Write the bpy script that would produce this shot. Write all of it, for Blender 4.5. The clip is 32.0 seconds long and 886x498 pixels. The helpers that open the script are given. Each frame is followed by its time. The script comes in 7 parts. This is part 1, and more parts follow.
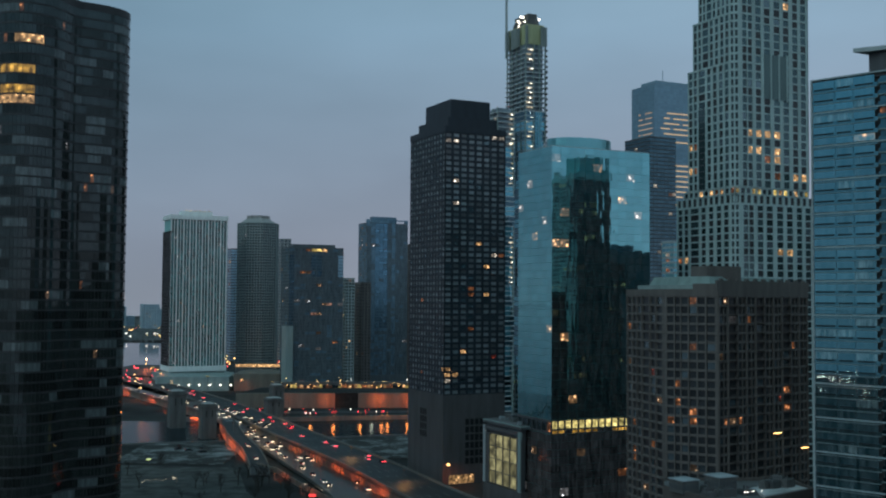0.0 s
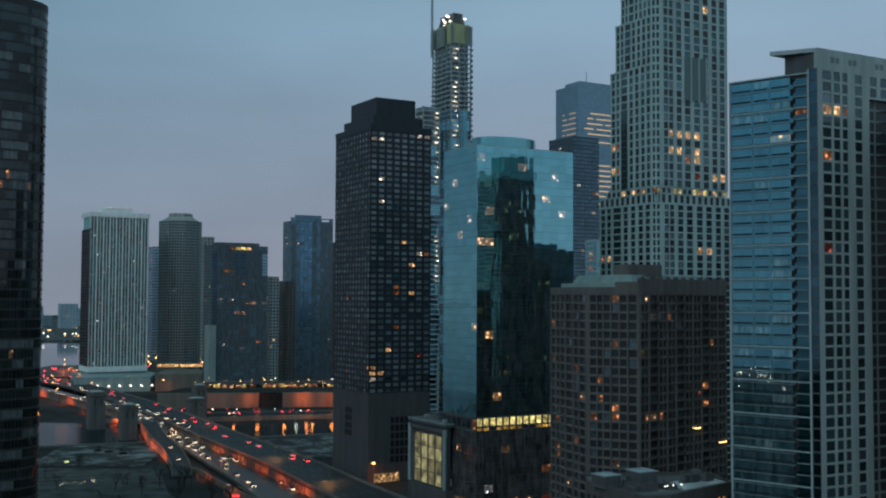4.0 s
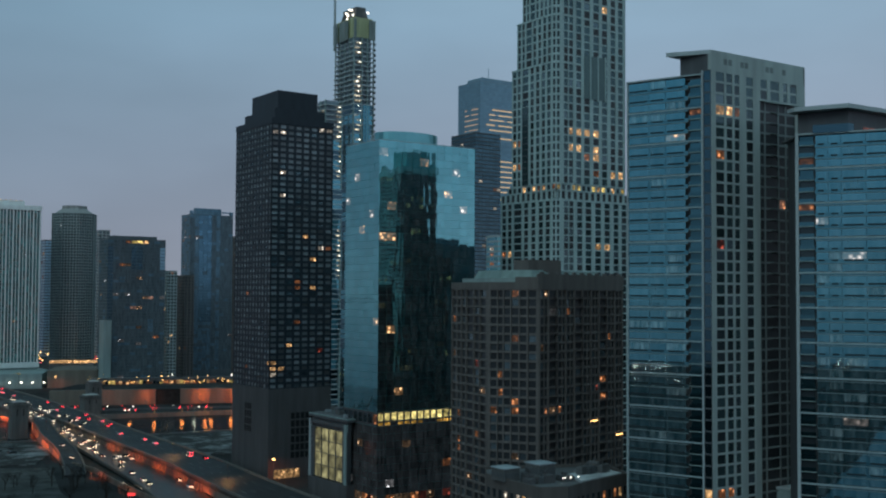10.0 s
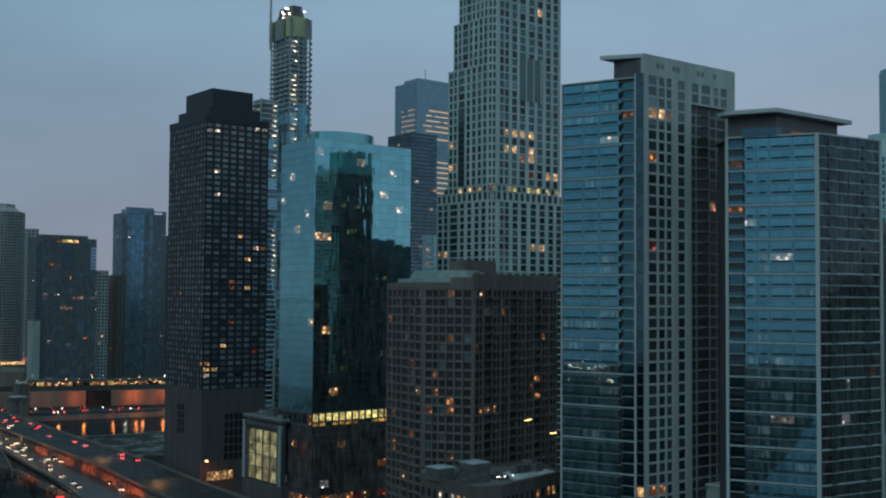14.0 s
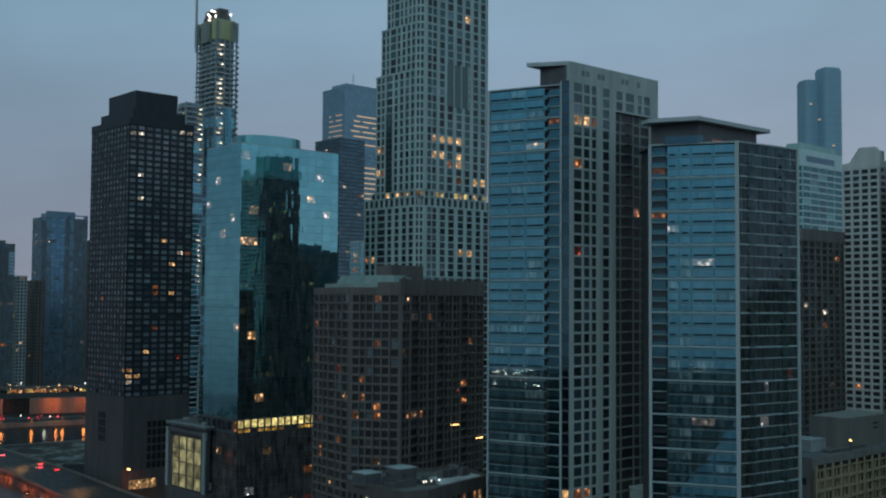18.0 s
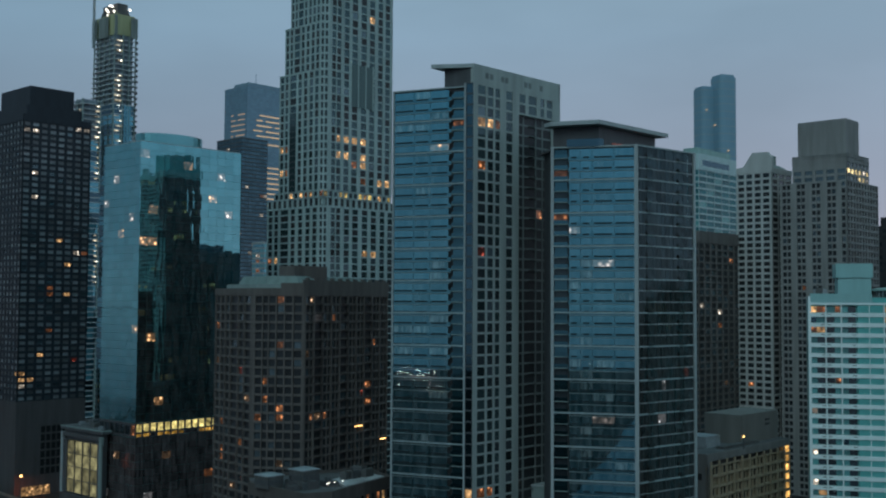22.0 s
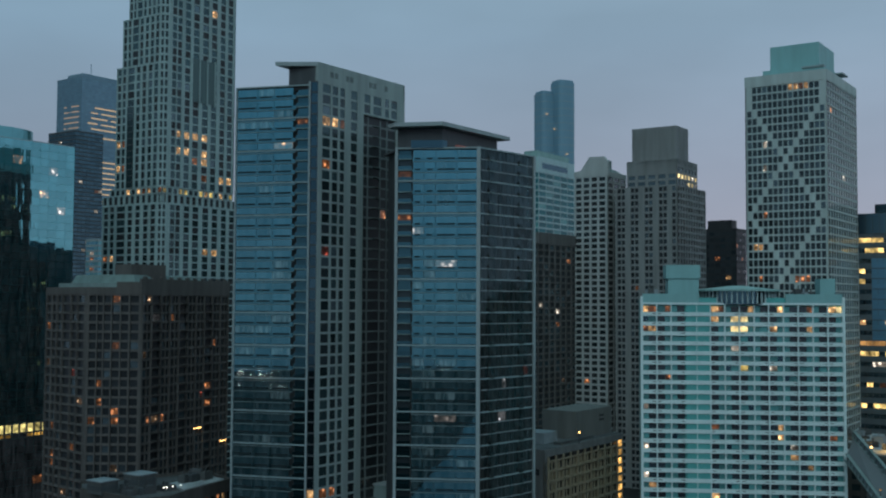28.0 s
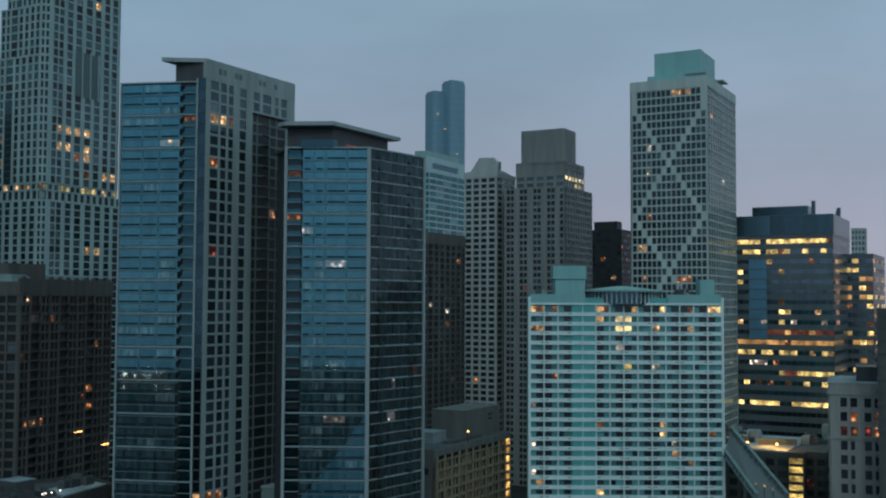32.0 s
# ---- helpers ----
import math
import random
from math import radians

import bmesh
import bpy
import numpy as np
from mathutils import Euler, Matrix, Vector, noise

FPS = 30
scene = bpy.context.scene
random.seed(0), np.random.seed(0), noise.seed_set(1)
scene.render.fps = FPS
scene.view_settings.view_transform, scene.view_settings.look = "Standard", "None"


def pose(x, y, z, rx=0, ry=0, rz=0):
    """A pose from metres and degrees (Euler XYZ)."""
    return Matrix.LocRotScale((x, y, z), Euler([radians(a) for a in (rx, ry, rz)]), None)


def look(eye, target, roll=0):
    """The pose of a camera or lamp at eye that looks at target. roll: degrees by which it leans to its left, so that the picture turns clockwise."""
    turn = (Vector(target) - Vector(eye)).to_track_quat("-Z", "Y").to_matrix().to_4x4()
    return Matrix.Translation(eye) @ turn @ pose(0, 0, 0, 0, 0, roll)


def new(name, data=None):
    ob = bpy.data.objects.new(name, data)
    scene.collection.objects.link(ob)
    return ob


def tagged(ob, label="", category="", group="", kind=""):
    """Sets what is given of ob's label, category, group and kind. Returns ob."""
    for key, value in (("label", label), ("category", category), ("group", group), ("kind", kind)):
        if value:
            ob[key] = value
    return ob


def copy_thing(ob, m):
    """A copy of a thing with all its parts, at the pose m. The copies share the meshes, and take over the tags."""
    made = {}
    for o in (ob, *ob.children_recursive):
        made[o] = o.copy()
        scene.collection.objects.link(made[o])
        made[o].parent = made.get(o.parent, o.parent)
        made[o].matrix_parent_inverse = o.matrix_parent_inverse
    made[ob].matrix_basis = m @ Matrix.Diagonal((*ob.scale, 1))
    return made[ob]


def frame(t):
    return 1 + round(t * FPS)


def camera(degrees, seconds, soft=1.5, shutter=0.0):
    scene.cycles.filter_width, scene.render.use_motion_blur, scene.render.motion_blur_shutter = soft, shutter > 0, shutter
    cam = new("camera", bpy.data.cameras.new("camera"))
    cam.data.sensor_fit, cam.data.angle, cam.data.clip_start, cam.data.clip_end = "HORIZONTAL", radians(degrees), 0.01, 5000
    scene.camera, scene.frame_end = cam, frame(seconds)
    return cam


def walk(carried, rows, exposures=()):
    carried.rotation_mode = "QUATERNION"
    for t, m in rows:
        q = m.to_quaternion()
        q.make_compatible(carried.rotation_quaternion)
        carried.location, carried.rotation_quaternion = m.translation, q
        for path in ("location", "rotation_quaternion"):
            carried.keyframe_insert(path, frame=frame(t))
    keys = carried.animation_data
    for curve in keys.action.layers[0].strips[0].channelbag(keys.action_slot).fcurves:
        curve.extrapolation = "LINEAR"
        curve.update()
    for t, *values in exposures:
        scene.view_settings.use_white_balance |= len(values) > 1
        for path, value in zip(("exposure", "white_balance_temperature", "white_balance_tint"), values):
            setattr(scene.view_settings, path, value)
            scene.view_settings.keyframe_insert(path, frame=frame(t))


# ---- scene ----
cam = camera(44.60, 32.0, soft=2.15)
PATH = [
    (0, pose(0.00, 0.00, 85.00, 92.689, -0.397, 0.000)),
    (1, pose(-0.02, -0.07, 84.95, 92.726, -0.396, -0.942)),
    (2, pose(-0.03, -0.14, 84.91, 92.699, -0.339, -1.881)),
    (3, pose(-0.01, -0.22, 84.88, 92.666, -0.340, -2.833)),
    (3.5, pose(-0.00, -0.26, 84.87, 92.668, -0.303, -3.396)),
    (5.5, pose(0.07, -0.44, 84.87, 92.511, -0.319, -5.431)),
    (6, pose(0.09, -0.49, 84.88, 92.496, -0.331, -5.861)),
    (7, pose(0.09, -0.56, 84.89, 92.468, -0.343, -6.735)),
    (8, pose(0.09, -0.64, 84.90, 92.458, -0.331, -7.538)),
    (9, pose(0.06, -0.72, 84.90, 92.428, -0.355, -8.347)),
    (10, pose(0.04, -0.80, 84.91, 92.391, -0.335, -9.148)),
    (11, pose(0.06, -0.91, 84.88, 92.381, -0.379, -9.969)),
    (12, pose(0.09, -1.02, 84.86, 92.379, -0.367, -10.766)),
    (13, pose(0.13, -1.14, 84.80, 92.382, -0.399, -11.614)),
    (14, pose(0.17, -1.25, 84.73, 92.447, -0.398, -12.527)),
    (14.5, pose(0.19, -1.30, 84.69, 92.515, -0.407, -12.999)),
    (16.5, pose(0.25, -1.48, 84.51, 92.721, -0.399, -14.847)),
    (17, pose(0.25, -1.51, 84.46, 92.754, -0.396, -15.328)),
    (18, pose(0.25, -1.57, 84.36, 92.797, -0.381, -16.364)),
    (19, pose(0.20, -1.63, 84.29, 92.840, -0.342, -17.557)),
    (20, pose(0.15, -1.69, 84.23, 92.874, -0.310, -18.805)),
    (21, pose(0.09, -1.75, 84.19, 92.893, -0.295, -20.118)),
    (22, pose(0.03, -1.81, 84.16, 92.901, -0.294, -21.468)),
    (23, pose(-0.01, -1.88, 84.15, 92.904, -0.325, -22.836)),
    (24, pose(-0.05, -1.94, 84.14, 92.915, -0.313, -24.208)),
    (25, pose(-0.11, -2.00, 84.17, 92.912, -0.314, -25.584)),
    (25.5, pose(-0.14, -2.04, 84.18, 92.901, -0.320, -26.277)),
    (27.5, pose(-0.26, -2.16, 84.29, 92.885, -0.306, -29.052)),
    (28, pose(-0.29, -2.19, 84.32, 92.896, -0.294, -29.772)),
    (29, pose(-0.31, -2.26, 84.44, 92.900, -0.290, -31.179)),
    (30, pose(-0.33, -2.33, 84.55, 92.902, -0.291, -32.606)),
    (31, pose(-0.31, -2.40, 84.66, 92.908, -0.301, -34.072)),
    (32, pose(-0.29, -2.47, 84.76, 92.861, -0.273, -35.573)),
]
walk(cam, PATH, [(0, 0.0, 6620, 11.5), (13, 0.0, 6620, 11.5), (19, -0.1, 6620, 11.5), (26, -0.13, 6620, 11.5), (32, -0.13, 6620, 11.5)])

# ---- world and light ----
world = bpy.data.worlds.new("dawn_sky")
scene.world = world
world.use_nodes = True
wn, wl = world.node_tree.nodes, world.node_tree.links
wn.clear()
w_out = wn.new("ShaderNodeOutputWorld")
w_bg = wn.new("ShaderNodeBackground")
w_tc = wn.new("ShaderNodeTexCoord")
w_sep = wn.new("ShaderNodeSeparateXYZ")
w_ramp = wn.new("ShaderNodeValToRGB")
w_noise = wn.new("ShaderNodeTexNoise")
w_map = wn.new("ShaderNodeMapping")
w_mix = wn.new("ShaderNodeMix")
w_mix.data_type, w_mix.blend_type = "RGBA", "MULTIPLY"
w_east = wn.new("ShaderNodeMapRange")
w_gain = wn.new("ShaderNodeMix")
w_gain.data_type, w_gain.blend_type = "RGBA", "MULTIPLY"
w_cl = wn.new("ShaderNodeMapRange")
wl.new(w_tc.outputs["Generated"], w_sep.inputs[0])
wl.new(w_sep.outputs["Z"], w_ramp.inputs[0])
ramp = w_ramp.color_ramp
SKY = [(0.0, (0.245, 0.262, 0.318)), (0.05, (0.236, 0.262, 0.33)), (0.12, (0.214, 0.266, 0.346)),
       (0.24, (0.192, 0.290, 0.386)), (0.42, (0.165, 0.285, 0.36)), (1.0, (0.12, 0.29, 0.345))]
while len(ramp.elements) < len(SKY):
    ramp.elements.new(0.5)
for e, (p, c) in zip(ramp.elements, SKY):
    e.position, e.color = p, (*c, 1)
w_map.inputs["Scale"].default_value = (1.6, 1.6, 4.5)
wl.new(w_tc.outputs["Generated"], w_map.inputs[0])
wl.new(w_map.outputs[0], w_noise.inputs["Vector"])
w_noise.inputs["Scale"].default_value, w_noise.inputs["Detail"].default_value = 1.5, 4
wl.new(w_noise.outputs[0], w_cl.inputs[0])
for k, v in zip((1, 2, 3, 4), (0.3, 0.7, 0.88, 1.12)):
    w_cl.inputs[k].default_value = v
w_mix.inputs[0].default_value = 1
wl.new(w_ramp.outputs[0], w_mix.inputs[6])
wl.new(w_cl.outputs[0], w_mix.inputs[7])
# the eastern half of the sky, over the lake, is brighter before sunrise
wl.new(w_sep.outputs["Y"], w_east.inputs[0])
for k, v in zip((1, 2, 3, 4), (0.2, -0.8, 1.0, 1.2)):
    w_east.inputs[k].default_value = v
w_west = wn.new("ShaderNodeMapRange")
wl.new(w_sep.outputs["X"], w_west.inputs[0])
for k, v in zip((1, 2), (-0.3, 0.75)):
    w_west.inputs[k].default_value = v
w_tint = wn.new("ShaderNodeMix")
w_tint.data_type = "RGBA"
w_tint.inputs[6].default_value, w_tint.inputs[7].default_value = (0.93, 1.04, 1.06, 1), (1.59, 1.54, 1.52, 1)
wl.new(w_west.outputs[0], w_tint.inputs[0])
w_both = wn.new("ShaderNodeMix")
w_both.data_type, w_both.blend_type = "RGBA", "MULTIPLY"
w_both.inputs[0].default_value = 1
wl.new(w_east.outputs[0], w_both.inputs[6])
wl.new(w_tint.outputs[2], w_both.inputs[7])
w_gain.inputs[0].default_value = 1
wl.new(w_mix.outputs[2], w_gain.inputs[6])
wl.new(w_both.outputs[2], w_gain.inputs[7])
wl.new(w_gain.outputs[2], w_bg.inputs[0])
w_bg.inputs[1].default_value = 1.0
wl.new(w_bg.outputs[0], w_out.inputs[0])

sun_data = bpy.data.lights.new("dawn_light", "SUN")
sun_data.energy, sun_data.angle, sun_data.color = 0.62, radians(40), (0.73, 0.97, 1.0)
dawn = new("dawn_light", sun_data)
dawn.matrix_world = look((-300, -220, 560), (100, 300, 40))


# ---- materials ----
def shader(name):
    m = bpy.data.materials.new(name)
    m.use_nodes = True
    nt = m.node_tree
    return m, nt.nodes, nt.links, nt.nodes["Principled BSDF"]


def wall_mat(name, col, rough=0.85, vary=0.25, scale=0.35, streak=True, metal=0.0, bump=0.15, spec=0.25):
    """Painted or raw mineral surface: broad stains, vertical run marks, fine grain."""
    m, n, l, b = shader(name)
    tc = n.new("ShaderNodeTexCoord")
    mp = n.new("ShaderNodeMapping")
    mp.inputs["Scale"].default_value = (1, 1, 0.12 if streak else 1)
    l.new(tc.outputs["Object"], mp.inputs[0])
    big = n.new("ShaderNodeTexNoise")
    big.inputs["Scale"].default_value, big.inputs["Detail"].default_value = scale, 5
    l.new(mp.outputs[0], big.inputs["Vector"])
    fine = n.new("ShaderNodeTexNoise")
    fine.inputs["Scale"].default_value, fine.inputs["Detail"].default_value = scale * 14, 3
    l.new(tc.outputs["Object"], fine.inputs["Vector"])
    add = n.new("ShaderNodeMath")
    add.operation = "MULTIPLY_ADD"
    add.inputs[1].default_value = 0.35
    l.new(fine.outputs[0], add.inputs[0])
    l.new(big.outputs[0], add.inputs[2])
    mr = n.new("ShaderNodeMapRange")
    for k, v in zip((1, 2, 3, 4), (0.4, 0.95, 1 - vary, 1 + vary)):
        mr.inputs[k].default_value = v
    l.new(add.outputs[0], mr.inputs[0])
    mx = n.new("ShaderNodeMix")
    mx.data_type, mx.blend_type = "RGBA", "MULTIPLY"
    mx.inputs[0].default_value = 1
    mx.inputs[6].default_value = (*col, 1)
    l.new(mr.outputs[0], mx.inputs[7])
    l.new(mx.outputs[2], b.inputs["Base Color"])
    b.inputs["Roughness"].default_value, b.inputs["Metallic"].default_value = rough, metal
    b.inputs["Specular IOR Level"].default_value = spec
    bp = n.new("ShaderNodeBump")
    bp.inputs["Strength"].default_value, bp.inputs["Distance"].default_value = bump, 0.1
    l.new(fine.outputs[0], bp.inputs["Height"])
    l.new(bp.outputs[0], b.inputs["Normal"])
    return m


def pane_random(n, l):
    """A number of its own for every pane, be it an object or an island of a joined mesh."""
    add, fr = n.new("ShaderNodeMath"), n.new("ShaderNodeMath")
    add.operation, fr.operation = "ADD", "FRACT"
    l.new(n.new("ShaderNodeObjectInfo").outputs["Random"], add.inputs[0])
    l.new(n.new("ShaderNodeNewGeometry").outputs["Random Per Island"], add.inputs[1])
    l.new(add.outputs[0], fr.inputs[0])
    return fr.outputs[0]


def glass_mat(name, col, rough=0.06, metal=0.0, ior=1.7, wave=0.02, wscale=0.25, vary=0.35, tall=1.0, room=None, share=0.12, coat=0.0, folds=0.85, sheen=(1, 1, 1)):
    """Facade glass: coated, slightly wavy, each pane a little different; room is the curtained interior behind it."""
    m, n, l, b = shader(name)
    rnd = pane_random(n, l)
    b.inputs["Specular Tint"].default_value = (*sheen, 1)
    b.inputs["Coat Weight"].default_value, b.inputs["Coat Roughness"].default_value = coat, 0.03
    mr = n.new("ShaderNodeMapRange")
    for k, v in zip((1, 2, 3, 4), (0, 1, 1 - vary, 1 + vary)):
        mr.inputs[k].default_value = v
    l.new(rnd, mr.inputs[0])
    mx = n.new("ShaderNodeMix")
    mx.data_type, mx.blend_type = "RGBA", "MULTIPLY"
    mx.inputs[0].default_value = 1
    mx.inputs[6].default_value = (*col, 1)
    l.new(mr.outputs[0], mx.inputs[7])
    l.new(mx.outputs[2], b.inputs["Base Color"])
    b.inputs["Roughness"].default_value, b.inputs["Metallic"].default_value, b.inputs["IOR"].default_value = rough, metal, ior
    tc = n.new("ShaderNodeNewGeometry")
    no = n.new("ShaderNodeTexNoise")
    no.inputs["Scale"].default_value, no.inputs["Detail"].default_value = wscale, 2
    st = n.new("ShaderNodeMapping")
    st.inputs["Scale"].default_value = (1, 1, tall)
    l.new(tc.outputs["Position"], st.inputs[0])
    l.new(st.outputs[0], no.inputs["Vector"])
    bp = n.new("ShaderNodeBump")
    bp.inputs["Strength"].default_value, bp.inputs["Distance"].default_value = 1.0, wave
    l.new(no.outputs[0], bp.inputs["Height"])
    l.new(bp.outputs[0], b.inputs["Normal"])
    if room:
        df, ms = n.new("ShaderNodeBsdfDiffuse"), n.new("ShaderNodeMixShader")
        fold, cm, cr_ = n.new("ShaderNodeTexNoise"), n.new("ShaderNodeMapping"), n.new("ShaderNodeMapRange")
        cm.inputs["Scale"].default_value = (1, 1, 0.16)
        fold.inputs["Scale"].default_value, fold.inputs["Detail"].default_value = 0.9, 4
        l.new(tc.outputs["Position"], cm.inputs[0])
        l.new(cm.outputs[0], fold.inputs["Vector"])
        for k, v in zip((1, 2, 3, 4), (0.38, 0.66, 1 - folds, 1 + folds)):
            cr_.inputs[k].default_value = v
        l.new(fold.outputs[0], cr_.inputs[0])
        tint = n.new("ShaderNodeMix")
        tint.data_type, tint.blend_type = "RGBA", "MULTIPLY"
        tint.inputs[0].default_value = 1
        tint.inputs[6].default_value = (*room, 1)
        l.new(cr_.outputs[0], tint.inputs[7])
        l.new(tint.outputs[2], df.inputs["Color"])
        ms.inputs[0].default_value = share
        out = [k for k in n if k.type == "OUTPUT_MATERIAL"][0]
        l.new(b.outputs[0], ms.inputs[1])
        l.new(df.outputs[0], ms.inputs[2])
        l.new(ms.outputs[0], out.inputs["Surface"])
    return m


def lamp_mat(name, col, power, uneven=True, scale=0.5, lo=0.1, hi=0.4, floor=0.05, base=(0.02, 0.02, 0.02), metal=0.0, rough=0.08):
    """Something that gives off light; uneven ones show a furnished room behind the pane."""
    m, n, l, b = shader(name)
    b.inputs["Base Color"].default_value = (*base, 1)
    b.inputs["Metallic"].default_value, b.inputs["Roughness"].default_value = metal, rough
    b.inputs["Emission Color"].default_value = (*col, 1)
    b.inputs["Emission Strength"].default_value = power
    if uneven:
        # a lamp or two inside, a weak glow on curtains and ceiling round them
        ge = n.new("ShaderNodeNewGeometry")
        vo = n.new("ShaderNodeTexVoronoi")
        vo.inputs["Scale"].default_value = scale
        l.new(ge.outputs["Position"], vo.inputs["Vector"])
        no = n.new("ShaderNodeTexNoise")
        no.inputs["Scale"].default_value, no.inputs["Detail"].default_value = scale * 1.7, 3
        l.new(ge.outputs["Position"], no.inputs["Vector"])
        spot = n.new("ShaderNodeMapRange")
        for k, v in zip((1, 2, 3, 4), (lo, hi, 1.0, 0.0)):
            spot.inputs[k].default_value = v
        l.new(vo.outputs["Distance"], spot.inputs[0])
        sq = n.new("ShaderNodeMath")
        sq.operation = "POWER"
        sq.inputs[1].default_value = 2.0
        l.new(spot.outputs[0], sq.inputs[0])
        glow = n.new("ShaderNodeMapRange")
        for k, v in zip((1, 2, 3, 4), (0.35, 0.7, 0.15, 1.6)):
            glow.inputs[k].default_value = v
        l.new(no.outputs[0], glow.inputs[0])
        gm = n.new("ShaderNodeMath")
        gm.operation = "MULTIPLY"
        gm.inputs[1].default_value = power * floor
        l.new(glow.outputs[0], gm.inputs[0])
        mu = n.new("ShaderNodeMath")
        mu.operation = "MULTIPLY_ADD"
        mu.inputs[1].default_value = power
        l.new(sq.outputs[0], mu.inputs[0])
        l.new(gm.outputs[0], mu.inputs[2])
        each, dim = n.new("ShaderNodeMapRange"), n.new("ShaderNodeMath")
        dim.operation = "MULTIPLY"
        each.inputs[3].default_value, each.inputs[4].default_value = 0.45, 1.35
        l.new(pane_random(n, l), each.inputs[0])
        l.new(mu.outputs[0], dim.inputs[0])
        l.new(each.outputs[0], dim.inputs[1])
        l.new(dim.outputs[0], b.inputs["Emission Strength"])
    m.cycles.emission_sampling = "NONE"
    return m


DARK_FRAME = wall_mat("dark_bronze_frame", (0.034, 0.034, 0.036), 0.5, 0.3)
GRID_WALL = wall_mat("blue_black_anodised_frame", (0.020, 0.027, 0.036), 0.5, 0.25, spec=0.3)
DARK_CONC = wall_mat("dark_painted_concrete", (0.080, 0.077, 0.080), 0.8, 0.25)
BROWN = wall_mat("taupe_precast_concrete", (0.122, 0.107, 0.101), 0.85, 0.28)
BROWN_DK = wall_mat("brown_concrete", (0.092, 0.080, 0.075), 0.85, 0.22)
PALE = wall_mat("pale_precast_concrete", (0.42, 0.46, 0.445), 0.8, 0.18)
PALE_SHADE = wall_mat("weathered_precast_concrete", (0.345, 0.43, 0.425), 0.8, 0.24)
WHITE = wall_mat("white_painted_concrete", (0.72, 0.75, 0.74), 0.7, 0.12)
GREY = wall_mat("grey_concrete", (0.27, 0.265, 0.26), 0.85, 0.22)
GREY_LT = wall_mat("light_grey_concrete", (0.22, 0.28, 0.275), 0.8, 0.2)
PALE_TEAL = wall_mat("pale_teal_cladding", (0.26, 0.47, 0.47), 0.5, 0.12)
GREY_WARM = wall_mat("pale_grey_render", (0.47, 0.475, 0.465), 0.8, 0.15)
GREY_DK = wall_mat("sooty_concrete", (0.10, 0.10, 0.10), 0.9, 0.3)
LIMESTONE = wall_mat("limestone_blocks", (0.335, 0.32, 0.305), 0.85, 0.25)
HOTEL_WHITE = wall_mat("sea_white_painted_concrete", (0.72, 0.83, 0.825), 0.7, 0.1)
BAND_WHITE = wall_mat("white_balcony_band", (0.50, 0.60, 0.60), 0.6, 0.1)
COPPER = wall_mat("pale_verdigris_roof_metal", (0.28, 0.42, 0.40), 0.6, 0.2)
TEAL_PANEL = wall_mat("teal_tinted_panel", (0.11, 0.40, 0.385), 0.35, 0.12, streak=False)
STEEL = wall_mat("light_aluminium_band", (0.33, 0.37, 0.38), 0.45, 0.12)
ROOFING = wall_mat("wet_gravel_roofing", (0.105, 0.105, 0.108), 0.75, 0.4, 0.12, False)
ROOF_LT = wall_mat("pale_membrane_roofing", (0.27, 0.30, 0.32), 0.7, 0.35, 0.12, False)
BLACK = wall_mat("black_recess", (0.03, 0.031, 0.033), 0.6, 0.3)
DARK_MET = wall_mat("charcoal_metal_cladding", (0.078, 0.083, 0.088), 0.4, 0.25)
ASPHALT = wall_mat("damp_asphalt", (0.036, 0.037, 0.04), 0.6, 0.35, 0.08, False, spec=0.12)
EARTH = wall_mat("dark_city_ground", (0.038, 0.038, 0.038), 0.95, 0.6, 0.03, False, spec=0.03)
SNOWY, _n, _l, _b = shader("patchy_frost_ground")
_tc, _big, _ramp = _n.new("ShaderNodeTexCoord"), _n.new("ShaderNodeTexNoise"), _n.new("ShaderNodeValToRGB")
_big.inputs["Scale"].default_value, _big.inputs["Detail"].default_value, _big.inputs["Roughness"].default_value = 0.07, 8, 0.7
_l.new(_tc.outputs["Object"], _big.inputs["Vector"])
_l.new(_big.outputs[0], _ramp.inputs[0])
for _e, _p, _c in zip(_ramp.color_ramp.elements, (0.47, 0.66), ((0.045, 0.044, 0.043), (0.24, 0.245, 0.25))):
    _e.position, _e.color = _p, (*_c, 1)
_l.new(_ramp.outputs[0], _b.inputs["Base Color"])
_b.inputs["Roughness"].default_value, _b.inputs["Specular IOR Level"].default_value = 0.95, 0.03
PARK_SOIL = wall_mat("frosty_park_soil", (0.07, 0.069, 0.067), 0.95, 0.6, 0.12, False, spec=0.03)
WET_ASPHALT = wall_mat("wet_asphalt", (0.036, 0.035, 0.035), 0.36, 0.3, 0.08, False, spec=0.24)
KERB = wall_mat("concrete_barrier", (0.135, 0.125, 0.115), 0.8, 0.25)
FROSTED = wall_mat("frosted_roof_membrane", (0.38, 0.39, 0.395), 0.8, 0.4, 0.15, False)
PAINT_LINE = wall_mat("road_paint", (0.2, 0.2, 0.19), 0.7, 0.3)

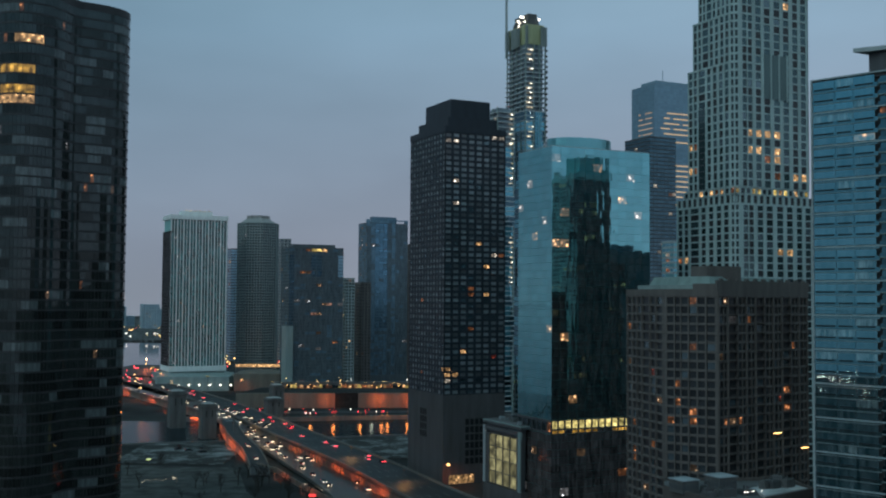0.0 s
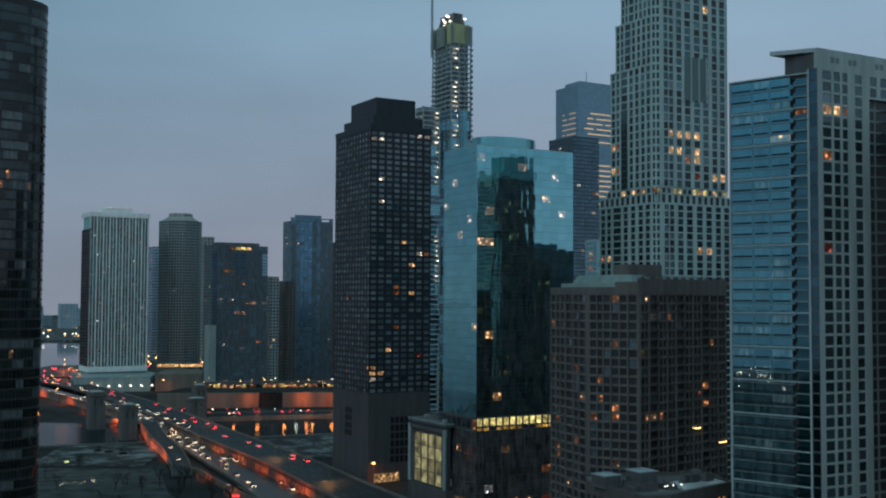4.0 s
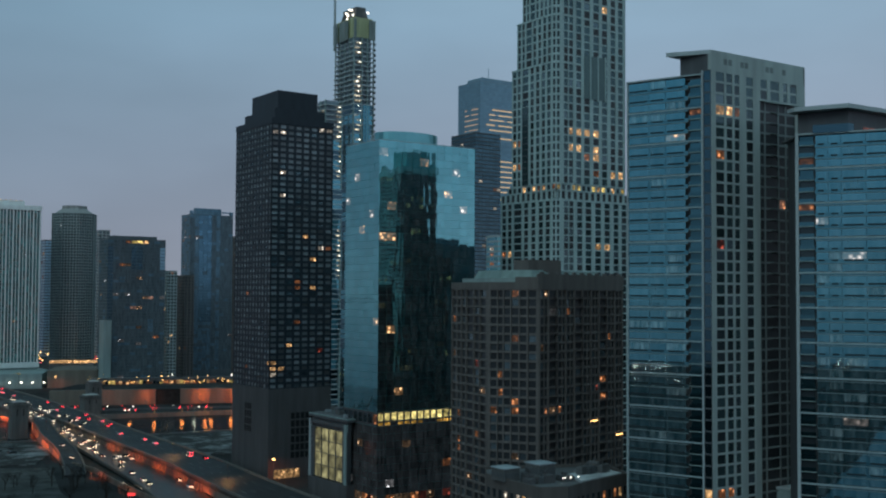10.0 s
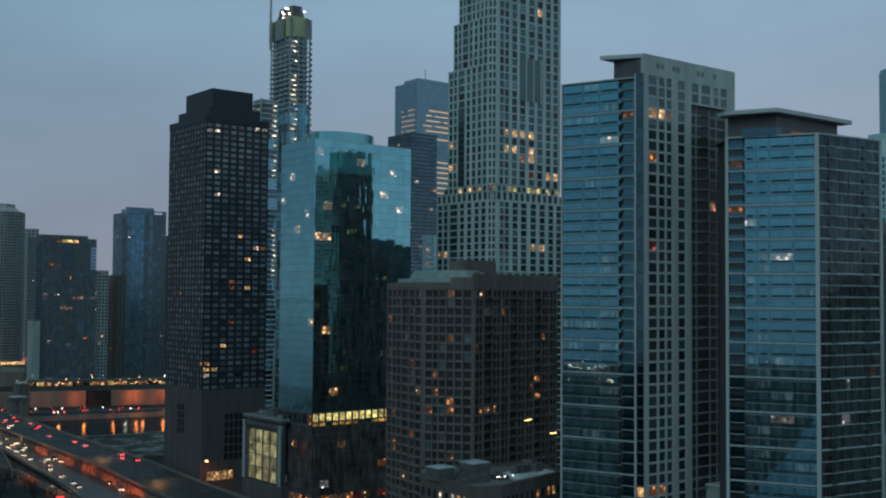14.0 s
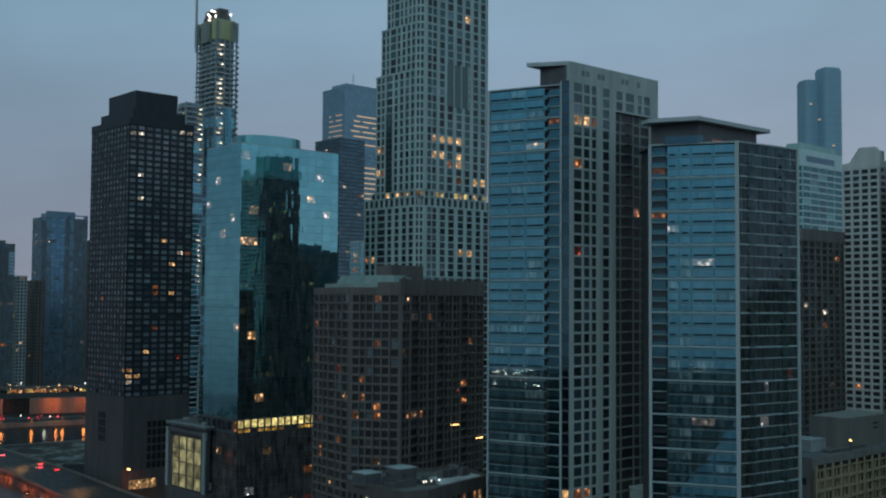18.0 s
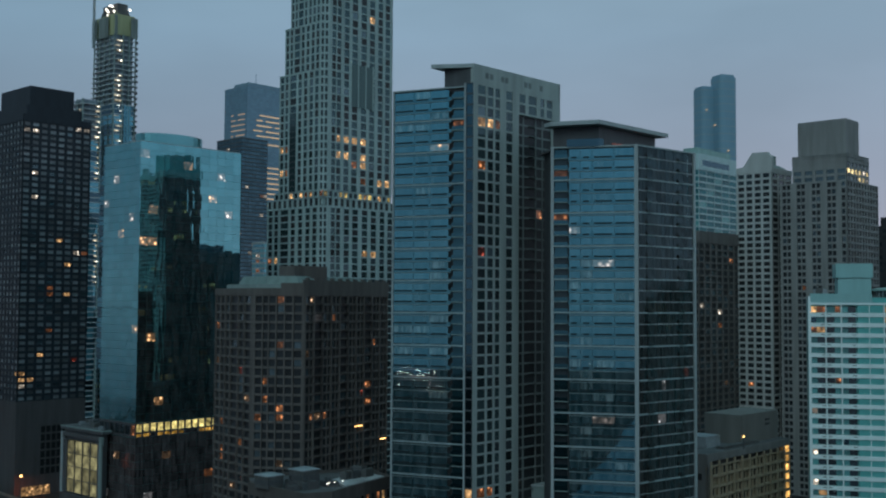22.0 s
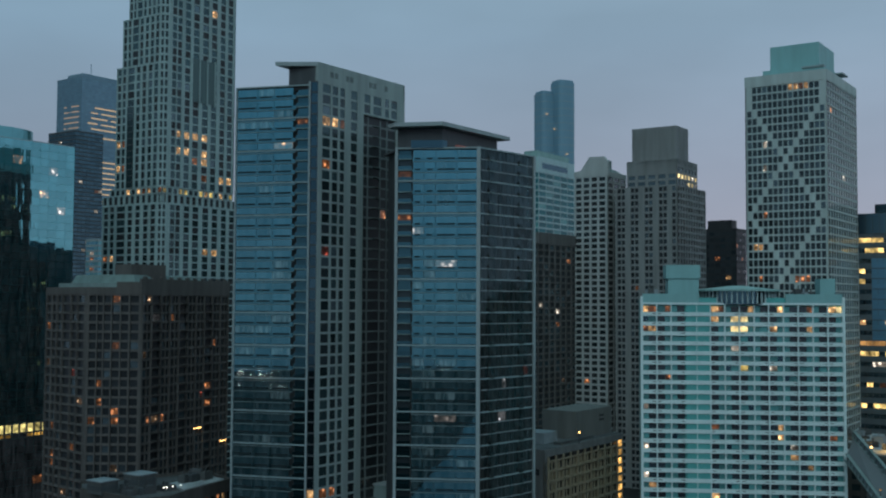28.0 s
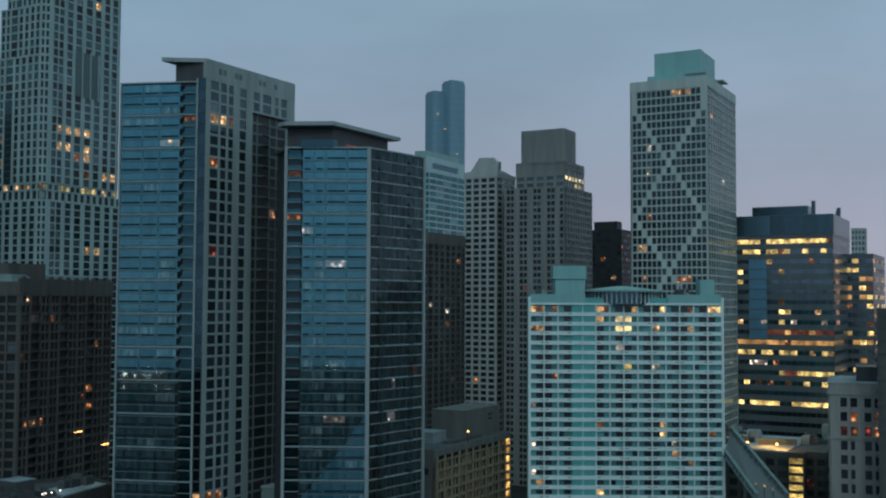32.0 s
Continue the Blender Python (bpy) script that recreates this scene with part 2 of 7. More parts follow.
WIN_DARK = glass_mat("dark_window_glass", (0.028, 0.034, 0.039), 0.1, 0, 1.6, sheen=(0.6, 0.9, 0.95))
WIN_DEEP = glass_mat("deep_set_window_glass", (0.026, 0.030, 0.034), 0.3, 0, 1.35)
WIN_CURTAIN = glass_mat("window_with_grey_curtain", (0.15, 0.165, 0.175), 0.3, 0, 1.6, vary=0.7)
WIN_GREY = glass_mat("grey_window_glass", (0.055, 0.068, 0.08), 0.15, 0, 2.1, vary=0.45, sheen=(0.6, 0.9, 0.95))
WIN_BLIND = glass_mat("window_with_pale_blind", (0.17, 0.19, 0.2), 0.25, 0, 1.6, vary=0.5)
WIN_TEAL = glass_mat("window_with_teal_curtain", (0.085, 0.28, 0.28), 0.2, 0, 1.6, vary=0.35)
MIRROR_TEAL = glass_mat("teal_mirror_glass", (0.155, 0.475, 0.52), 0.02, 1.0, wave=0.06, wscale=0.22, vary=0.10, tall=0.12, room=(0.20, 0.175, 0.165), share=0.13, coat=0.3)
MIRROR_BLUE = glass_mat("blue_mirror_glass", (0.084, 0.305, 0.375), 0.02, 0.95, wave=0.004, wscale=0.2, vary=0.12, room=(0.22, 0.25, 0.26), share=0.135, coat=0.3)
BLIND_BLUE = glass_mat("blue_glass_with_drawn_blind", (0.105, 0.34, 0.40), 0.05, 0.9, wave=0.01, vary=0.2, room=(0.40, 0.42, 0.42), share=0.24, coat=0.3)
WIN_SKY = glass_mat("clear_window_glass", (0.026, 0.042, 0.046), 0.06, 0, 1.75, wave=0.01, vary=0.6, sheen=(0.5, 0.85, 0.9))
FAR_PANEL = glass_mat("dark_far_window", (0.045, 0.068, 0.073), 0.2, 0, 1.5, vary=0.5)
SPANDREL_BLUE = glass_mat("blue_spandrel_glass", (0.076, 0.245, 0.295), 0.05, 1.0, wave=0.01, vary=0.05, room=(0.15, 0.22, 0.235), share=0.16)
MIRROR_DARK = glass_mat("dark_mirror_glass", (0.10, 0.125, 0.138), 0.04, 0.85, wave=0.04, wscale=0.2, vary=0.3)
MIRROR_BRONZE = glass_mat("bronze_mirror_glass", (0.038, 0.052, 0.054), 0.06, 1.0, wave=0.03, wscale=0.2, vary=0.1, room=(0.15, 0.165, 0.155), share=0.16, folds=0.25)
BRONZE_CURTAIN = glass_mat("bronze_glass_with_drawn_curtains", (0.05, 0.062, 0.064), 0.1, 1.0, wave=0.03, wscale=0.2, vary=0.12, room=(0.24, 0.27, 0.27), share=0.4, folds=0.3)
BRONZE_DEEP = glass_mat("deep_bronze_glass", (0.026, 0.034, 0.034), 0.06, 1.0, wave=0.03, wscale=0.2, vary=0.1, room=(0.10, 0.105, 0.10), share=0.14, folds=0.25)
TEAL_SATIN = glass_mat("satin_teal_glass", (0.17, 0.43, 0.46), 0.3, 1.0, wave=0.02, vary=0.1)
SMOKE_GLASS = glass_mat("smoked_lower_glass", (0.034, 0.037, 0.040), 0.12, 0, 1.55, wave=0.03, wscale=0.2, vary=0.5, tall=0.2, room=(0.12, 0.10, 0.10), share=0.4)
MIRROR_PALE = glass_mat("pale_steel_glass", (0.30, 0.47, 0.57), 0.35, 1.0, wave=0.02, vary=0.1)
MIRROR_NAVY = glass_mat("navy_mirror_glass", (0.06, 0.125, 0.155), 0.05, 1.0, wave=0.03, vary=0.25)

LIT_WARM = lamp_mat("warm_lit_room", (1.0, 0.58, 0.25), 2.6, lo=0.05, hi=0.5, floor=0.17)
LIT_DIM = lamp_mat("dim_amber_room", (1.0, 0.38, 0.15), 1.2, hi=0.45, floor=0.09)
LIT_YELLOW = lamp_mat("yellow_lit_floor", (1.0, 0.74, 0.22), 1.3, scale=0.35, lo=0.1, hi=0.75, floor=0.35)
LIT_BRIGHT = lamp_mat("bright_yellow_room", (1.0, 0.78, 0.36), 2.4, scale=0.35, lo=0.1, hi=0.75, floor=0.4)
LIT_GOLD = lamp_mat("golden_lit_floor", (1.0, 0.56, 0.10), 0.85, scale=0.35, lo=0.1, hi=0.7, floor=0.3)
LIT_WHITE = lamp_mat("white_lit_room", (1.0, 0.88, 0.72), 2.4, hi=0.45, floor=0.10)
LIT_RED = lamp_mat("red_lit_room", (1.0, 0.18, 0.12), 1.0, floor=0.04)
LIT_STEADY = lamp_mat("even_yellow_panel", (0.92, 0.86, 0.42), 0.26, scale=0.2, lo=0.1, hi=1.0, floor=0.8, rough=0.6)
LIT_GLASS = lamp_mat("warm_room_behind_mirror_glass", (1.0, 0.55, 0.25), 2.2, hi=0.5, floor=0.06, base=(0.13, 0.45, 0.50), metal=1.0)
LIT_GLASS_WHITE = lamp_mat("white_room_behind_mirror_glass", (1.0, 0.86, 0.78), 1.9, hi=0.5, floor=0.07, base=(0.115, 0.34, 0.38), metal=1.0)
LIT_LIME = lamp_mat("lime_yellow_lit_floor", (1.0, 0.84, 0.30), 1.05, scale=0.4, lo=0.1, hi=0.8, floor=0.5)
LIT_BAND = lamp_mat("amber_lit_office_floor", (1.0, 0.52, 0.17), 0.62, scale=0.15, lo=0.1, hi=1.0, floor=0.8)
LIT_BAND_RED = lamp_mat("rust_lit_office_floor", (1.0, 0.26, 0.14), 0.24, scale=0.15, lo=0.1, hi=1.0, floor=0.8)
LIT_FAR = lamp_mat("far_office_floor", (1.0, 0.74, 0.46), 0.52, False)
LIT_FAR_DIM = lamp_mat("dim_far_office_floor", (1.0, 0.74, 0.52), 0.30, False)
LIT_POINT = lamp_mat("white_lamp_in_far_room", (0.93, 0.95, 1.0), 3.2, scale=0.5, lo=0.05, hi=0.33, floor=0.02)
LIT_POINT_WARM = lamp_mat("warm_lamp_in_far_room", (1.0, 0.62, 0.36), 3.0, scale=0.5, lo=0.05, hi=0.33, floor=0.02)
LIT_WORK = lamp_mat("work_lit_slab", (1.0, 0.88, 0.62), 1.9, scale=0.3, lo=0.1, hi=0.7, floor=0.2)
BULB_WHITE = lamp_mat("white_lamp", (1.0, 0.93, 0.80), 4.5, False)
BULB_QUAY = lamp_mat("bright_quay_lamp", (1.0, 0.40, 0.30), 45, False)
BULB_WARM = lamp_mat("amber_lamp", (1.0, 0.55, 0.18), 6, False)
HEAD = lamp_mat("headlamp", (1.0, 0.80, 0.52), 6.0, False)
TAIL = lamp_mat("tail_lamp", (1.0, 0.05, 0.07), 6.5, False)
RED_GLOW = lamp_mat("red_sign_light", (1.0, 0.06, 0.06), 1.5, False)


# ---- geometry helpers ----
class Geo:
    """Collects vertices and faces for one mesh."""

    def __init__(self):
        self.v, self.f, self.s = [], [], []

    def box(self, x0, x1, y0, y1, z0, z1, m=None, slot=0):
        i = len(self.v)
        c = [(x0, y0, z0), (x1, y0, z0), (x1, y1, z0), (x0, y1, z0), (x0, y0, z1), (x1, y0, z1), (x1, y1, z1), (x0, y1, z1)]
        self.v += [tuple(m @ Vector(p)) for p in c] if m else c
        q = [(0, 3, 2, 1), (4, 5, 6, 7), (0, 1, 5, 4), (1, 2, 6, 5), (2, 3, 7, 6), (3, 0, 4, 7)]
        self.f += [tuple(i + k for k in a) for a in q]
        self.s += [slot] * 6
        return self

    def prism(self, pts, z0, z1, slot=0, top=None):
        """Upright prism over a counter-clockwise outline; top: another outline for a tapered one."""
        i, n = len(self.v), len(pts)
        self.v += [(p[0], p[1], z0) for p in pts] + [(p[0], p[1], z1) for p in (top or pts)]
        for k in range(n):
            j = (k + 1) % n
            self.f.append((i + k, i + j, i + n + j, i + n + k))
        self.f += [tuple(range(i + n, i + 2 * n)), tuple(range(i + n - 1, i - 1, -1))]
        self.s += [slot] * (n + 2)
        return self

    def strip(self, left, right, thick, slot=0):
        """A slab between two polylines of (x, y, z)."""
        i, n = len(self.v), len(left)
        for a, b in zip(left, right):
            self.v += [a, b, (a[0], a[1], a[2] - thick), (b[0], b[1], b[2] - thick)]
        for k in range(n - 1):
            p, q = i + 4 * k, i + 4 * k + 4
            self.f += [(p, p + 1, q + 1, q), (p + 2, q + 2, q + 3, p + 3), (p, q, q + 2, p + 2), (p + 1, p + 3, q + 3, q + 1)]
        self.f += [(i, i + 2, i + 3, i + 1), (i + 4 * n - 4, i + 4 * n - 3, i + 4 * n - 1, i + 4 * n - 2)]
        self.s += [slot] * (4 * (n - 1) + 2)
        return self

    def mesh(self, name, mats):
        me = bpy.data.meshes.new(name)
        me.from_pydata(self.v, [], self.f)
        for m in mats:
            me.materials.append(m)
        me.polygons.foreach_set("material_index", self.s)
        me.update()
        return me


def part(name, geo, mats, parent, label="", kind=""):
    """Links a Geo (or a mesh) as one object under a thing or a part."""
    mats = mats if isinstance(mats, (list, tuple)) else [mats]
    ob = new(name, geo.mesh(name, mats) if isinstance(geo, Geo) else geo)
    ob.parent = parent
    return tagged(ob, label, "", "", kind)


def yaw_vec(deg):
    return Vector((-math.sin(radians(deg)), math.cos(radians(deg)), 0))


U, V = yaw_vec(26), yaw_vec(-64)


def rect(c, u, v, du=U, dv=V):
    """Counter-clockwise outline from the corner nearest the lake: c, then along v, then u."""
    c = Vector((c[0], c[1], 0))
    return [c, c + dv * v, c + dv * v + du * u, c + du * u]


def inset(pts, d):
    """Moves every side of a convex outline inwards by d."""
    out, n = [], len(pts)
    for k in range(n):
        a, b, c = pts[k - 1], pts[k], pts[(k + 1) % n]
        e1, e2 = (b - a).normalized(), (c - b).normalized()
        n1, n2 = Vector((-e1.y, e1.x, 0)), Vector((-e2.y, e2.x, 0))
        s = n1 + n2
        out.append(b + s * (d / max(0.2, 0.5 * s.length_squared)))
    return out


PANES = {}


def pane_mesh(w, h, mat):
    key = (round(w, 1), round(h, 1), mat.name)
    if key not in PANES:
        g = Geo()
        g.box(-w / 2, w / 2, -0.05, 0.02, -h / 2, h / 2)
        g.f.pop(4), g.s.pop()
        PANES[key] = g.mesh("pane", [mat])
    return PANES[key]


class Tower:
    """A building: an empty with walls, roof and windows as its parts."""

    def __init__(self, name, label, at, category="tower", group="", seed=1, limit=175):
        self.root = tagged(new(name), label, category, group)
        self.at = Vector((at[0], at[1], 0))
        self.root.location = self.at
        self.rnd = random.Random(seed)
        self.panes, self.limit = [], limit

    def loc(self, pts):
        return [p - self.at for p in pts]

    def add(self, name, geo, mats, label=""):
        return part(name, geo, mats, self.root, label)

    def block(self, name, pts, z0, z1, mat, label="", top=None):
        return self.add(name, Geo().prism(self.loc(pts), z0, z1, 0, self.loc(top) if top else None), mat, label)

    def basis(self, a, b):
        """Local axes on the wall from a to b: x along it, y inwards, z up."""
        e = (b - a).normalized()
        o = a - self.at
        return Matrix(((e.x, -e.y, 0, o.x), (e.y, e.x, 0, o.y), (0, 0, 1, 0), (0, 0, 0, 1))), (b - a).length

    def box_on(self, name, a, b, dims, mat, label=""):
        m, _ = self.basis(a, b)
        return self.add(name, Geo().box(*dims, m), mat, label)

    def facade(self, a, b, z0, z1, rows, cols, wall, pier=0.3, span=0.35, deep=0.35, glass=((WIN_DARK, 1),), lit=0.02,
               lits=((LIT_WARM, 2), (LIT_DIM, 3), (LIT_WHITE, 1)), fixed=None, skip=None, sill=0.55, tilt=0.0, pane_scale=1.0,
               frame=True, name="wall", sp=0.03, turn=0.0):
        """A wall of rows by cols windows from a to b. cols: a count, or a list of (start, end) metres.
        Row 0 is the top one. fixed: {(row, col): material}; skip: a test for closed cells."""
        m, length = self.basis(a, b)
        fh = (z1 - z0) / rows
        if isinstance(cols, int):
            bw = length / cols
            cols = [(bw * (k + pier / 2), bw * (k + 1 - pier / 2)) for k in range(cols)]
        wh = fh * (1 - span)
        g = Geo()
        shut = set()
        if frame and sp > 0.1:
            edges = [0.0] + [x for c in cols for x in c] + [length]
            for k in range(0, len(edges), 2):
                if edges[k + 1] - edges[k] > 0.02:
                    g.box(edges[k], edges[k + 1], 0.0, deep, z0, z1, m)
            for r in range(rows + 1):
                lo = z0 + fh * r - fh * span * sill
                g.box(0.02, length - 0.02, sp, deep, max(z0 - 0.02, lo), min(z1 - 0.01, lo + fh * span), m)
        tot = sum(w for _, w in glass)
        ltot = sum(w for _, w in lits)
        for r in range(rows):
            zc = z1 - fh * (r + 1) - fh * span * sill + fh * span + wh / 2
            for c, (x0, x1) in enumerate(cols):
                if skip and skip(r, c):
                    shut.add((r, c))
                    continue
                mat = fixed.get((r, c)) if fixed else None
                if mat is None:
                    if self.rnd.random() < lit:
                        mat = self.pick(lits, ltot)
                    else:
                        mat = self.pick(glass, tot)
                jig = Matrix.Rotation(turn + self.rnd.gauss(0, tilt), 4, "Z") @ Matrix.Rotation(self.rnd.gauss(0, tilt), 4, "X") if tilt else Matrix()
                self.panes.append((m @ Matrix.Translation(((x0 + x1) / 2, deep * 0.8, zc)) @ jig, (x1 - x0) * pane_scale, wh * pane_scale, mat))
        if frame and sp <= 0.1:
            self.sheet(g, m, length, z0, z1, rows, cols, fh, wh, span * sill * fh, deep, shut)
        if frame:
            self.add(name, g, wall)

    def sheet(self, g, m, length, z0, z1, rows, cols, fh, wh, drop, deep, shut):
        """One pierced wall: a front skin with a reveal round every opening."""
        xs = [0.0] + [x for c in cols for x in c] + [length]
        zs = [z0]
        for r in range(rows - 1, -1, -1):
            top = z1 - fh * r - drop
            zs += [top - wh, top]
        zs.append(z1)
        nx = len(xs)
        at = {}

        def vert(i, j, back):
            k = (i, j, back)
            if k not in at:
                at[k] = len(g.v)
                g.v.append(tuple(m @ Vector((xs[i], deep if back else 0.0, zs[j]))))
            return at[k]
        for j in range(len(zs) - 1):
            for i in range(nx - 1):
                a, b, c, d = (i, j), (i + 1, j), (i + 1, j + 1), (i, j + 1)
                if i % 2 and j % 2 and (rows - 1 - j // 2, i // 2) not in shut:
                    for p, q in ((a, b), (b, c), (c, d), (d, a)):
                        g.f.append((vert(*p, 0), vert(*q, 0), vert(*q, 1), vert(*p, 1)))
                        g.s.append(0)
                elif xs[i + 1] - xs[i] > 1e-4:
                    g.f.append((vert(*a, 0), vert(*b, 0), vert(*c, 0), vert(*d, 0)))
                    g.s.append(0)
        for p, q in (((0, 0), (0, len(zs) - 1)), ((nx - 1, len(zs) - 1), (nx - 1, 0))):
            g.f.append((vert(*p, 0), vert(*q, 0), vert(*q, 1), vert(*p, 1)))
            g.s.append(0)

    def pick(self, pairs, tot):
        x = self.rnd.random() * tot
        for mat, w in pairs:
            x -= w
            if x <= 0:
                return mat
        return pairs[-1][0]

    def finish(self):
        """Hangs the panes: the first ones as parts of their own, the rest joined."""
        rest, mats = Geo(), []
        for k, (m, w, h, mat) in enumerate(self.panes):
            if k < self.limit:
                ob = new("window", pane_mesh(w, h, mat))
                ob.parent, ob.matrix_local = self.root, m
            else:
                if mat not in mats:
                    mats.append(mat)
                i = len(rest.v)
                rest.v += [tuple(m @ Vector(p)) for p in ((-w / 2, -0.05, -h / 2), (w / 2, -0.05, -h / 2), (w / 2, -0.05, h / 2), (-w / 2, -0.05, h / 2))]
                rest.f.append((i, i + 1, i + 2, i + 3))
                rest.s.append(mats.index(mat))
        if rest.f:
            self.add("glazing", rest, mats)["kind"] = "stuff"
        return self.root


def roof_kit(t, pts, z, seed, n=5, mats=(GREY_DK, DARK_MET, ROOF_LT)):
    """Plant boxes, vents and pipes on a flat roof."""
    r = random.Random(seed)
    o, e, f = pts[0], pts[1] - pts[0], pts[-1] - pts[0]
    for k in range(n):
        a, b = r.uniform(0.12, 0.8), r.uniform(0.12, 0.8)
        p = o + e * a + f * b - t.at
        w, d, h = r.uniform(1.5, 4.5), r.uniform(1.5, 4), r.uniform(1, 2.6)
        m = Matrix.Translation((p.x, p.y, 0)) @ Matrix.Rotation(math.atan2(e.y, e.x), 4, "Z")
        g = Geo().box(0, w, 0, d, z, z + h, m).box(0.2, w - 0.2, 0.2, d - 0.2, z + h, z + h + 0.25, m)
        g.box(w * 0.3, w * 0.3 + 0.35, d * 0.4, d * 0.4 + 0.35, z + h, z + h + 1.4, m)
        t.add("roof_unit", g, mats[k % len(mats)])


# ---- ground, water, roads ----
def slab(name, pts, z0, z1, mat, label, kind="structure", category=""):
    ob = new(name, Geo().prism([Vector((*p, 0)) for p in pts], z0, z1).mesh(name, [mat]))
    return tagged(ob, label, category, "", kind)


slab("ground", [(-12000, -12000), (12000, -12000), (12000, 12000), (-12000, 12000)], -2.0, 0.0, EARTH, "dark city ground reaching to the horizon")
WATER, _n, _l, _b = shader("river_water")
_b.inputs["Base Color"].default_value = (0.012, 0.02, 0.024, 1)
_b.inputs["Roughness"].default_value, _b.inputs["IOR"].default_value = 0.15, 1.12
_b.inputs["Specular IOR Level"].default_value = 0.14
_ge = _n.new("ShaderNodeNewGeometry")
_no = _n.new("ShaderNodeTexNoise")
_no.inputs["Scale"].default_value, _no.inputs["Detail"].default_value = 0.35, 4
_l.new(_ge.outputs["Position"], _no.inputs["Vector"])
_bp = _n.new("ShaderNodeBump")
_bp.inputs["Strength"].default_value, _bp.inputs["Distance"].default_value = 0.6, 0.25
_l.new(_no.outputs[0], _bp.inputs["Height"])
_l.new(_bp.outputs[0], _b.inputs["Normal"])
HARBOUR = WATER.copy()
HARBOUR.name = "calm_harbour_water"
HARBOUR.node_tree.nodes["Principled BSDF"].inputs["Roughness"].default_value = 0.05
HARBOUR.node_tree.nodes["Principled BSDF"].inputs["Specular IOR Level"].default_value = 1.0
HARBOUR.node_tree.nodes["Bump"].inputs["Strength"].default_value = 0.05
slab("water", [(-420, 680), (-190, 628), (-20, 684), (120, 730), (110, 800), (-40, 768), (-150, 742), (-420, 770)], 0.0, 0.06, WATER, "dark rippled river water between quays")
slab("water", [(-1500, 1330), (-330, 1330), (-330, 1800), (-420, 2085), (-1400, 2135), (-3000, 3000)], 0.0, 0.06, HARBOUR, "grey harbour water beyond the road")
slab("water", [(-11000, 330), (-426, 330), (-426, 1325), (-1500, 1325), (-3000, 2995), (-11000, 11000)], 0.0, 0.03, HARBOUR, "open lake water beyond the lobed tower")
slab("water", [(-425, 330), (-212, 330), (-232, 630), (-425, 764)], 0.0, 0.03, WATER, "dark river mouth beside the lobed tower")
slab("water", [(-2990, 3005), (-1250, 3005), (-3500, 11000), (-10900, 11000)], 0.0, 0.06, HARBOUR, "far lake water towards the horizon")
slab("water", [(-11000, -11000), (900, -11000), (215, 40), (110, 190), (40, 240), (-60, 300), (-11000, 320)], 0.0, 0.06, HARBOUR, "open lake water below the camera")


# the flat concrete roofs of the waterworks on the lake shore, with lamps along their edge
slab("pavement", [(-860, -20), (-840, -130), (-600, -540), (-500, -560), (-120, -60), (60, 195), (-40, 285), (-180, 300), (-420, 180)], 0.0, 1.2, EARTH, "dark earth and concrete waterworks terraces on the lake shore")
for k in range(34):
    r = random.Random(900 + k)
    x = r.uniform(-850, -690) if k < 22 else r.uniform(-600, -520)
    y = -66 + (x + 840) * 0.37 + r.uniform(-26, 26) if k < 26 else r.uniform(-530, -440)
    sl = tagged(new("quay_lamp"), "small white lamp on a post by the waterworks", "lamp", "waterworks lamps")
    sl.location = (x, y, 1.2)
    part("post", Geo().box(-0.15, 0.15, -0.15, 0.15, 0, 5.0 + 3 * r.random()), DARK_MET, sl)
    part("bulb", Geo().box(-0.3, 0.3, -0.3, 0.3, 4.9, 5.5), BULB_QUAY, sl)


def run(points, width, z=None, thick=1.0):
    """Left and right edges of a road along centre points."""
    lft, rgt = [], []
    for k, p in enumerate(points):
        a, b = Vector(points[max(0, k - 1)]), Vector(points[min(len(points) - 1, k + 1)])
        d = Vector((b.x - a.x, b.y - a.y, 0)).normalized()
        nrm = Vector((-d.y, d.x, 0)) * (width / 2)
        q = Vector(p)
        lft.append(tuple(q + nrm)), rgt.append(tuple(q - nrm))
    return lft, rgt


def smooth(points, n=6):
    """Catmull-Rom through the points."""
    ps = [Vector(p) for p in points]
    ps = [ps[0] * 2 - ps[1]] + ps + [ps[-1] * 2 - ps[-2]]
    out = []
    for k in range(1, len(ps) - 2):
        p0, p1, p2, p3 = ps[k - 1:k + 3]
        for j in range(n):
            t = j / n
            out.append(0.5 * ((2 * p1) + (p2 - p0) * t + (2 * p0 - 5 * p1 + 4 * p2 - p3) * t * t + (3 * p1 - p0 - 3 * p2 + p3) * t ** 3))
    return [tuple(p) for p in out + [ps[-2]]]


UPPER = smooth([(60, 300, 6), (-2, 437, 6), (-38, 528, 6), (-84, 630, 6), (-135, 745, 6), (-185, 850, 6), (-240, 950, 6.5), (-300, 1060, 6), (-330, 1230, 3)])
LOWER = smooth([(-12, 380, 1.5), (-42, 480, 1.5), (-72, 560, 1.6), (-109, 650, 2.5), (-146, 735, 5.0), (-193, 830, 5.8)])
l_, r_ = run(UPPER, 24)
tagged(new("road", Geo().strip(l_, r_, 1.2).mesh("road", [ASPHALT])), "damp asphalt upper deck of a lakeside expressway", "", "", "structure")
for side in (l_, r_):
    hi = [(p[0], p[1], p[2] + 1.0) for p in side]
    off = [(p[0] + 0.45, p[1] + 0.1, p[2] + 1.0) for p in side]
    tagged(new("barrier", Geo().strip(hi, off, 1.9).mesh("barrier", [KERB])), "pale concrete parapet along the expressway deck", "", "", "structure")
l2_, r2_ = run(LOWER, 21)
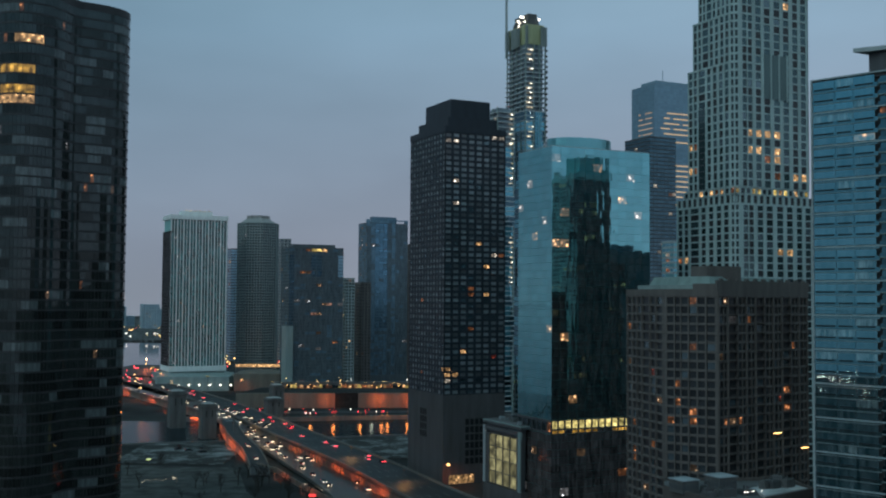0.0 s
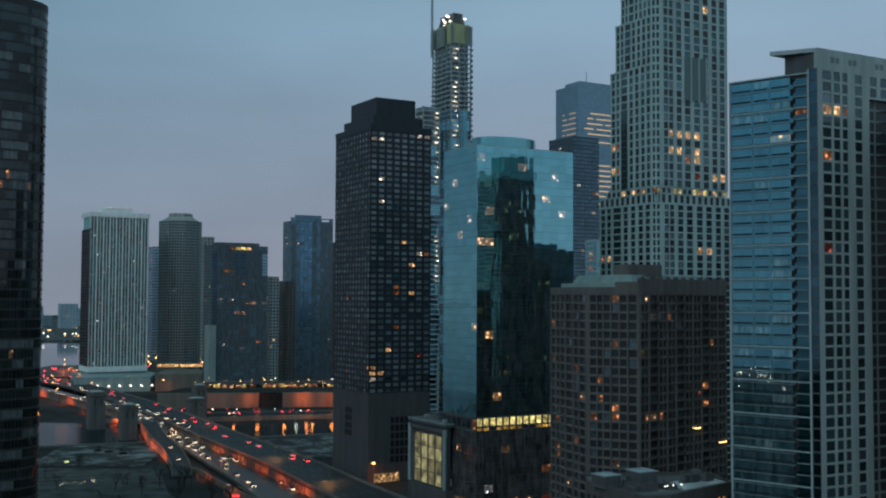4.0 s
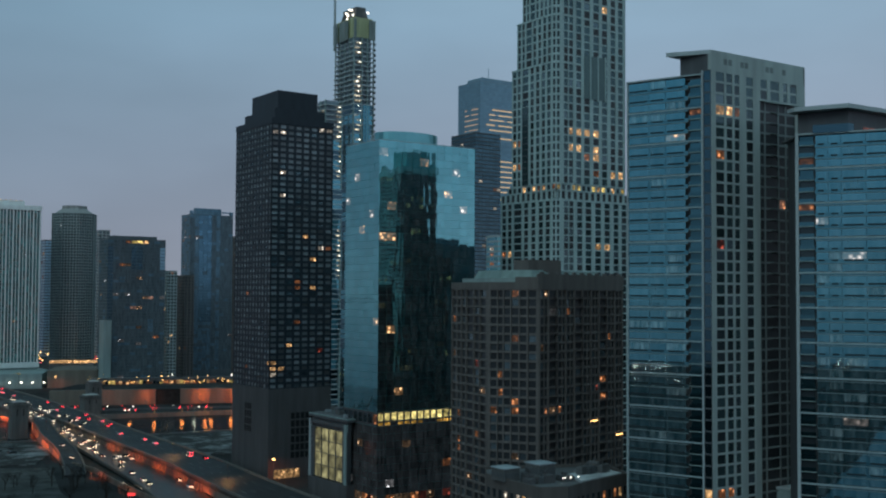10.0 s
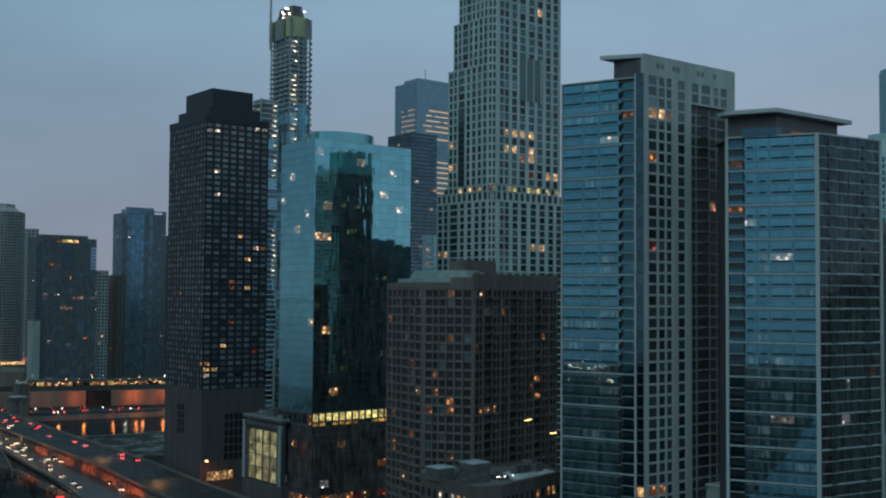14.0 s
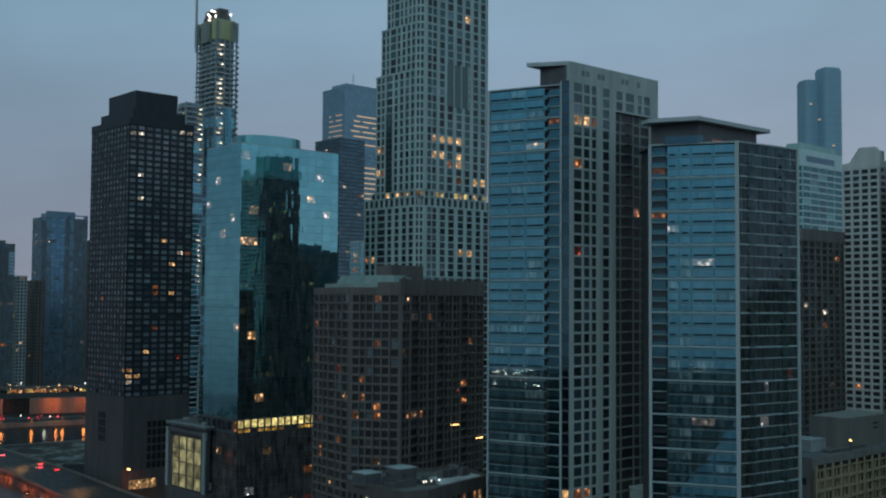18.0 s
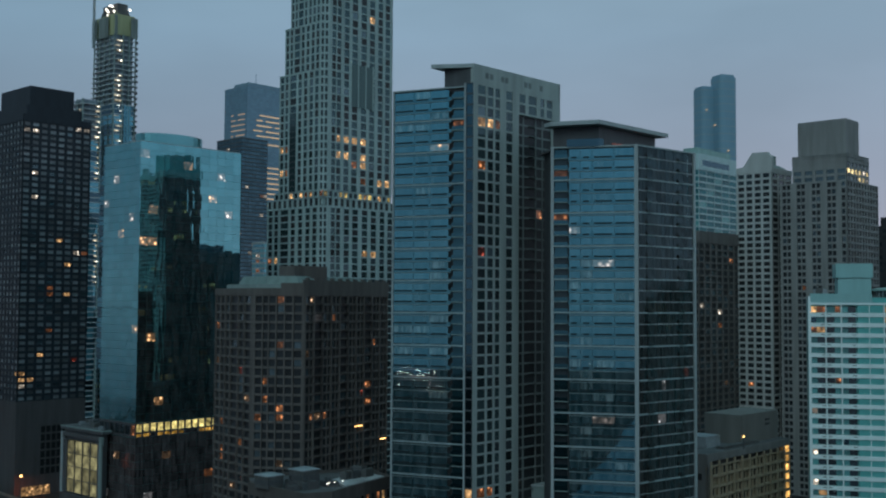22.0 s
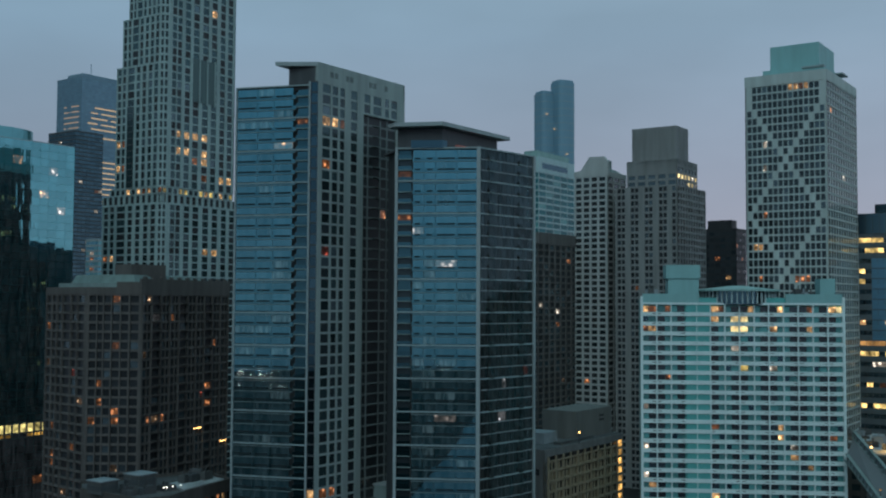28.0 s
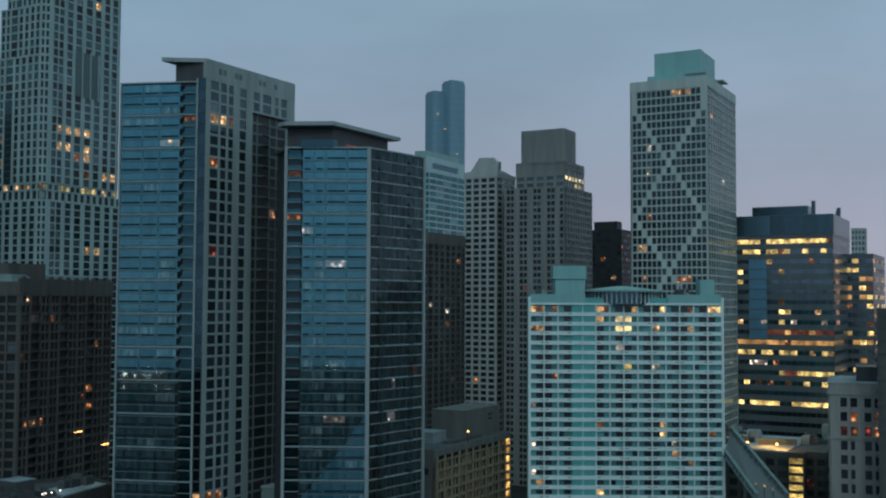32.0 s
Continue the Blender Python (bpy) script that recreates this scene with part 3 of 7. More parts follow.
tagged(new("road", Geo().strip(l2_, r2_, 0.8).mesh("road", [WET_ASPHALT])), "damp asphalt lower carriageway full of headlights", "", "", "structure")
for side in (l2_,):
    hi = [(p[0], p[1], p[2] + 0.9) for p in side]
    off = [(p[0] + 0.45, p[1] + 0.1, p[2] + 0.9) for p in side]
    tagged(new("barrier", Geo().strip(hi, off, 1.6).mesh("barrier", [KERB])), "concrete barrier beside the lower carriageway", "", "", "structure")


# ---- the grid-fronted dark tower ----
LOUVRE_BLACK = wall_mat("black_louvre_blades", (0.012, 0.012, 0.013), 0.7, 0.3)


def grid_tower():
    pts = rect((0.5, 500.0), 39.1, 32.2)
    t = Tower("office_tower", "dark bronze high-rise with small square windows on a blank base", pts[0], seed=3)
    t.block("core", inset(pts, 0.4), 40.5, 166.0, GRID_WALL)
    gl = ((WIN_CURTAIN, 8), (WIN_GREY, 1), (WIN_BLIND, 3))
    fx = {(1, 0): LIT_WHITE, (1, 1): LIT_WHITE, (0, 6): LIT_WHITE, (0, 7): LIT_WHITE, (8, 1): LIT_WHITE, (21, 6): LIT_WHITE, (21, 7): LIT_DIM,
          (23, 5): LIT_WARM, (28, 3): LIT_DIM, (28, 5): LIT_WARM, (41, 0): LIT_WARM, (42, 0): LIT_WARM, (42, 1): LIT_WARM, (43, 0): LIT_WHITE, (39, 6): LIT_RED}
    t.facade(pts[0], pts[1], 41.0, 163.4, 46, 8, GRID_WALL, 0.30, 0.42, 0.45, gl, 0.012, fixed=fx)
    t.facade(pts[3], pts[0], 41.0, 163.4, 46, 12, GRID_WALL, 0.34, 0.42, 0.45, ((WIN_CURTAIN, 8), (WIN_GREY, 1), (WIN_BLIND, 1)), 0.006)
    t.facade(pts[1], pts[2], 41.0, 163.4, 46, 12, GRID_WALL, 0.42, 0.46, 0.45, gl, 0.01)
    t.block("parapet", inset(pts, -0.15), 163.4, 166.2, GRID_WALL)
    t.block("plinth", inset(pts, -0.1), 0.0, 41.0, DARK_CONC)
    for a, b, xs, zs in ((pts[3], pts[0], (14.0, 16.6, 19.2), (20, 23.5, 27, 30.5)), (pts[0], pts[1], (11.4, 13.9, 16.4, 18.9, 21.4), (9.0, 12.6, 16.2, 19.8, 23.4, 27.0))):
        for x in xs:
            for z in zs:
                t.box_on("louvre", a, b, (x, x + 1.9, -0.16, 0.3, z, z + 2.8), LOUVRE_BLACK)
    t.block("roof_tier", inset(pts, 3.0), 166.2, 171.0, GRID_WALL)
    t.block("roof_tier", inset(pts, 5.6), 171.0, 180.0, GRID_WALL)
    t.box_on("shopfront", pts[0], pts[1], (3, 16, -0.25, 0.3, 0.3, 4.2), LIT_WARM, "warm lit lobby glazing")
    return t.finish()


def teal_tower():
    pts = rect((42.5, 422.9), 26.2, 47.2)
    t = Tower("glass_tower", "teal mirror-glass high-rise with one bright yellow storey", pts[0], seed=5)
    t.block("core", inset(pts, 0.6), 0.0, 145.2, TEAL_PANEL)
    TURN = radians(0.5)  # panes of the long front turned to steer their reflection
    lit3 = ((LIT_GLASS, 3), (LIT_GLASS_WHITE, 2))
    for a, b, n, fx in ((pts[0], pts[1], 12, {(8, 1): LIT_GLASS, (12, 1): LIT_GLASS, (12, 0): LIT_GLASS, (24, 1): LIT_GLASS, (2, 5): LIT_GLASS, (3, 9): LIT_GLASS_WHITE, (6, 8): LIT_GLASS, (8, 10): LIT_GLASS_WHITE}),
                        (pts[3], pts[0], 7, {(4, 2): LIT_GLASS_WHITE, (7, 0): LIT_GLASS_WHITE, (9, 5): LIT_GLASS_WHITE})):
        t.facade(a, b, 38.6, 145.9, 35, n, STEEL, 0.012, 0.02, 0.12, ((MIRROR_TEAL, 1),), 0.012, lit3, fx, tilt=0.0014, frame=False, turn=TURN if n == 12 else 0.0)
        t.facade(a, b, 0.0, 32.8, 11, n, STEEL, 0.012, 0.02, 0.12, ((SMOKE_GLASS, 1),), 0.0, lit3, {(2, 3): LIT_POINT_WARM, (5, 8): LIT_DIM, (7, 1): LIT_POINT, **{(9, c_): m_ for c_, m_ in ((1, LIT_DIM), (2, LIT_POINT_WARM), (3, LIT_POINT_WARM), (4, LIT_DIM), (5, LIT_RED), (6, LIT_POINT_WARM), (8, LIT_RED), (9, LIT_DIM))}}, tilt=0.003, frame=False)
    for a, b, n in ((pts[1], pts[2], 7), (pts[2], pts[3], 12)):
        t.facade(a, b, 0.0, 145.9, 47, n, STEEL, 0.012, 0.02, 0.12, ((MIRROR_TEAL, 1),), 0.01, tilt=0.003, frame=False)
    t.facade(pts[0], pts[1], 34.6, 38.4, 1, 15, DARK_MET, 0.24, 0.2, 0.5, ((LIT_LIME, 1),), 0, name="sky_lobby")
    t.facade(pts[0], pts[1], 32.9, 34.6, 1, 15, DARK_MET, 0.2, 0.35, 0.5, ((LIT_GOLD, 4), (SMOKE_GLASS, 1)), 0, name="lower_lobby")
    t.facade(pts[3], pts[0], 33.0, 38.4, 1, 7, DARK_MET, 0.1, 0.3, 0.5, ((MIRROR_DARK, 1),), 0, fixed={(0, 6): LIT_DIM}, name="sky_lobby")
    t.block("parapet", inset(pts, 0.25), 145.2, 146.2, STEEL)
    c = (pts[0] + pts[1] + pts[2] + pts[3]) / 4
    drum = [c + V * (14.5 * math.cos(a)) + U * (9.5 * math.sin(a)) for a in [k * math.tau / 32 for k in range(32)]]
    t.block("roof_drum", [p - U * 1.5 - V * 3.5 for p in drum], 146.0, 150.6, TEAL_SATIN, "teal glass drum around the roof plant")
    root = t.finish()
    # podium with the lit curtain of glass
    pod = [pts[0] + U * a + V * b for a, b in ((16.4, -4.0), (16.4, -0.4), (26.8, -0.4), (26.8, 16.0), (48.3, 16.0), (48.3, -4.0))]
    p = Tower("glass_podium", "low annex with a tall glowing yellow glass front", pod[0], "building", seed=6)
    p.block("core", inset(pod, 1.0), 0.0, 33.0, DARK_MET)
    p.block("roof_rim", inset(pod, -0.2), 33.0, 34.0, DARK_MET)
    p.block("roof_coping", inset(pod, -0.3), 34.0, 34.4, GREY_LT)
    p.block("roof_deck", inset(pod, 0.3), 34.4, 34.5, ROOFING)
    p.block("plinth", inset(pod, -0.1), 0.0, 8.0, DARK_CONC)
    ln = (pod[5] - pod[0]).length
    p.facade(pod[5], pod[0], 8.4, 29.0, 4, [(4.6, 10.4), (10.6, 16.3), (16.5, 22.2), (22.4, 28.0)], DARK_MET, 0.05, 0.04, 0.7, ((LIT_STEADY, 1),), 0)
    p.box_on("frame", pod[5], pod[0], (0.3, 1.8, -0.4, 0.6, 8.0, 32.0), STEEL)
    p.box_on("frame", pod[5], pod[0], (ln - 2.2, ln - 0.2, -0.4, 0.6, 8.0, 32.0), GREY_LT)
    p.box_on("frame", pod[5], pod[0], (1.8, ln - 2.2, -0.4, 0.6, 30.4, 32.0), DARK_MET)
    for k, (u_, v_, w_, h_) in enumerate(((30, 0, 4, 1.6), (36, 3, 5, 2.2), (42, 1, 3, 1.2), (33, 8, 6, 2.6), (44, 8, 3, 1.8), (20, -3, 2, 1.4))):
        q_ = pts[0] + U * u_ + V * v_
        p.block("roof_unit", [q_, q_ + V * w_ * 0.7, q_ + V * w_ * 0.7 + U * w_ * 0.6, q_ + U * w_ * 0.6], 34.5, 34.5 + h_, (GREY_DK, DARK_MET, ROOF_LT)[k % 3])
    p.finish()
    return root


SKIRT = wall_mat("weathered_green_roof_metal", (0.17, 0.23, 0.22), 0.6, 0.25)


def brown_tower():
    q = [Vector((x, y, 0)) for x, y in ((70.6, 343.7), (85.1, 335.3), (122.8, 363.8), (112, 389), (62.4, 367.5))]
    t = Tower("apartment_tower", "taupe concrete apartment block with deep square windows", q[0], seed=7)
    t.block("core", inset(q, 0.85), 0, 88.5, BROWN_DK)
    gl = ((WIN_DEEP, 6), (WIN_GREY, 0.8))
    lits = ((LIT_DIM, 4), (LIT_POINT_WARM, 2), (LIT_RED, 0.7))
    top, n = 86.7, 30
    t.facade(q[0], q[1], 0, top, n, [(0.6, 2.7), (3.2, 4.7), (5.2, 7.2), (7.8, 10.0), (10.5, 12.7), (13.4, 15.9)], BROWN, span=0.27, deep=0.7, glass=gl, lit=0.006, lits=lits,
             fixed={(13, 0): LIT_DIM, (12, 3): LIT_DIM, (13, 3): LIT_DIM, (18, 3): LIT_POINT_WARM, (0, 3): LIT_DIM, (5, 3): LIT_DIM})
    wide = []
    for k in range(10):
        x = 0.9 + 4.62 * k
        wide += [(x, x + 3.9)] if k % 3 == 1 else [(x, x + 2.1), (x + 2.4, x + 3.9)]
    t.facade(q[1], q[2], 0, top, n, wide, BROWN, span=0.27, deep=0.7, glass=gl, lit=0.004, lits=lits,
             fixed={(0, 1): LIT_POINT_WARM, (2, 2): LIT_POINT, (13, 1): LIT_DIM, (13, 3): LIT_DIM, (11, 11): LIT_RED, (10, 12): LIT_DIM, (12, 12): LIT_DIM, (22, 3): LIT_DIM})
    t.facade(q[4], q[0], 0, top, n, [(0.8, 3.2), (4, 6.4), (7.2, 9.6), (10.6, 14.8), (15.8, 18.8), (19.6, 23.2)], BROWN, span=0.27, deep=0.7, glass=gl, lit=0.012, lits=lits,
             fixed={(3, 0): LIT_DIM, (14, 1): LIT_DIM, (17, 1): LIT_DIM, (18, 1): LIT_DIM})
    t.facade(q[2], q[3], 0, top, n, 7, BROWN, 0.3, 0.27, 0.7, gl, 0.02, lits)
    t.facade(q[3], q[4], 0, top, n, 14, BROWN, 0.25, 0.2, 0.7, gl, 0.03, lits)
    t.block("parapet", inset(q, -0.12), top, 88.9, BROWN)
    # pilasters run up the long front, slabs with railings close its wide bays
    ln = (q[2] - q[1]).length
    for k in range(11):
        x = 0.25 + 4.62 * k
        t.box_on("pilaster", q[1], q[2], (x, x + 0.42, -0.28, 0.05, 0, top), BROWN)
    mb_, _ = t.basis(q[1], q[2])
    for k in (1, 4, 7):
        for r in range(4, n):
            z = top / n * r
            x0, x1 = 0.9 + 4.62 * k, 4.8 + 4.62 * k
            g = Geo().box(x0, x1, -0.55, 0.4, z - 0.1, z + 0.12, mb_).box(x0, x1, -0.55, -0.49, z + 0.95, z + 1.05, mb_)
            for j in range(9):
                g.box(x0 + 0.05 + j * 0.47, x0 + 0.1 + j * 0.47, -0.54, -0.5, z + 0.12, z + 0.95, mb_)
            t.add("balcony", g, BROWN_DK)
    for k in (0, 1):
        a_, b_ = ((q[0], q[1]), (q[4], q[0]))[k]
        for x in ((2.85, 7.4, 12.95) if k == 0 else (0.3, 6.7, 10.1, 15.2, 19.1)):
            t.box_on("pilaster", a_, b_, (x, x + 0.35, -0.22, 0.05, 0, top), BROWN)
    t.box_on("front_parapet", q[1], q[2], (-0.3, ln + 0.3, -0.15, 0.6, 88.9, 91.6), BROWN)
    for k in range(11):
        t.box_on("cresting", q[1], q[2], (1.0 + k * 4.3, 2.6 + k * 4.3, -0.2, 0.5, 91.6, 92.3), BROWN)
    t.box_on("side_parapet", q[0], q[1], (9.0, (q[1] - q[0]).length, -0.15, 0.6, 88.9, 90.6), BROWN)
    t.block("roof_skirt", inset(q, 5.0), 88.9, 93.0, SKIRT, "weathered green roof skirt", top=inset(q, 7.0))
    t.block("roof_terrace", [q[4].lerp(q[0], 0.3), q[0] + Vector((1.5, 2.0, 0)), q[0].lerp(q[1], 0.55) + Vector((1.0, 2.5, 0)), q[4].lerp(q[2], 0.25)], 88.9, 90.2, GREY_LT)
    c = q[1].lerp(q[3], 0.3)
    t.block("penthouse", [c - V * 11 - U * 2, c + V * 3 - U * 2, c + V * 3 + U * 6, c - V * 11 + U * 6], 90.0, 96.4, BROWN)
    # strip lamps over two balconies
    for x, z in ((27.6, 42.4), (42.6, 36.6)):
        t.box_on("strip_lamp", q[1], q[2], (x, x + 4.2, -0.25, -0.1, z, z + 0.22), BULB_WARM)
    return t.finish()


BAY_GLASS = glass_mat("dark_green_bay_glass", (0.05, 0.085, 0.09), 0.15, 0.6, wave=0.02, vary=0.2)


def stepped_tower():
    t = Tower("stepped_tower", "pale concrete skyscraper stepping back as it rises", (120.7, 446.6), seed=9)
    tiers = [((120.8, 446.6), 38.2, 43.6, 0.0, 126.0, 41), ((120.8, 446.6), 30.2, 41.3, 133.0, 185.7, 15), ((120.8, 446.6), 26.6, 41.3, 185.7, 206.4, 6), ((120.8, 446.6), 22.8, 41.3, 206.4, 242.9, 10)]
    gl = ((WIN_SKY, 5), (WIN_DEEP, 4), (WIN_GREY, 0.6))
    lits = ((LIT_WARM, 3), (LIT_DIM, 2), (LIT_YELLOW, 1))
    FX = [{}, {(8, 1): LIT_WARM, (8, 2): LIT_WARM, (8, 3): LIT_WARM, (8, 4): LIT_WARM, (10, 1): LIT_WARM, (10, 2): LIT_WARM, (10, 4): LIT_WARM, (11, 3): LIT_DIM, (11, 4): LIT_WARM, (13, 6): LIT_WARM, (13, 7): LIT_WARM, (13, 4): LIT_DIM}, {}, {}]
    for k, (c, u, v, z0, z1, n) in enumerate(tiers):
        pts = rect(c, u, v)
        ch = 2.6
        pts = [pts[0] + V * ch, pts[1], pts[2], pts[3], pts[0] + U * ch]
        t.block("core", inset(pts, 0.5), z0, z1 - 0.05, PALE_SHADE)
        s = v - ch
        cols = [(a * s, b * s) for a, b in ((0.05, 0.11), (0.125, 0.185), (0.235, 0.31), (0.355, 0.44), (0.495, 0.58), (0.63, 0.71), (0.765, 0.84), (0.885, 0.96))]
        s2 = u - ch
        cols2 = [(a * s2, b * s2) for a, b in ((0.03, 0.11), (0.15, 0.22), (0.27, 0.42), (0.47, 0.55), (0.61, 0.69), (0.75, 0.83), (0.88, 0.96))]
        fx2 = {(9, 0): LIT_WARM, (9, 1): LIT_DIM, (12, 0): LIT_WARM, (12, 1): LIT_DIM, (12, 2): LIT_DIM} if k == 1 else ({(7, 0): LIT_DIM, (7, 1): LIT_WARM} if k == 0 else {})
        fx1 = dict(FX[k])
        if k == 0:
            fx1.update({(6, 4): LIT_WARM, (6, 5): LIT_WARM})
        t.facade(pts[0], pts[1], z0, z1, n, cols, PALE_SHADE, span=0.18, deep=0.35, glass=gl, lit=0.006, lits=lits, fixed=fx1)
        t.facade(pts[3], pts[4], z0, z1, n, cols2, PALE_SHADE, span=0.2, deep=0.35, glass=gl, lit=0.005, lits=lits, fixed=fx2)
        t.facade(pts[4], pts[0], z0, z1, n, [(0.4, 1.4), (2.1, 3.2)], PALE_SHADE, span=0.26, deep=0.6, glass=((WIN_DARK, 1),), lit=0)
        t.facade(pts[1], pts[2], z0, z1, n, 7, PALE_SHADE, 0.45, 0.34, 0.5, gl, 0.01)
        t.block("cornice", inset(pts, -0.08), z1 - 0.6, z1 + 0.15, PALE_SHADE)
    SLOT_METAL = wall_mat("grey_green_louvre_metal", (0.10, 0.15, 0.152), 0.5, 0.2)
    q = rect((120.8, 446.6), 27.0, 41.3)
    for x in (15.9, 20.4, 24.9):
        t.box_on("glass_slot", q[0], q[1], (x, x + 3.7, -0.12, 0.3, 171.0, 190.0), SLOT_METAL, "tall dark glass bay")
    for x in (15.2, 19.7, 24.2, 28.7):
        t.box_on("slot_fin", q[0], q[1], (x, x + 0.6, -0.3, 0.3, 170.4, 190.6), PALE_SHADE)
    pts = rect((120.9, 446.9), 33.2, 41.0)
    t.block("core", inset(pts, 0.6), 126.5, 132.9, PALE_SHADE)
    # tall dark windows under the terrace, and a dark glass bay on the narrow side above it
    low = rect((120.8, 446.6), 38.2, 43.6)
    low = [low[0] + V * 2.6, low[1], low[2], low[3], low[0] + U * 2.6]
    for a, b, n in ((low[0], low[1], 12), (low[3], low[4], 10), (low[4], low[0], 2)):
        t.facade(a, b, 126.15, 129.7, 1, n, PALE_SHADE, 0.4, 0.08, 0.5, ((WIN_DEEP, 1),), 0, name="tall_window_storey")
    t.block("terrace", inset(low, 0.55), 126.0, 129.6, PALE_SHADE)
    side = rect((120.8, 446.6), 30.2, 41.3)
    mside, lside = t.basis(side[3], side[0])
    t.add("glass_bay", Geo().box(lside * 0.245, lside * 0.385, -0.15, 0.3, 133.2, 168.0, mside), BAY_GLASS, "tall dark glass bay")
    for r in range(13):
        t.add("bay_transom", Geo().box(lside * 0.245, lside * 0.385, -0.2, -0.1, 135.5 + r * 2.7, 135.75 + r * 2.7, mside), DARK_MET)
    for a, b, n, gl2 in ((pts[0], pts[1], 14, ((LIT_YELLOW, 3), (LIT_WARM, 2), (WIN_DARK, 3))), (pts[3], pts[0], 10, ((LIT_WARM, 2), (LIT_DIM, 1), (WIN_DARK, 4)))):
        t.facade(a, b, 129.9, 132.9, 1, n, PALE_SHADE, 0.3, 0.3, 0.5, gl2, 0, name="lit_storey")
    t.block("setback_roof", rect((122.0, 449.0), 28, 36), 132.86, 132.98, ROOFING)
    return t.finish()


EDGE_GREY = wall_mat("dull_grey_slab_edge", (0.29, 0.31, 0.315), 0.8, 0.2)
VENT_DARK = wall_mat("dark_vent_grille", (0.018, 0.024, 0.027), 0.7, 0.2)
BAND_STEEL = wall_mat("blue_grey_floor_band", (0.29, 0.35, 0.36), 0.45, 0.12)
# darker copy of the blue glass, with the balcony shade in its tint
BALC_GLASS = glass_mat("shaded_blue_balcony_glass", (0.055, 0.15, 0.18), 0.08, 0.9, wave=0.01, vary=0.3)
RAIL_BLUE = glass_mat("blue_glass_railing", (0.06, 0.16, 0.19), 0.08, 1.0, wave=0.01, vary=0.1)
FLOOR_LINE = wall_mat("dull_slab_edge", (0.17, 0.21, 0.215), 0.7, 0.2)


def lakeside_slab():
    """The taller of the two blue-glass apartment towers."""
    M = Vector((117.2, 273.6, 0))
    dl, dr = yaw_vec(45), yaw_vec(-65)
    R, L = M + dr * 39.6, M + dl * 24.9
    t = Tower("apartment_tower", "blue glass and concrete tower with a jutting roof canopy", M, seed=11)
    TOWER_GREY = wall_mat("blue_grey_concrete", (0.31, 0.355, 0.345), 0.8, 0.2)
    # darker copy of the tower grey that stands in for shade between the towers
    RECESS_SHADE = wall_mat("shade_painted_concrete", (0.165, 0.19, 0.188), 0.85, 0.25)
    slab_pts = [M, R, R + dl * 11, M + dl * 2.5 + dr * 1.0]
    t.block("core", inset([M, R, R + dl * 16, M + dl * 6], 1.6), 0, 145.5, DARK_CONC)
    wing = [M + dl * 2.2 + dr * 0.6, R + dl * 6, R + dl * 20, L]
    t.block("wing_core", inset(wing, 1.2), 0, 144.0, DARK_MET)
    gl = ((WIN_SKY, 6), (WIN_DARK, 3), (WIN_GREY, 1))
    lits = ((LIT_WARM, 1), (LIT_DIM, 3), (LIT_WHITE, 0.5))
    cols = [(1.9, 5.2), (6.1, 8.5), (9.4, 11.4), (14.2, 17.0), (20.2, 22.9), (24.4, 28.2), (30.0, 31.8), (33.0, 35.8)]
    fx = {(3, 0): LIT_WARM, (3, 1): LIT_WARM, (3, 2): LIT_DIM, (15, 0): LIT_RED, (42, 0): LIT_DIM, (42, 1): LIT_WARM, (42, 2): LIT_DIM, (37, 0): LIT_DIM, (37, 1): LIT_DIM}
    S, E = M + dr * 19.6, M + dr * 36.6
    t.facade(M, S, 0, 146.0, 48, cols[:4], TOWER_GREY, span=0.2, deep=0.26, glass=gl, lit=0.003, lits=((LIT_DIM, 2), (LIT_POINT, 1)), fixed=fx)
    t.facade(S, E, 139.92, 146.0, 2, [(0.6, 3.3), (4.8, 8.6), (10.4, 12.2), (13.4, 16.2)], TOWER_GREY, span=0.2, deep=0.26, glass=gl, lit=0, name="upper_wall")
    # recessed balcony stack beside the neighbour, shade painted into its walls
    t.facade(S + dl * 0.9, E + dl * 0.9, 0, 139.92, 46, [(0.4, 3.4), (4.0, 9.2), (9.8, 12.4), (13.0, 16.8)], RECESS_SHADE, span=0.2, deep=0.26, glass=((WIN_DEEP, 1),), lit=0.008, lits=((LIT_DIM, 2), (LIT_POINT, 2)), fixed={(9, 2): LIT_DIM}, name="recessed_wall")
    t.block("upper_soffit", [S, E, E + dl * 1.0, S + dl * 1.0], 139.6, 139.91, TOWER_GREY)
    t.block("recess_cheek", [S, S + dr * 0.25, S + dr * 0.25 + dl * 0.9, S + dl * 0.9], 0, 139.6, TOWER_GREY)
    mr, lr = t.basis(S, E)
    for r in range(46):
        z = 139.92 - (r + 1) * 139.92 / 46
        t.add("balcony_slab", Geo().box(5.6, 8.6, 0.3, 0.95, z - 0.06, z + 0.1, mr), RECESS_SHADE)
    t.block("end_pier", [E, R - dr * 0.8, R - dr * 0.8 + dl * 1.2, E + dl * 1.2], 0, 146.0, TOWER_GREY)
    t.block("crown_wall", [M, R, R + dl * 0.9, M + dl * 0.9], 146.0, 151.4, TOWER_GREY)
    # flush darker panels paint shallow recesses into the crown wall
    for x in (5.0, 6.9, 11.8, 13.6, 22.4, 24.2, 29.6):
        t.box_on("crown_slot", M, R, (x, x + 1.4, -0.03, 0.2, 147.9, 149.5), RECESS_SHADE)
    t.block("end_wall", [R - dr * 0.8, R, R + dl * 14, R + dl * 14 - dr * 0.8], 0, 151.0, TOWER_GREY)
    fh = 146.0 / 48
    # glass wing, floor by floor
    a, b = L, M + dl * 6.7
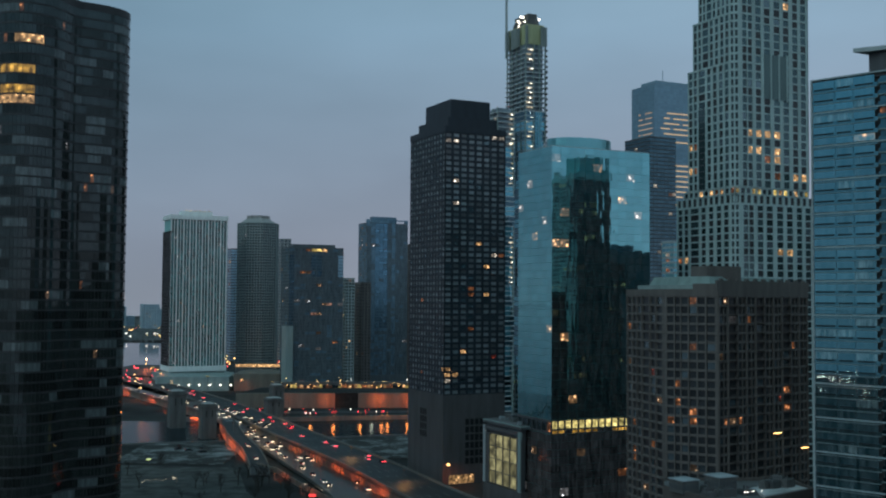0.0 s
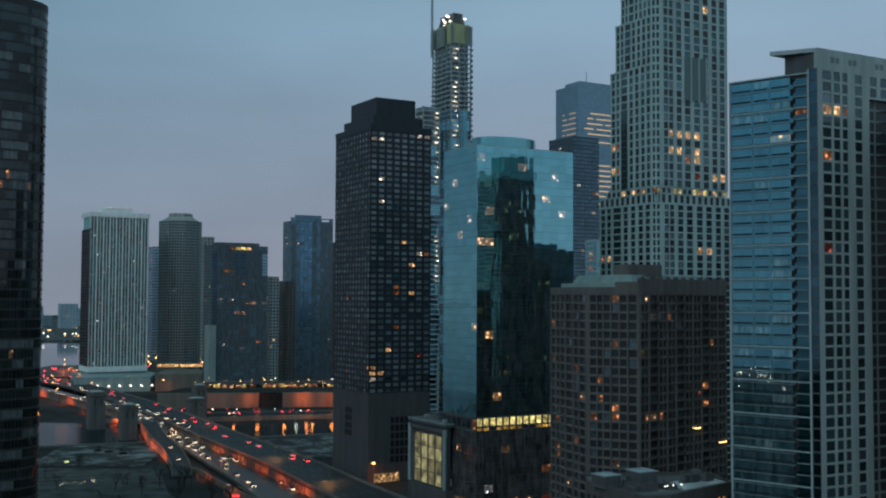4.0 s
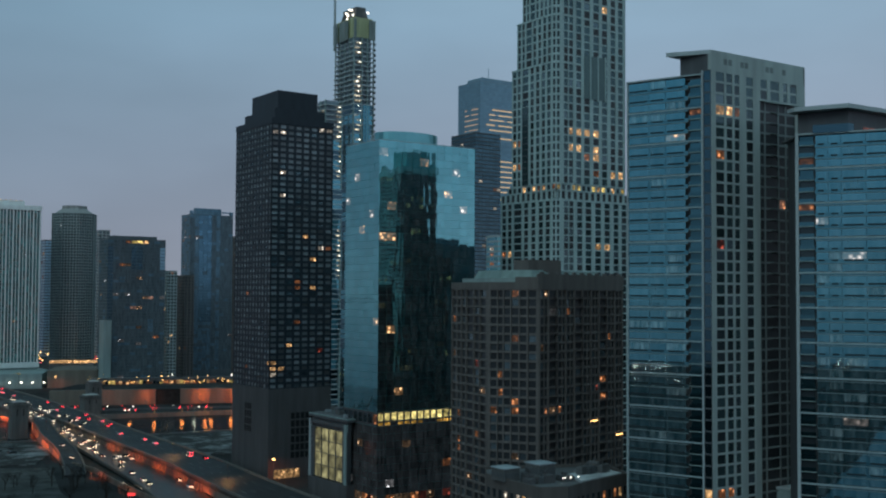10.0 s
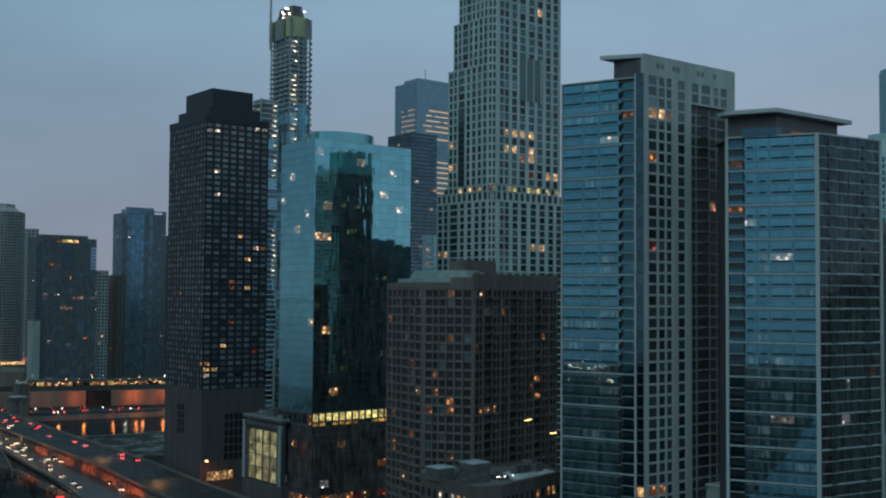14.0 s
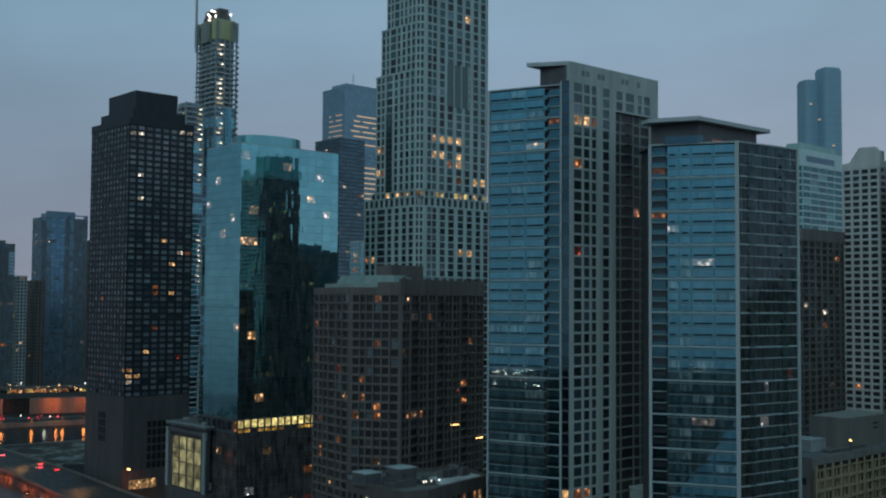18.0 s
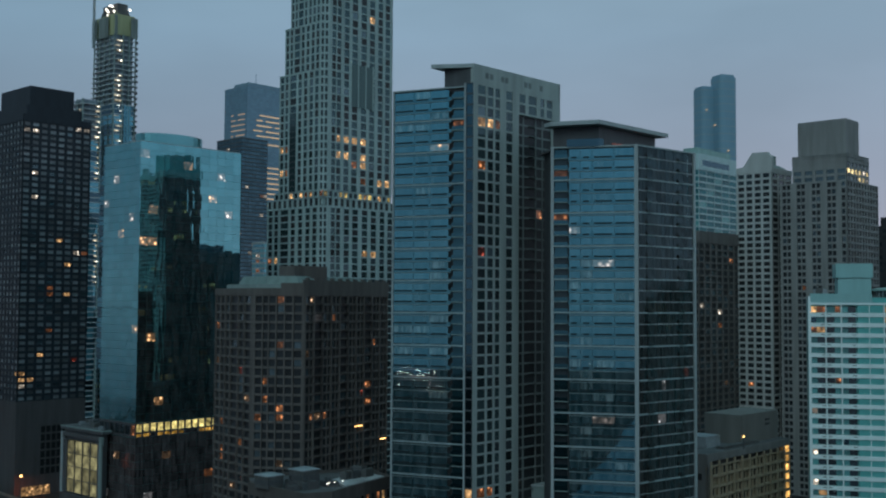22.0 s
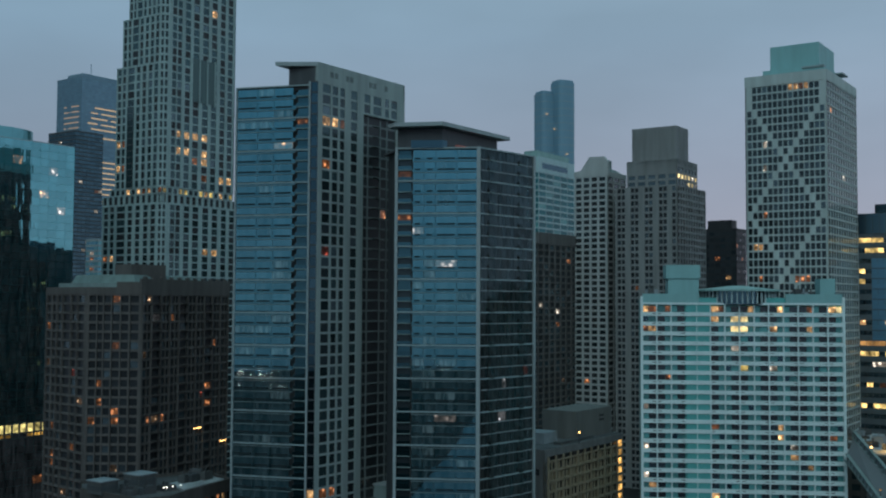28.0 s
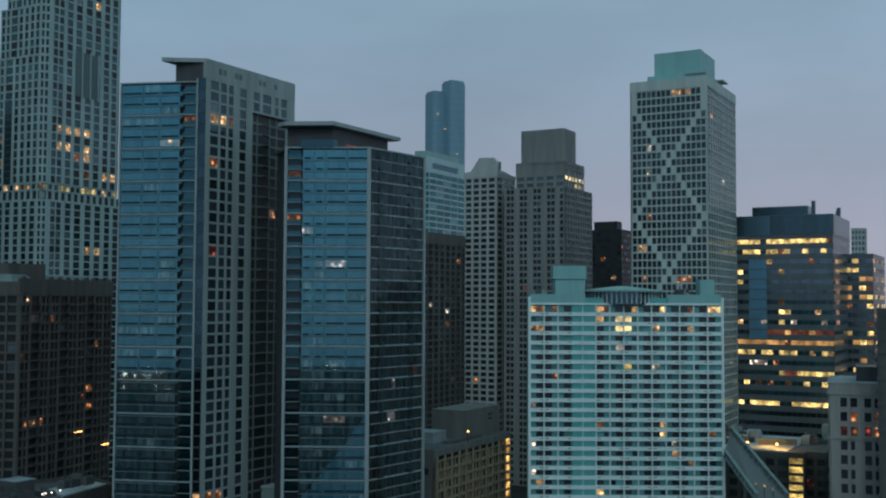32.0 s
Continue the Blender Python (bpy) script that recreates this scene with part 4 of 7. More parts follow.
    t.facade(a, b, 0, 145.0, 48, [(0.5, 6.6), (6.7, 11.6), (11.7, 17.4)], STEEL, span=0.33, deep=0.2, glass=((MIRROR_BLUE, 9), (BLIND_BLUE, 1.3)), lit=0.007, lits=((LIT_GLASS_WHITE, 2), (LIT_GLASS, 1)), tilt=0.0012, frame=False)
    m, ln = t.basis(a, b)
    for r in range(48):
        z = 145.0 - (r + 1) * 145.0 / 48
        g = Geo().box(0.4, ln, 0.02, 0.25, z - 0.58, z + 0.46, m).box(0.4, ln, -0.02, 0.1, z - 0.78, z - 0.58, m, 1)
        t.add("spandrel", g, [SPANDREL_BLUE, FLOOR_LINE])
        for x0, x1 in ((0.8, 6.2), (7.2, 11.0), (12.2, 17.0)):
            t.add("vent_slot", Geo().box(x0, x1, -0.03, 0.2, z - 0.02, z + 0.40, m), VENT_DARK)
    # balconies between glass and slab
    a2, b2 = M + dl * 6.6, M + dl * 2.4
    m2, ln2 = t.basis(a2, b2)
    t.add("balcony_back", Geo().box(0, ln2, 0.98, 1.2, 0, 145.0, m2), DARK_MET)
    for r in range(48):
        z = 145.0 - (r + 1) * 145.0 / 48
        bal = t.add("balcony", Geo().box(0, ln2, 0.0, 1.0, z - 0.12, z + 0.14, m2), GREY_LT)
        part("railing", Geo().box(0.05, ln2 - 0.05, 0.02, 0.08, z + 0.12, z + 1.15, m2), RAIL_BLUE, bal, "blue glass railing")
        t.panes.append((m2 @ Matrix.Translation((ln2 / 2, 0.95, z + 1.6)), ln2 * 0.9, 2.3, LIT_DIM if r in (3, 40) else BALC_GLASS))
    a3, b3 = M + dl * 2.3, M + dl * 0.05
    t.facade(a3, b3, 0, 146, 48, [(0.15, 2.1)], DARK_MET, span=0.15, deep=0.25, glass=((MIRROR_NAVY, 1),), lit=0.02, lits=((LIT_WARM, 1),))
    mf, lf = t.basis(L, M + dl * 2.3)
    for k in range(17):
        z = 145.0 - k * 145.0 / 16 if k < 16 else 0.3
        t.add("floor_band", Geo().box(-0.1, lf, -0.2, 0.3, z - 0.17, z + 0.22, mf), BAND_STEEL)
    t.add("corner_post", Geo().box(-0.1, 0.35, -0.22, 0.5, 0, 145.2, mf), STEEL)
    t.add("corner_post", Geo().box(lf - 0.45, lf + 0.05, -0.25, 0.5, 0, 146, mf), STEEL)
    t.add("end_glass", Geo().prism(t.loc([L, L + dr * 0.3, L + dr * 0.3 + dl * 0.1, L + dl * 0.2]), 0, 145), MIRROR_BLUE)
    # canopy and recessed penthouse
    t.block("roof_deck", inset(wing, 0.25), 144.0, 145.3, ROOFING)
    t.block("penthouse", [M + dl * 0.9 + dr * 0.2, R, R + dl * 9, M + dl * 9.0 + dr * 0.2], 145.0, 150.28, DARK_MET)
    can = [M + dl * 0.4 - dr * 0.0, R - dr * 18, R - dr * 18 + dl * 12, M + dl * 10.6 - dr * 3.2]
    t.block("canopy", can, 150.3, 151.4, STEEL, "flat jutting roof canopy")
    return t.finish()


def lakeside_slab_low():
    """The lower blue-glass apartment tower, with an oversailing roof."""
    M = Vector((155.7, 250.3, 0))
    dl, dr = yaw_vec(54), yaw_vec(-72)
    R, L = M + dr * 24.6, M + dl * 23.3
    H, N = 127.4, 42
    t = Tower("apartment_tower", "lower blue glass tower with white floor bands and oversailing roof", M, seed=13)
    foot = [M, R, R + yaw_vec(20) * 22, L + yaw_vec(-10) * 14, L]
    t.block("core", inset(foot, 1.6), 0, H - 0.4, DARK_MET)
    a, b = M + dl * 19.0, M
    fh = H / N
    t.facade(a, b, 0, H, N, [(0.4, 3.4), (3.5, 6.6), (6.7, 12.6), (12.7, 18.3)], STEEL, span=0.33, deep=0.2, glass=((MIRROR_BLUE, 9), (BLIND_BLUE, 1.3)), lit=0.010,
             lits=((LIT_GLASS_WHITE, 2), (LIT_GLASS, 1)), tilt=0.0012, frame=False)
    m, ln = t.basis(a, b)
    for r in range(N):
        z = H - (r + 1) * fh
        t.add("spandrel", Geo().box(0.2, ln - 0.5, 0.02, 0.25, z - 0.58, z + 0.46, m).box(0.2, ln - 0.5, -0.02, 0.1, z - 0.78, z - 0.58, m, 1), [SPANDREL_BLUE, FLOOR_LINE])
        for x0, x1 in ((0.9, 2.4), (4.2, 5.8), (7.2, 12.0), (13.0, 18.0)):
            t.add("vent_slot", Geo().box(x0, x1, -0.03, 0.2, z - 0.02, z + 0.40, m), VENT_DARK)
    m2, ln2 = t.basis(L, M + dl * 19.0)
    for r in range(N):
        z = H - (r + 1) * fh
        bal = t.add("balcony", Geo().box(0.3, ln2, 0.0, 1.2, z - 0.12, z + 0.12, m2), GREY_LT)
        part("railing", Geo().box(0.3, ln2 - 0.05, 0.02, 0.08, z + 0.12, z + 1.15, m2), RAIL_BLUE, bal, "blue glass railing")
        t.panes.append((m2 @ Matrix.Translation((ln2 / 2, 1.12, z + 1.6)), ln2 * 0.86, 2.3, {2: LIT_DIM, 6: LIT_DIM}.get(r, BALC_GLASS if r % 3 == 0 else WIN_DARK)))
    END_GLASS = glass_mat("slate_green_glass", (0.028, 0.056, 0.064), 0.10, 1.0, wave=0.01, vary=0.35, room=(0.20, 0.195, 0.19), share=0.15, folds=0.6)
    # dark glass end with recessed balconies
    gl = ((END_GLASS, 1),)
    t.facade(M, R, 0, H, N, [(0.7, 2.1), (2.2, 3.6), (3.8, 8.1), (8.3, 9.9), (10.0, 11.6), (11.8, 13.4), (13.5, 15.2), (15.4, 19.4), (19.6, 21.7), (21.8, 23.9)], DARK_MET, span=0.1, deep=0.25, glass=gl, lit=0.016, lits=((LIT_DIM, 3), (LIT_RED, 1), (LIT_POINT, 3)), frame=False)
    m3, ln3 = t.basis(M, R)
    for r in range(N):
        z = H - (r + 1) * fh
        t.add("spandrel", Geo().box(0.7, ln3 - 0.5, 0.1, 0.3, z - 0.15, z + 0.15, m3), EDGE_GREY)
        for x0, x1 in ((3.8, 6.2), (17.2, 19.4)):
            bal = t.add("balcony", Geo().box(x0, x1, -0.32, 0.2, z - 0.12, z + 0.12, m3), GREY_LT)
            part("railing", Geo().box(x0, x1, -0.3, -0.25, z + 0.12, z + 1.1, m3), END_GLASS, bal, "smoked glass railing")
    for k in range(15):
        z = H - k * H / 14 if k < 14 else 0.3
        t.add("floor_band", Geo().box(-0.1, 23.3, -0.2, 0.3, z - 0.18, z + 0.24, t.basis(L, M)[0]), BAND_STEEL)
        t.add("floor_band", Geo().box(-0.1, ln3 + 0.1, -0.2, 0.3, z - 0.18, z + 0.24, m3), BAND_STEEL)
    mm = t.basis(L, M)[0]
    t.add("corner_post", Geo().box(22.4, 23.45, -0.25, 0.6, 0, H + 0.3, mm), STEEL)
    t.add("corner_post", Geo().box(-0.4, 0.4, -0.25, 0.6, 0, H + 0.3, mm), STEEL)
    t.add("corner_post", Geo().box(ln3 - 0.5, ln3 + 0.3, -0.25, 0.6, 0, H + 0.3, m3), STEEL)
    t.block("roof_deck", inset(foot, 0.3), H - 0.4, H + 0.1, ROOFING)
    A, B = Vector((147.2, 256.0, 0)), Vector((178.5, 270.0, 0))
    Lc = Vector((136.6, 264.8, 0))
    ph = [A + Vector((1.5, 3.0, 0)), B + Vector((-4, 1.0, 0)), B + Vector((-9, 10, 0)), Lc + Vector((2.5, 3, 0))]
    t.block("penthouse", ph, H + 0.1, 133.6, DARK_MET)
    t.block("terrace_glass", [A + dl * 9, A + dl * 0.2, A + dl * 0.2 + dr * 2, A + dl * 9 + dr * 2], H + 0.1, 129.6, MIRROR_NAVY)
    mph, lph = t.basis(ph[0], ph[1])
    for k in range(5):
        t.add("clerestory_pane", Geo().box(lph * 0.22 + k * 3.1, lph * 0.22 + k * 3.1 + 2.7, -0.06, 0.1, 127.9, 129.6, mph), LIT_BAND_RED)
    t.block("canopy", [A, B, B + Vector((-8, 13, 0)), Lc + Vector((0, 4, 0)), Lc], 133.7, 134.8, STEEL, "flat oversailing roof")
    t.block("roof_plant", [A + Vector((3, 12, 0)), A + Vector((9, 15, 0)), A + Vector((6, 20, 0)), A + Vector((0, 17, 0))], 134.8, 136.4, COPPER)
    return t.finish()


NIGHT_WINDOW = glass_mat("dark_navy_window", (0.022, 0.036, 0.046), 0.08, 0, 1.6, vary=0.5)


def hotel():
    L, d = Vector((209.2, 246.0, 0)), yaw_vec(-125.6)
    R = L + d * 57.9
    bk = Vector((-d.y, d.x, 0))
    pts = [L, R, R + bk * 18, L + bk * 18]
    t = Tower("hotel", "white and teal hotel with balcony bands and round rooftop restaurant", L, "hotel", seed=17)
    t.block("core", inset(pts, 0.7), 0, 86.5, TEAL_PANEL)
    N, z1 = 30, 84.6
    fh = 2.85
    z0 = z1 - N * fh
    bays = [(0.3 + 4.15 * k, 4.15 * (k + 1) + 0.3) for k in range(3)] + [(19.9 + 4.18 * k, 19.9 + 4.18 * (k + 1)) for k in range(9)]
    cols = []
    for k, (x0, x1) in enumerate(bays):
        w = x1 - x0
        cols += [(x0 + 0.25, x0 + w * 0.40), (x0 + w * 0.43, x1 - 0.25)] if k % 2 == 0 else [(x0 + 0.25, x0 + w * 0.57), (x0 + w * 0.60, x1 - 0.25)]
    fx = {(0, 0): LIT_WARM, (0, 1): LIT_DIM, (0, 3): LIT_DIM, (0, 6): LIT_WARM, (0, 7): LIT_DIM, (0, 11): LIT_WARM, (0, 15): LIT_WARM, (0, 19): LIT_DIM, (0, 23): LIT_BRIGHT, (0, 22): LIT_WARM,
          (1, 9): LIT_BRIGHT, (1, 10): LIT_BRIGHT, (1, 6): LIT_WARM, (2, 9): LIT_BRIGHT, (2, 10): LIT_BRIGHT, (2, 0): LIT_DIM, (2, 1): LIT_WARM, (2, 14): LIT_WARM, (2, 19): LIT_WARM, (4, 9): LIT_WHITE,
          (6, 10): LIT_YELLOW, (6, 14): LIT_WHITE, (12, 15): LIT_WARM, (13, 15): LIT_WARM, (12, 6): LIT_DIM, (13, 22): LIT_DIM, (15, 17): LIT_WARM, (16, 19): LIT_WARM, (7, 3): LIT_DIM, (10, 0): LIT_WHITE, (14, 0): LIT_WHITE, (17, 0): LIT_WHITE}
    # each bay pairs a dark window with a teal panel, mirrored from bay to bay
    for r in range(N):
        for k in range(len(bays)):
            drawn = t.rnd.random()
            fx.setdefault((r, 2 * k + (k % 2)), WIN_TEAL if drawn < 0.94 else MIRROR_NAVY)
            fx.setdefault((r, 2 * k + 1 - (k % 2)), NIGHT_WINDOW if drawn < 0.9 else WIN_TEAL)
            if t.rnd.random() < 0.012:
                fx[(r, 2 * k + 1 - (k % 2))] = t.pick(((LIT_WARM, 2), (LIT_DIM, 2), (LIT_WHITE, 1)), 5)
    t.facade(L, R, z0, z1, N, cols, HOTEL_WHITE, span=0.42, deep=0.55, glass=((MIRROR_NAVY, 8), (WIN_DARK, 2), (WIN_TEAL, 2)), lit=0.008, lits=((LIT_WARM, 2), (LIT_DIM, 2), (LIT_WHITE, 1)), fixed=fx, frame=False)
    m, ln = t.basis(L, R)
    for r in range(N + 1):
        z = z1 - r * fh
        bal = t.add("balcony_band", Geo().box(0.0, ln, -0.35, 0.5, z - 0.72, z + 0.42, m) if r else Geo().box(0, ln, -0.35, 0.5, z - 0.2, z + 0.42, m), HOTEL_WHITE)
        if r:
            g = Geo()
            for k, (x0, x1) in enumerate(bays):
                if k % 2 == 0:
                    g.box(x1 - 1.3, x1 - 0.3, -0.37, -0.3, z - 0.15, z + 0.05, m)
                else:
                    g.box(x0 + 0.3, x0 + 1.3, -0.37, -0.3, z - 0.15, z + 0.05, m)
            part("vents", g, BLACK, bal, "dark vent slots", "stuff")
    for k, (x0, x1) in enumerate(bays):
        t.add("fin", Geo().box(x0 - 0.16, x0 + 0.16, -0.3, 0.6, z0, z1, m), HOTEL_WHITE)
    t.add("blank_panel", Geo().box(12.9, 19.7, -0.1, 0.6, z0, z1, m), TEAL_PANEL)
    t.add("blank_panel", Geo().box(15.9, 16.1, -0.16, 0.0, z0, z1, m), HOTEL_WHITE)
    t.add("end_pier", Geo().box(-0.3, 0.35, -0.4, 0.6, 0, 86.8, m), HOTEL_WHITE)
    t.add("end_pier", Geo().box(ln - 0.5, ln + 0.3, -0.4, 0.6, 0, 86.8, m), HOTEL_WHITE)
    t.add("attic_wall", Geo().box(0.3, 16.8, -0.25, 0.6, 84.7, 87.6, m), PALE_TEAL)
    t.add("attic_wall", Geo().box(41.5, ln - 0.4, -0.25, 0.6, 84.7, 87.6, m), PALE_TEAL)
    t.add("attic_wall", Geo().box(16.8, 41.5, 1.4, 2.0, 84.7, 86.6, m), TEAL_PANEL)
    t.block("roof_deck", inset(pts, 0.8), 86.4, 86.6, ROOFING)
    c = L + d * 29.2 + bk * 9.2 - t.at
    ring = [(c.x + 11.0 * math.cos(a), c.y + 11.0 * math.sin(a)) for a in [k * math.tau / 48 for k in range(48)]]
    rest = t.add("restaurant", Geo().prism([Vector((*p, 0)) for p in ring], 84.6, 88.6), MIRROR_NAVY, "round glazed rooftop restaurant")
    for k in range(48):
        a = k * math.tau / 48
        mk = Matrix.Translation((c.x, c.y, 0)) @ Matrix.Rotation(a, 4, "Z")
        part("rib", Geo().box(11.0, 11.5, -0.16, 0.16, 84.8, 88.4, mk), BAND_WHITE, rest)
    g = Geo()
    for rad, za, zb, rt in ((12.6, 88.4, 88.9, 12.6), (12.6, 88.9, 90.2, 1.5)):
        g.prism([Vector((c.x + rad * math.cos(k * math.tau / 48), c.y + rad * math.sin(k * math.tau / 48), 0)) for k in range(48)], za, zb, 0,
                [Vector((c.x + rt * math.cos(k * math.tau / 48), c.y + rt * math.sin(k * math.tau / 48), 0)) for k in range(48)])
    part("roof", g, COPPER, rest, "shallow conical roof")
    g = Geo().box(8.2, 17.2, 4, 12, 86.5, 92.2, m)
    t.add("lift_house", g, PALE_TEAL)
    t.add("lift_house", Geo().box(7.6, 17.6, 3.6, 12.5, 92.2, 96.2, m), PALE_TEAL)
    t.add("lift_house", Geo().box(52.2, 56.6, 4, 10, 86.5, 92.2, m), PALE_TEAL)
    roof_kit(t, [L + d * 43 + bk * 3, L + d * 52 + bk * 3, L + d * 52 + bk * 12, L + d * 43 + bk * 12], 86.6, 4, 5)
    roof_kit(t, [L + d * 1 + bk * 3, L + d * 7 + bk * 3, L + d * 7 + bk * 12, L + d * 1 + bk * 12], 86.6, 9, 4)
    return t.finish()


BRACED_PALE = wall_mat("clean_pale_concrete", (0.504, 0.552, 0.534), 0.8, 0.18)


def braced_tower():
    pts = rect((305.7, 259.8), 29.4, 42.7)
    t = Tower("braced_tower", "pale concrete skyscraper with diagonal cross-bracing of filled windows", pts[0], seed=19)
    # the unseen rear corner steps back above the thirty-eighth floor to shape its reflection
    upper = [pts[0], pts[1], pts[1] + U * 10, pts[2] - V * 14, pts[3]]
    t.block("core", inset(pts, 1.0), 0, 110.0, BRACED_PALE)
    t.block("upper_core", inset(upper, 1.0), 110.0, 167.6, BRACED_PALE)
    t.block("setback_roof", inset(pts, 1.2), 110.0, 110.6, ROOFING)

    def filled(r, c):
        k = (r - 2) % 28
        d = k if k <= 14 else 28 - k
        return r >= 2 and c in (d, 14 - d) or (r < 2 and c in (0, 14))
    cols = [(0.8 + 1.87 * k, 0.8 + 1.87 * k + 1.58) for k in range(15)]
    t.facade(pts[3], pts[0], 0, 164.6, 57, cols, BRACED_PALE, span=0.21, deep=0.45, glass=((WIN_DARK, 9), (WIN_GREY, 1)), lit=0.008, lits=((LIT_DIM, 2), (LIT_WHITE, 1), (LIT_WARM, 1)), skip=filled,
             fixed={(0, 8): LIT_WARM, (0, 9): LIT_WARM, (0, 10): LIT_DIM, (0, 11): LIT_WARM, (7, 3): LIT_WHITE, (10, 3): LIT_WHITE, (20, 1): LIT_WARM, (20, 2): LIT_WARM, (24, 2): LIT_DIM, (24, 9): LIT_DIM, (24, 10): LIT_DIM, (24, 11): LIT_DIM})
    cv = [(0.6 + 3.5 * k, 3.7 + 3.5 * k) for k in range(12)]
    t.facade(pts[0], pts[1], 0, 164.6, 57, cv, BRACED_PALE, span=0.2, deep=0.35, glass=((WIN_DARK, 5), (WIN_GREY, 1)), lit=0.006)
    t.facade(pts[1], pts[2], 0, 110.2, 38, 12, BRACED_PALE, 0.4, 0.4, 0.4, lit=0.01)
    # hidden rear walls take a darker grey to deepen their mirror image
    t.facade(pts[2], pts[3], 0, 110.2, 38, 14, GREY, 0.16, 0.06, 0.5, lit=0.02)
    for k, n in ((1, 4), (2, 7), (3, 10)):
        t.facade(upper[k], upper[(k + 1) % 5], 110.2, 164.6, 19, n, GREY, 0.16, 0.06, 0.5, lit=0.02)
    t.block("parapet", inset(upper, -0.1), 164.6, 168.3, BRACED_PALE)
    cap = rect((312.0, 268.5), 17.8, 21.0)
    t.block("roof_house", cap, 168.3, 180.6, PALE_TEAL, "pale teal plant house")
    t.block("roof_ledge", inset(cap, -2.2), 168.3, 171.5, PALE_TEAL)
    for c, u, v in (((307, 262), 8, 3), ((324, 268), 3, 8)):
        t.block("roof_platform", rect(c, u, v), 170.0, 170.5, STEEL)
    return t.finish()


# ---- lobed dark tower ----
def lobed_tower():
    c = Vector((-144.9, 392.0, 0))
    t = Tower("lobed_tower", "bronze glass tower with rounded wings and dark floor lines", c, seed=23, limit=90)
    n = 132
    rot = radians(-94)

    def outline(scale=1.0, d=0.0):
        o = []
        for k in range(n):
            a = k * math.tau / n
            r = (22.3 + 6.2 * math.cos(3 * (a - rot))) * scale - d
            o.append(Vector((r * math.cos(a), r * math.sin(a), 0)))
        return o
    H, N = 189.0, 54
    fh = H / N
    t.add("core", Geo().prism(outline(1, 0.5), 0, H - 0.5), DARK_MET)
    o = outline()
    gl = ((MIRROR_BRONZE, 9), (BRONZE_DEEP, 4), (BRONZE_CURTAIN, 1.7))
    for r in range(N):
        z = H - (r + 1) * fh
        ring = Geo().prism(outline(1, -0.12), z - 0.35, z + 0.35)
        t.add("floor_edge", ring, DARK_FRAME)
        k = 0
        while k < n:
            w = t.rnd.choice((3, 4, 6, 9))
            lit_run = t.rnd.random() < 0.034
            w = 1 if lit_run else w
            run_mat = t.pick(gl, 14.7) if not lit_run else t.pick(((LIT_POINT, 2), (LIT_DIM, 2), (LIT_POINT_WARM, 3)), 7)
            for j in range(w):
                if k < n:
                    a, b = o[k], o[(k + 1) % n]
                    if a.y + b.y < 24:
                        e = (b - a).normalized()
                        m = Matrix(((e.x, -e.y, 0, (a.x + b.x) / 2), (e.y, e.x, 0, (a.y + b.y) / 2), (0, 0, 1, z + fh / 2), (0, 0, 0, 1)))
                        mat = run_mat
                        ang = math.degrees(math.atan2(a.y, a.x))
                        if -104 < ang < -80 and r in (7, 9, 10) or -94 < ang < -74 and r == 4:
                            mat = {9: LIT_GOLD, 7: LIT_GOLD, 4: LIT_WARM}.get(r, LIT_WARM)
                        t.panes.append((m, (b - a).length * 0.94, fh - 0.7, mat))
                    k += 1
    t.add("parapet", Geo().prism(outline(1, -0.1), H - 0.4, H + 2.4), DARK_FRAME)
    t.rnd.shuffle(t.panes)
    return t.finish()


grid_tower(), teal_tower(), brown_tower(), stepped_tower(), lakeside_slab(), lakeside_slab_low(), hotel(), braced_tower(), lobed_tower()


# ---- middle distance ----
def plain_tower(name, label, c, u, v, z1, rows, nv, nu, wall, glass, pier=0.3, span=0.35, deep=0.3, lit=0.02, seed=1, limit=120, z0=0.0, fv=None, fu=None,
                cap=None, capmat=None, lits=((LIT_WARM, 2), (LIT_DIM, 3), (LIT_WHITE, 1)), top=1.0):
    """A rectangular high-rise seen on its two lake-facing sides. cap: (inset, height) of the roof house."""
    pts = rect(c, u, v)
    t = Tower(name, label, pts[0], seed=seed, limit=limit)
    t.block("core", inset(pts, deep + 0.1), 0, z1 - 0.1, wall)
    t.facade(pts[0], pts[1], z0, z1 - top, rows, nv, wall, pier, span, deep, glass, lit, lits, fv)
    t.facade(pts[3], pts[0], z0, z1 - top, rows, nu, wall, pier, span, deep, glass, lit, lits, fu)
    t.block("parapet", inset(pts, -0.1), z1 - top, z1, wall)
    if z0 > 0:
        t.block("podium", inset(pts, -0.3), 0, z0, wall)
    if cap:
        t.block("roof_house", inset(pts, cap[0]), z1, z1 + cap[1], capmat or wall)
    return t


BALCONY_BAND = wall_mat("pale_balcony_band", (0.47, 0.60, 0.61), 0.6, 0.1)
BALCONY_TEAL = glass_mat("teal_balcony_glass", (0.016, 0.15, 0.17), 0.2, 0, 1.35, wave=0.02, vary=0.25)
bc = plain_tower("balcony_tower", "teal glass tower with white balcony bands", (365.1, 523.0), 14, 45.5, 172.0, 44, 5, 3, BALCONY_BAND, ((BALCONY_TEAL, 9), (WIN_TEAL, 0.6)), 0.03, 0.26, 0.4, 0.006, 31, 120, cap=(2.5, 4.0), capmat=COPPER, top=9.0)
bw_ = rect((365.1, 523.0), 14, 45.5)
bc.box_on("attic_window", bw_[0], bw_[1], (4, 36, -0.16, 0.3, 165.2, 168.6), MIRROR_NAVY, "dark attic window strip")
bc.finish()
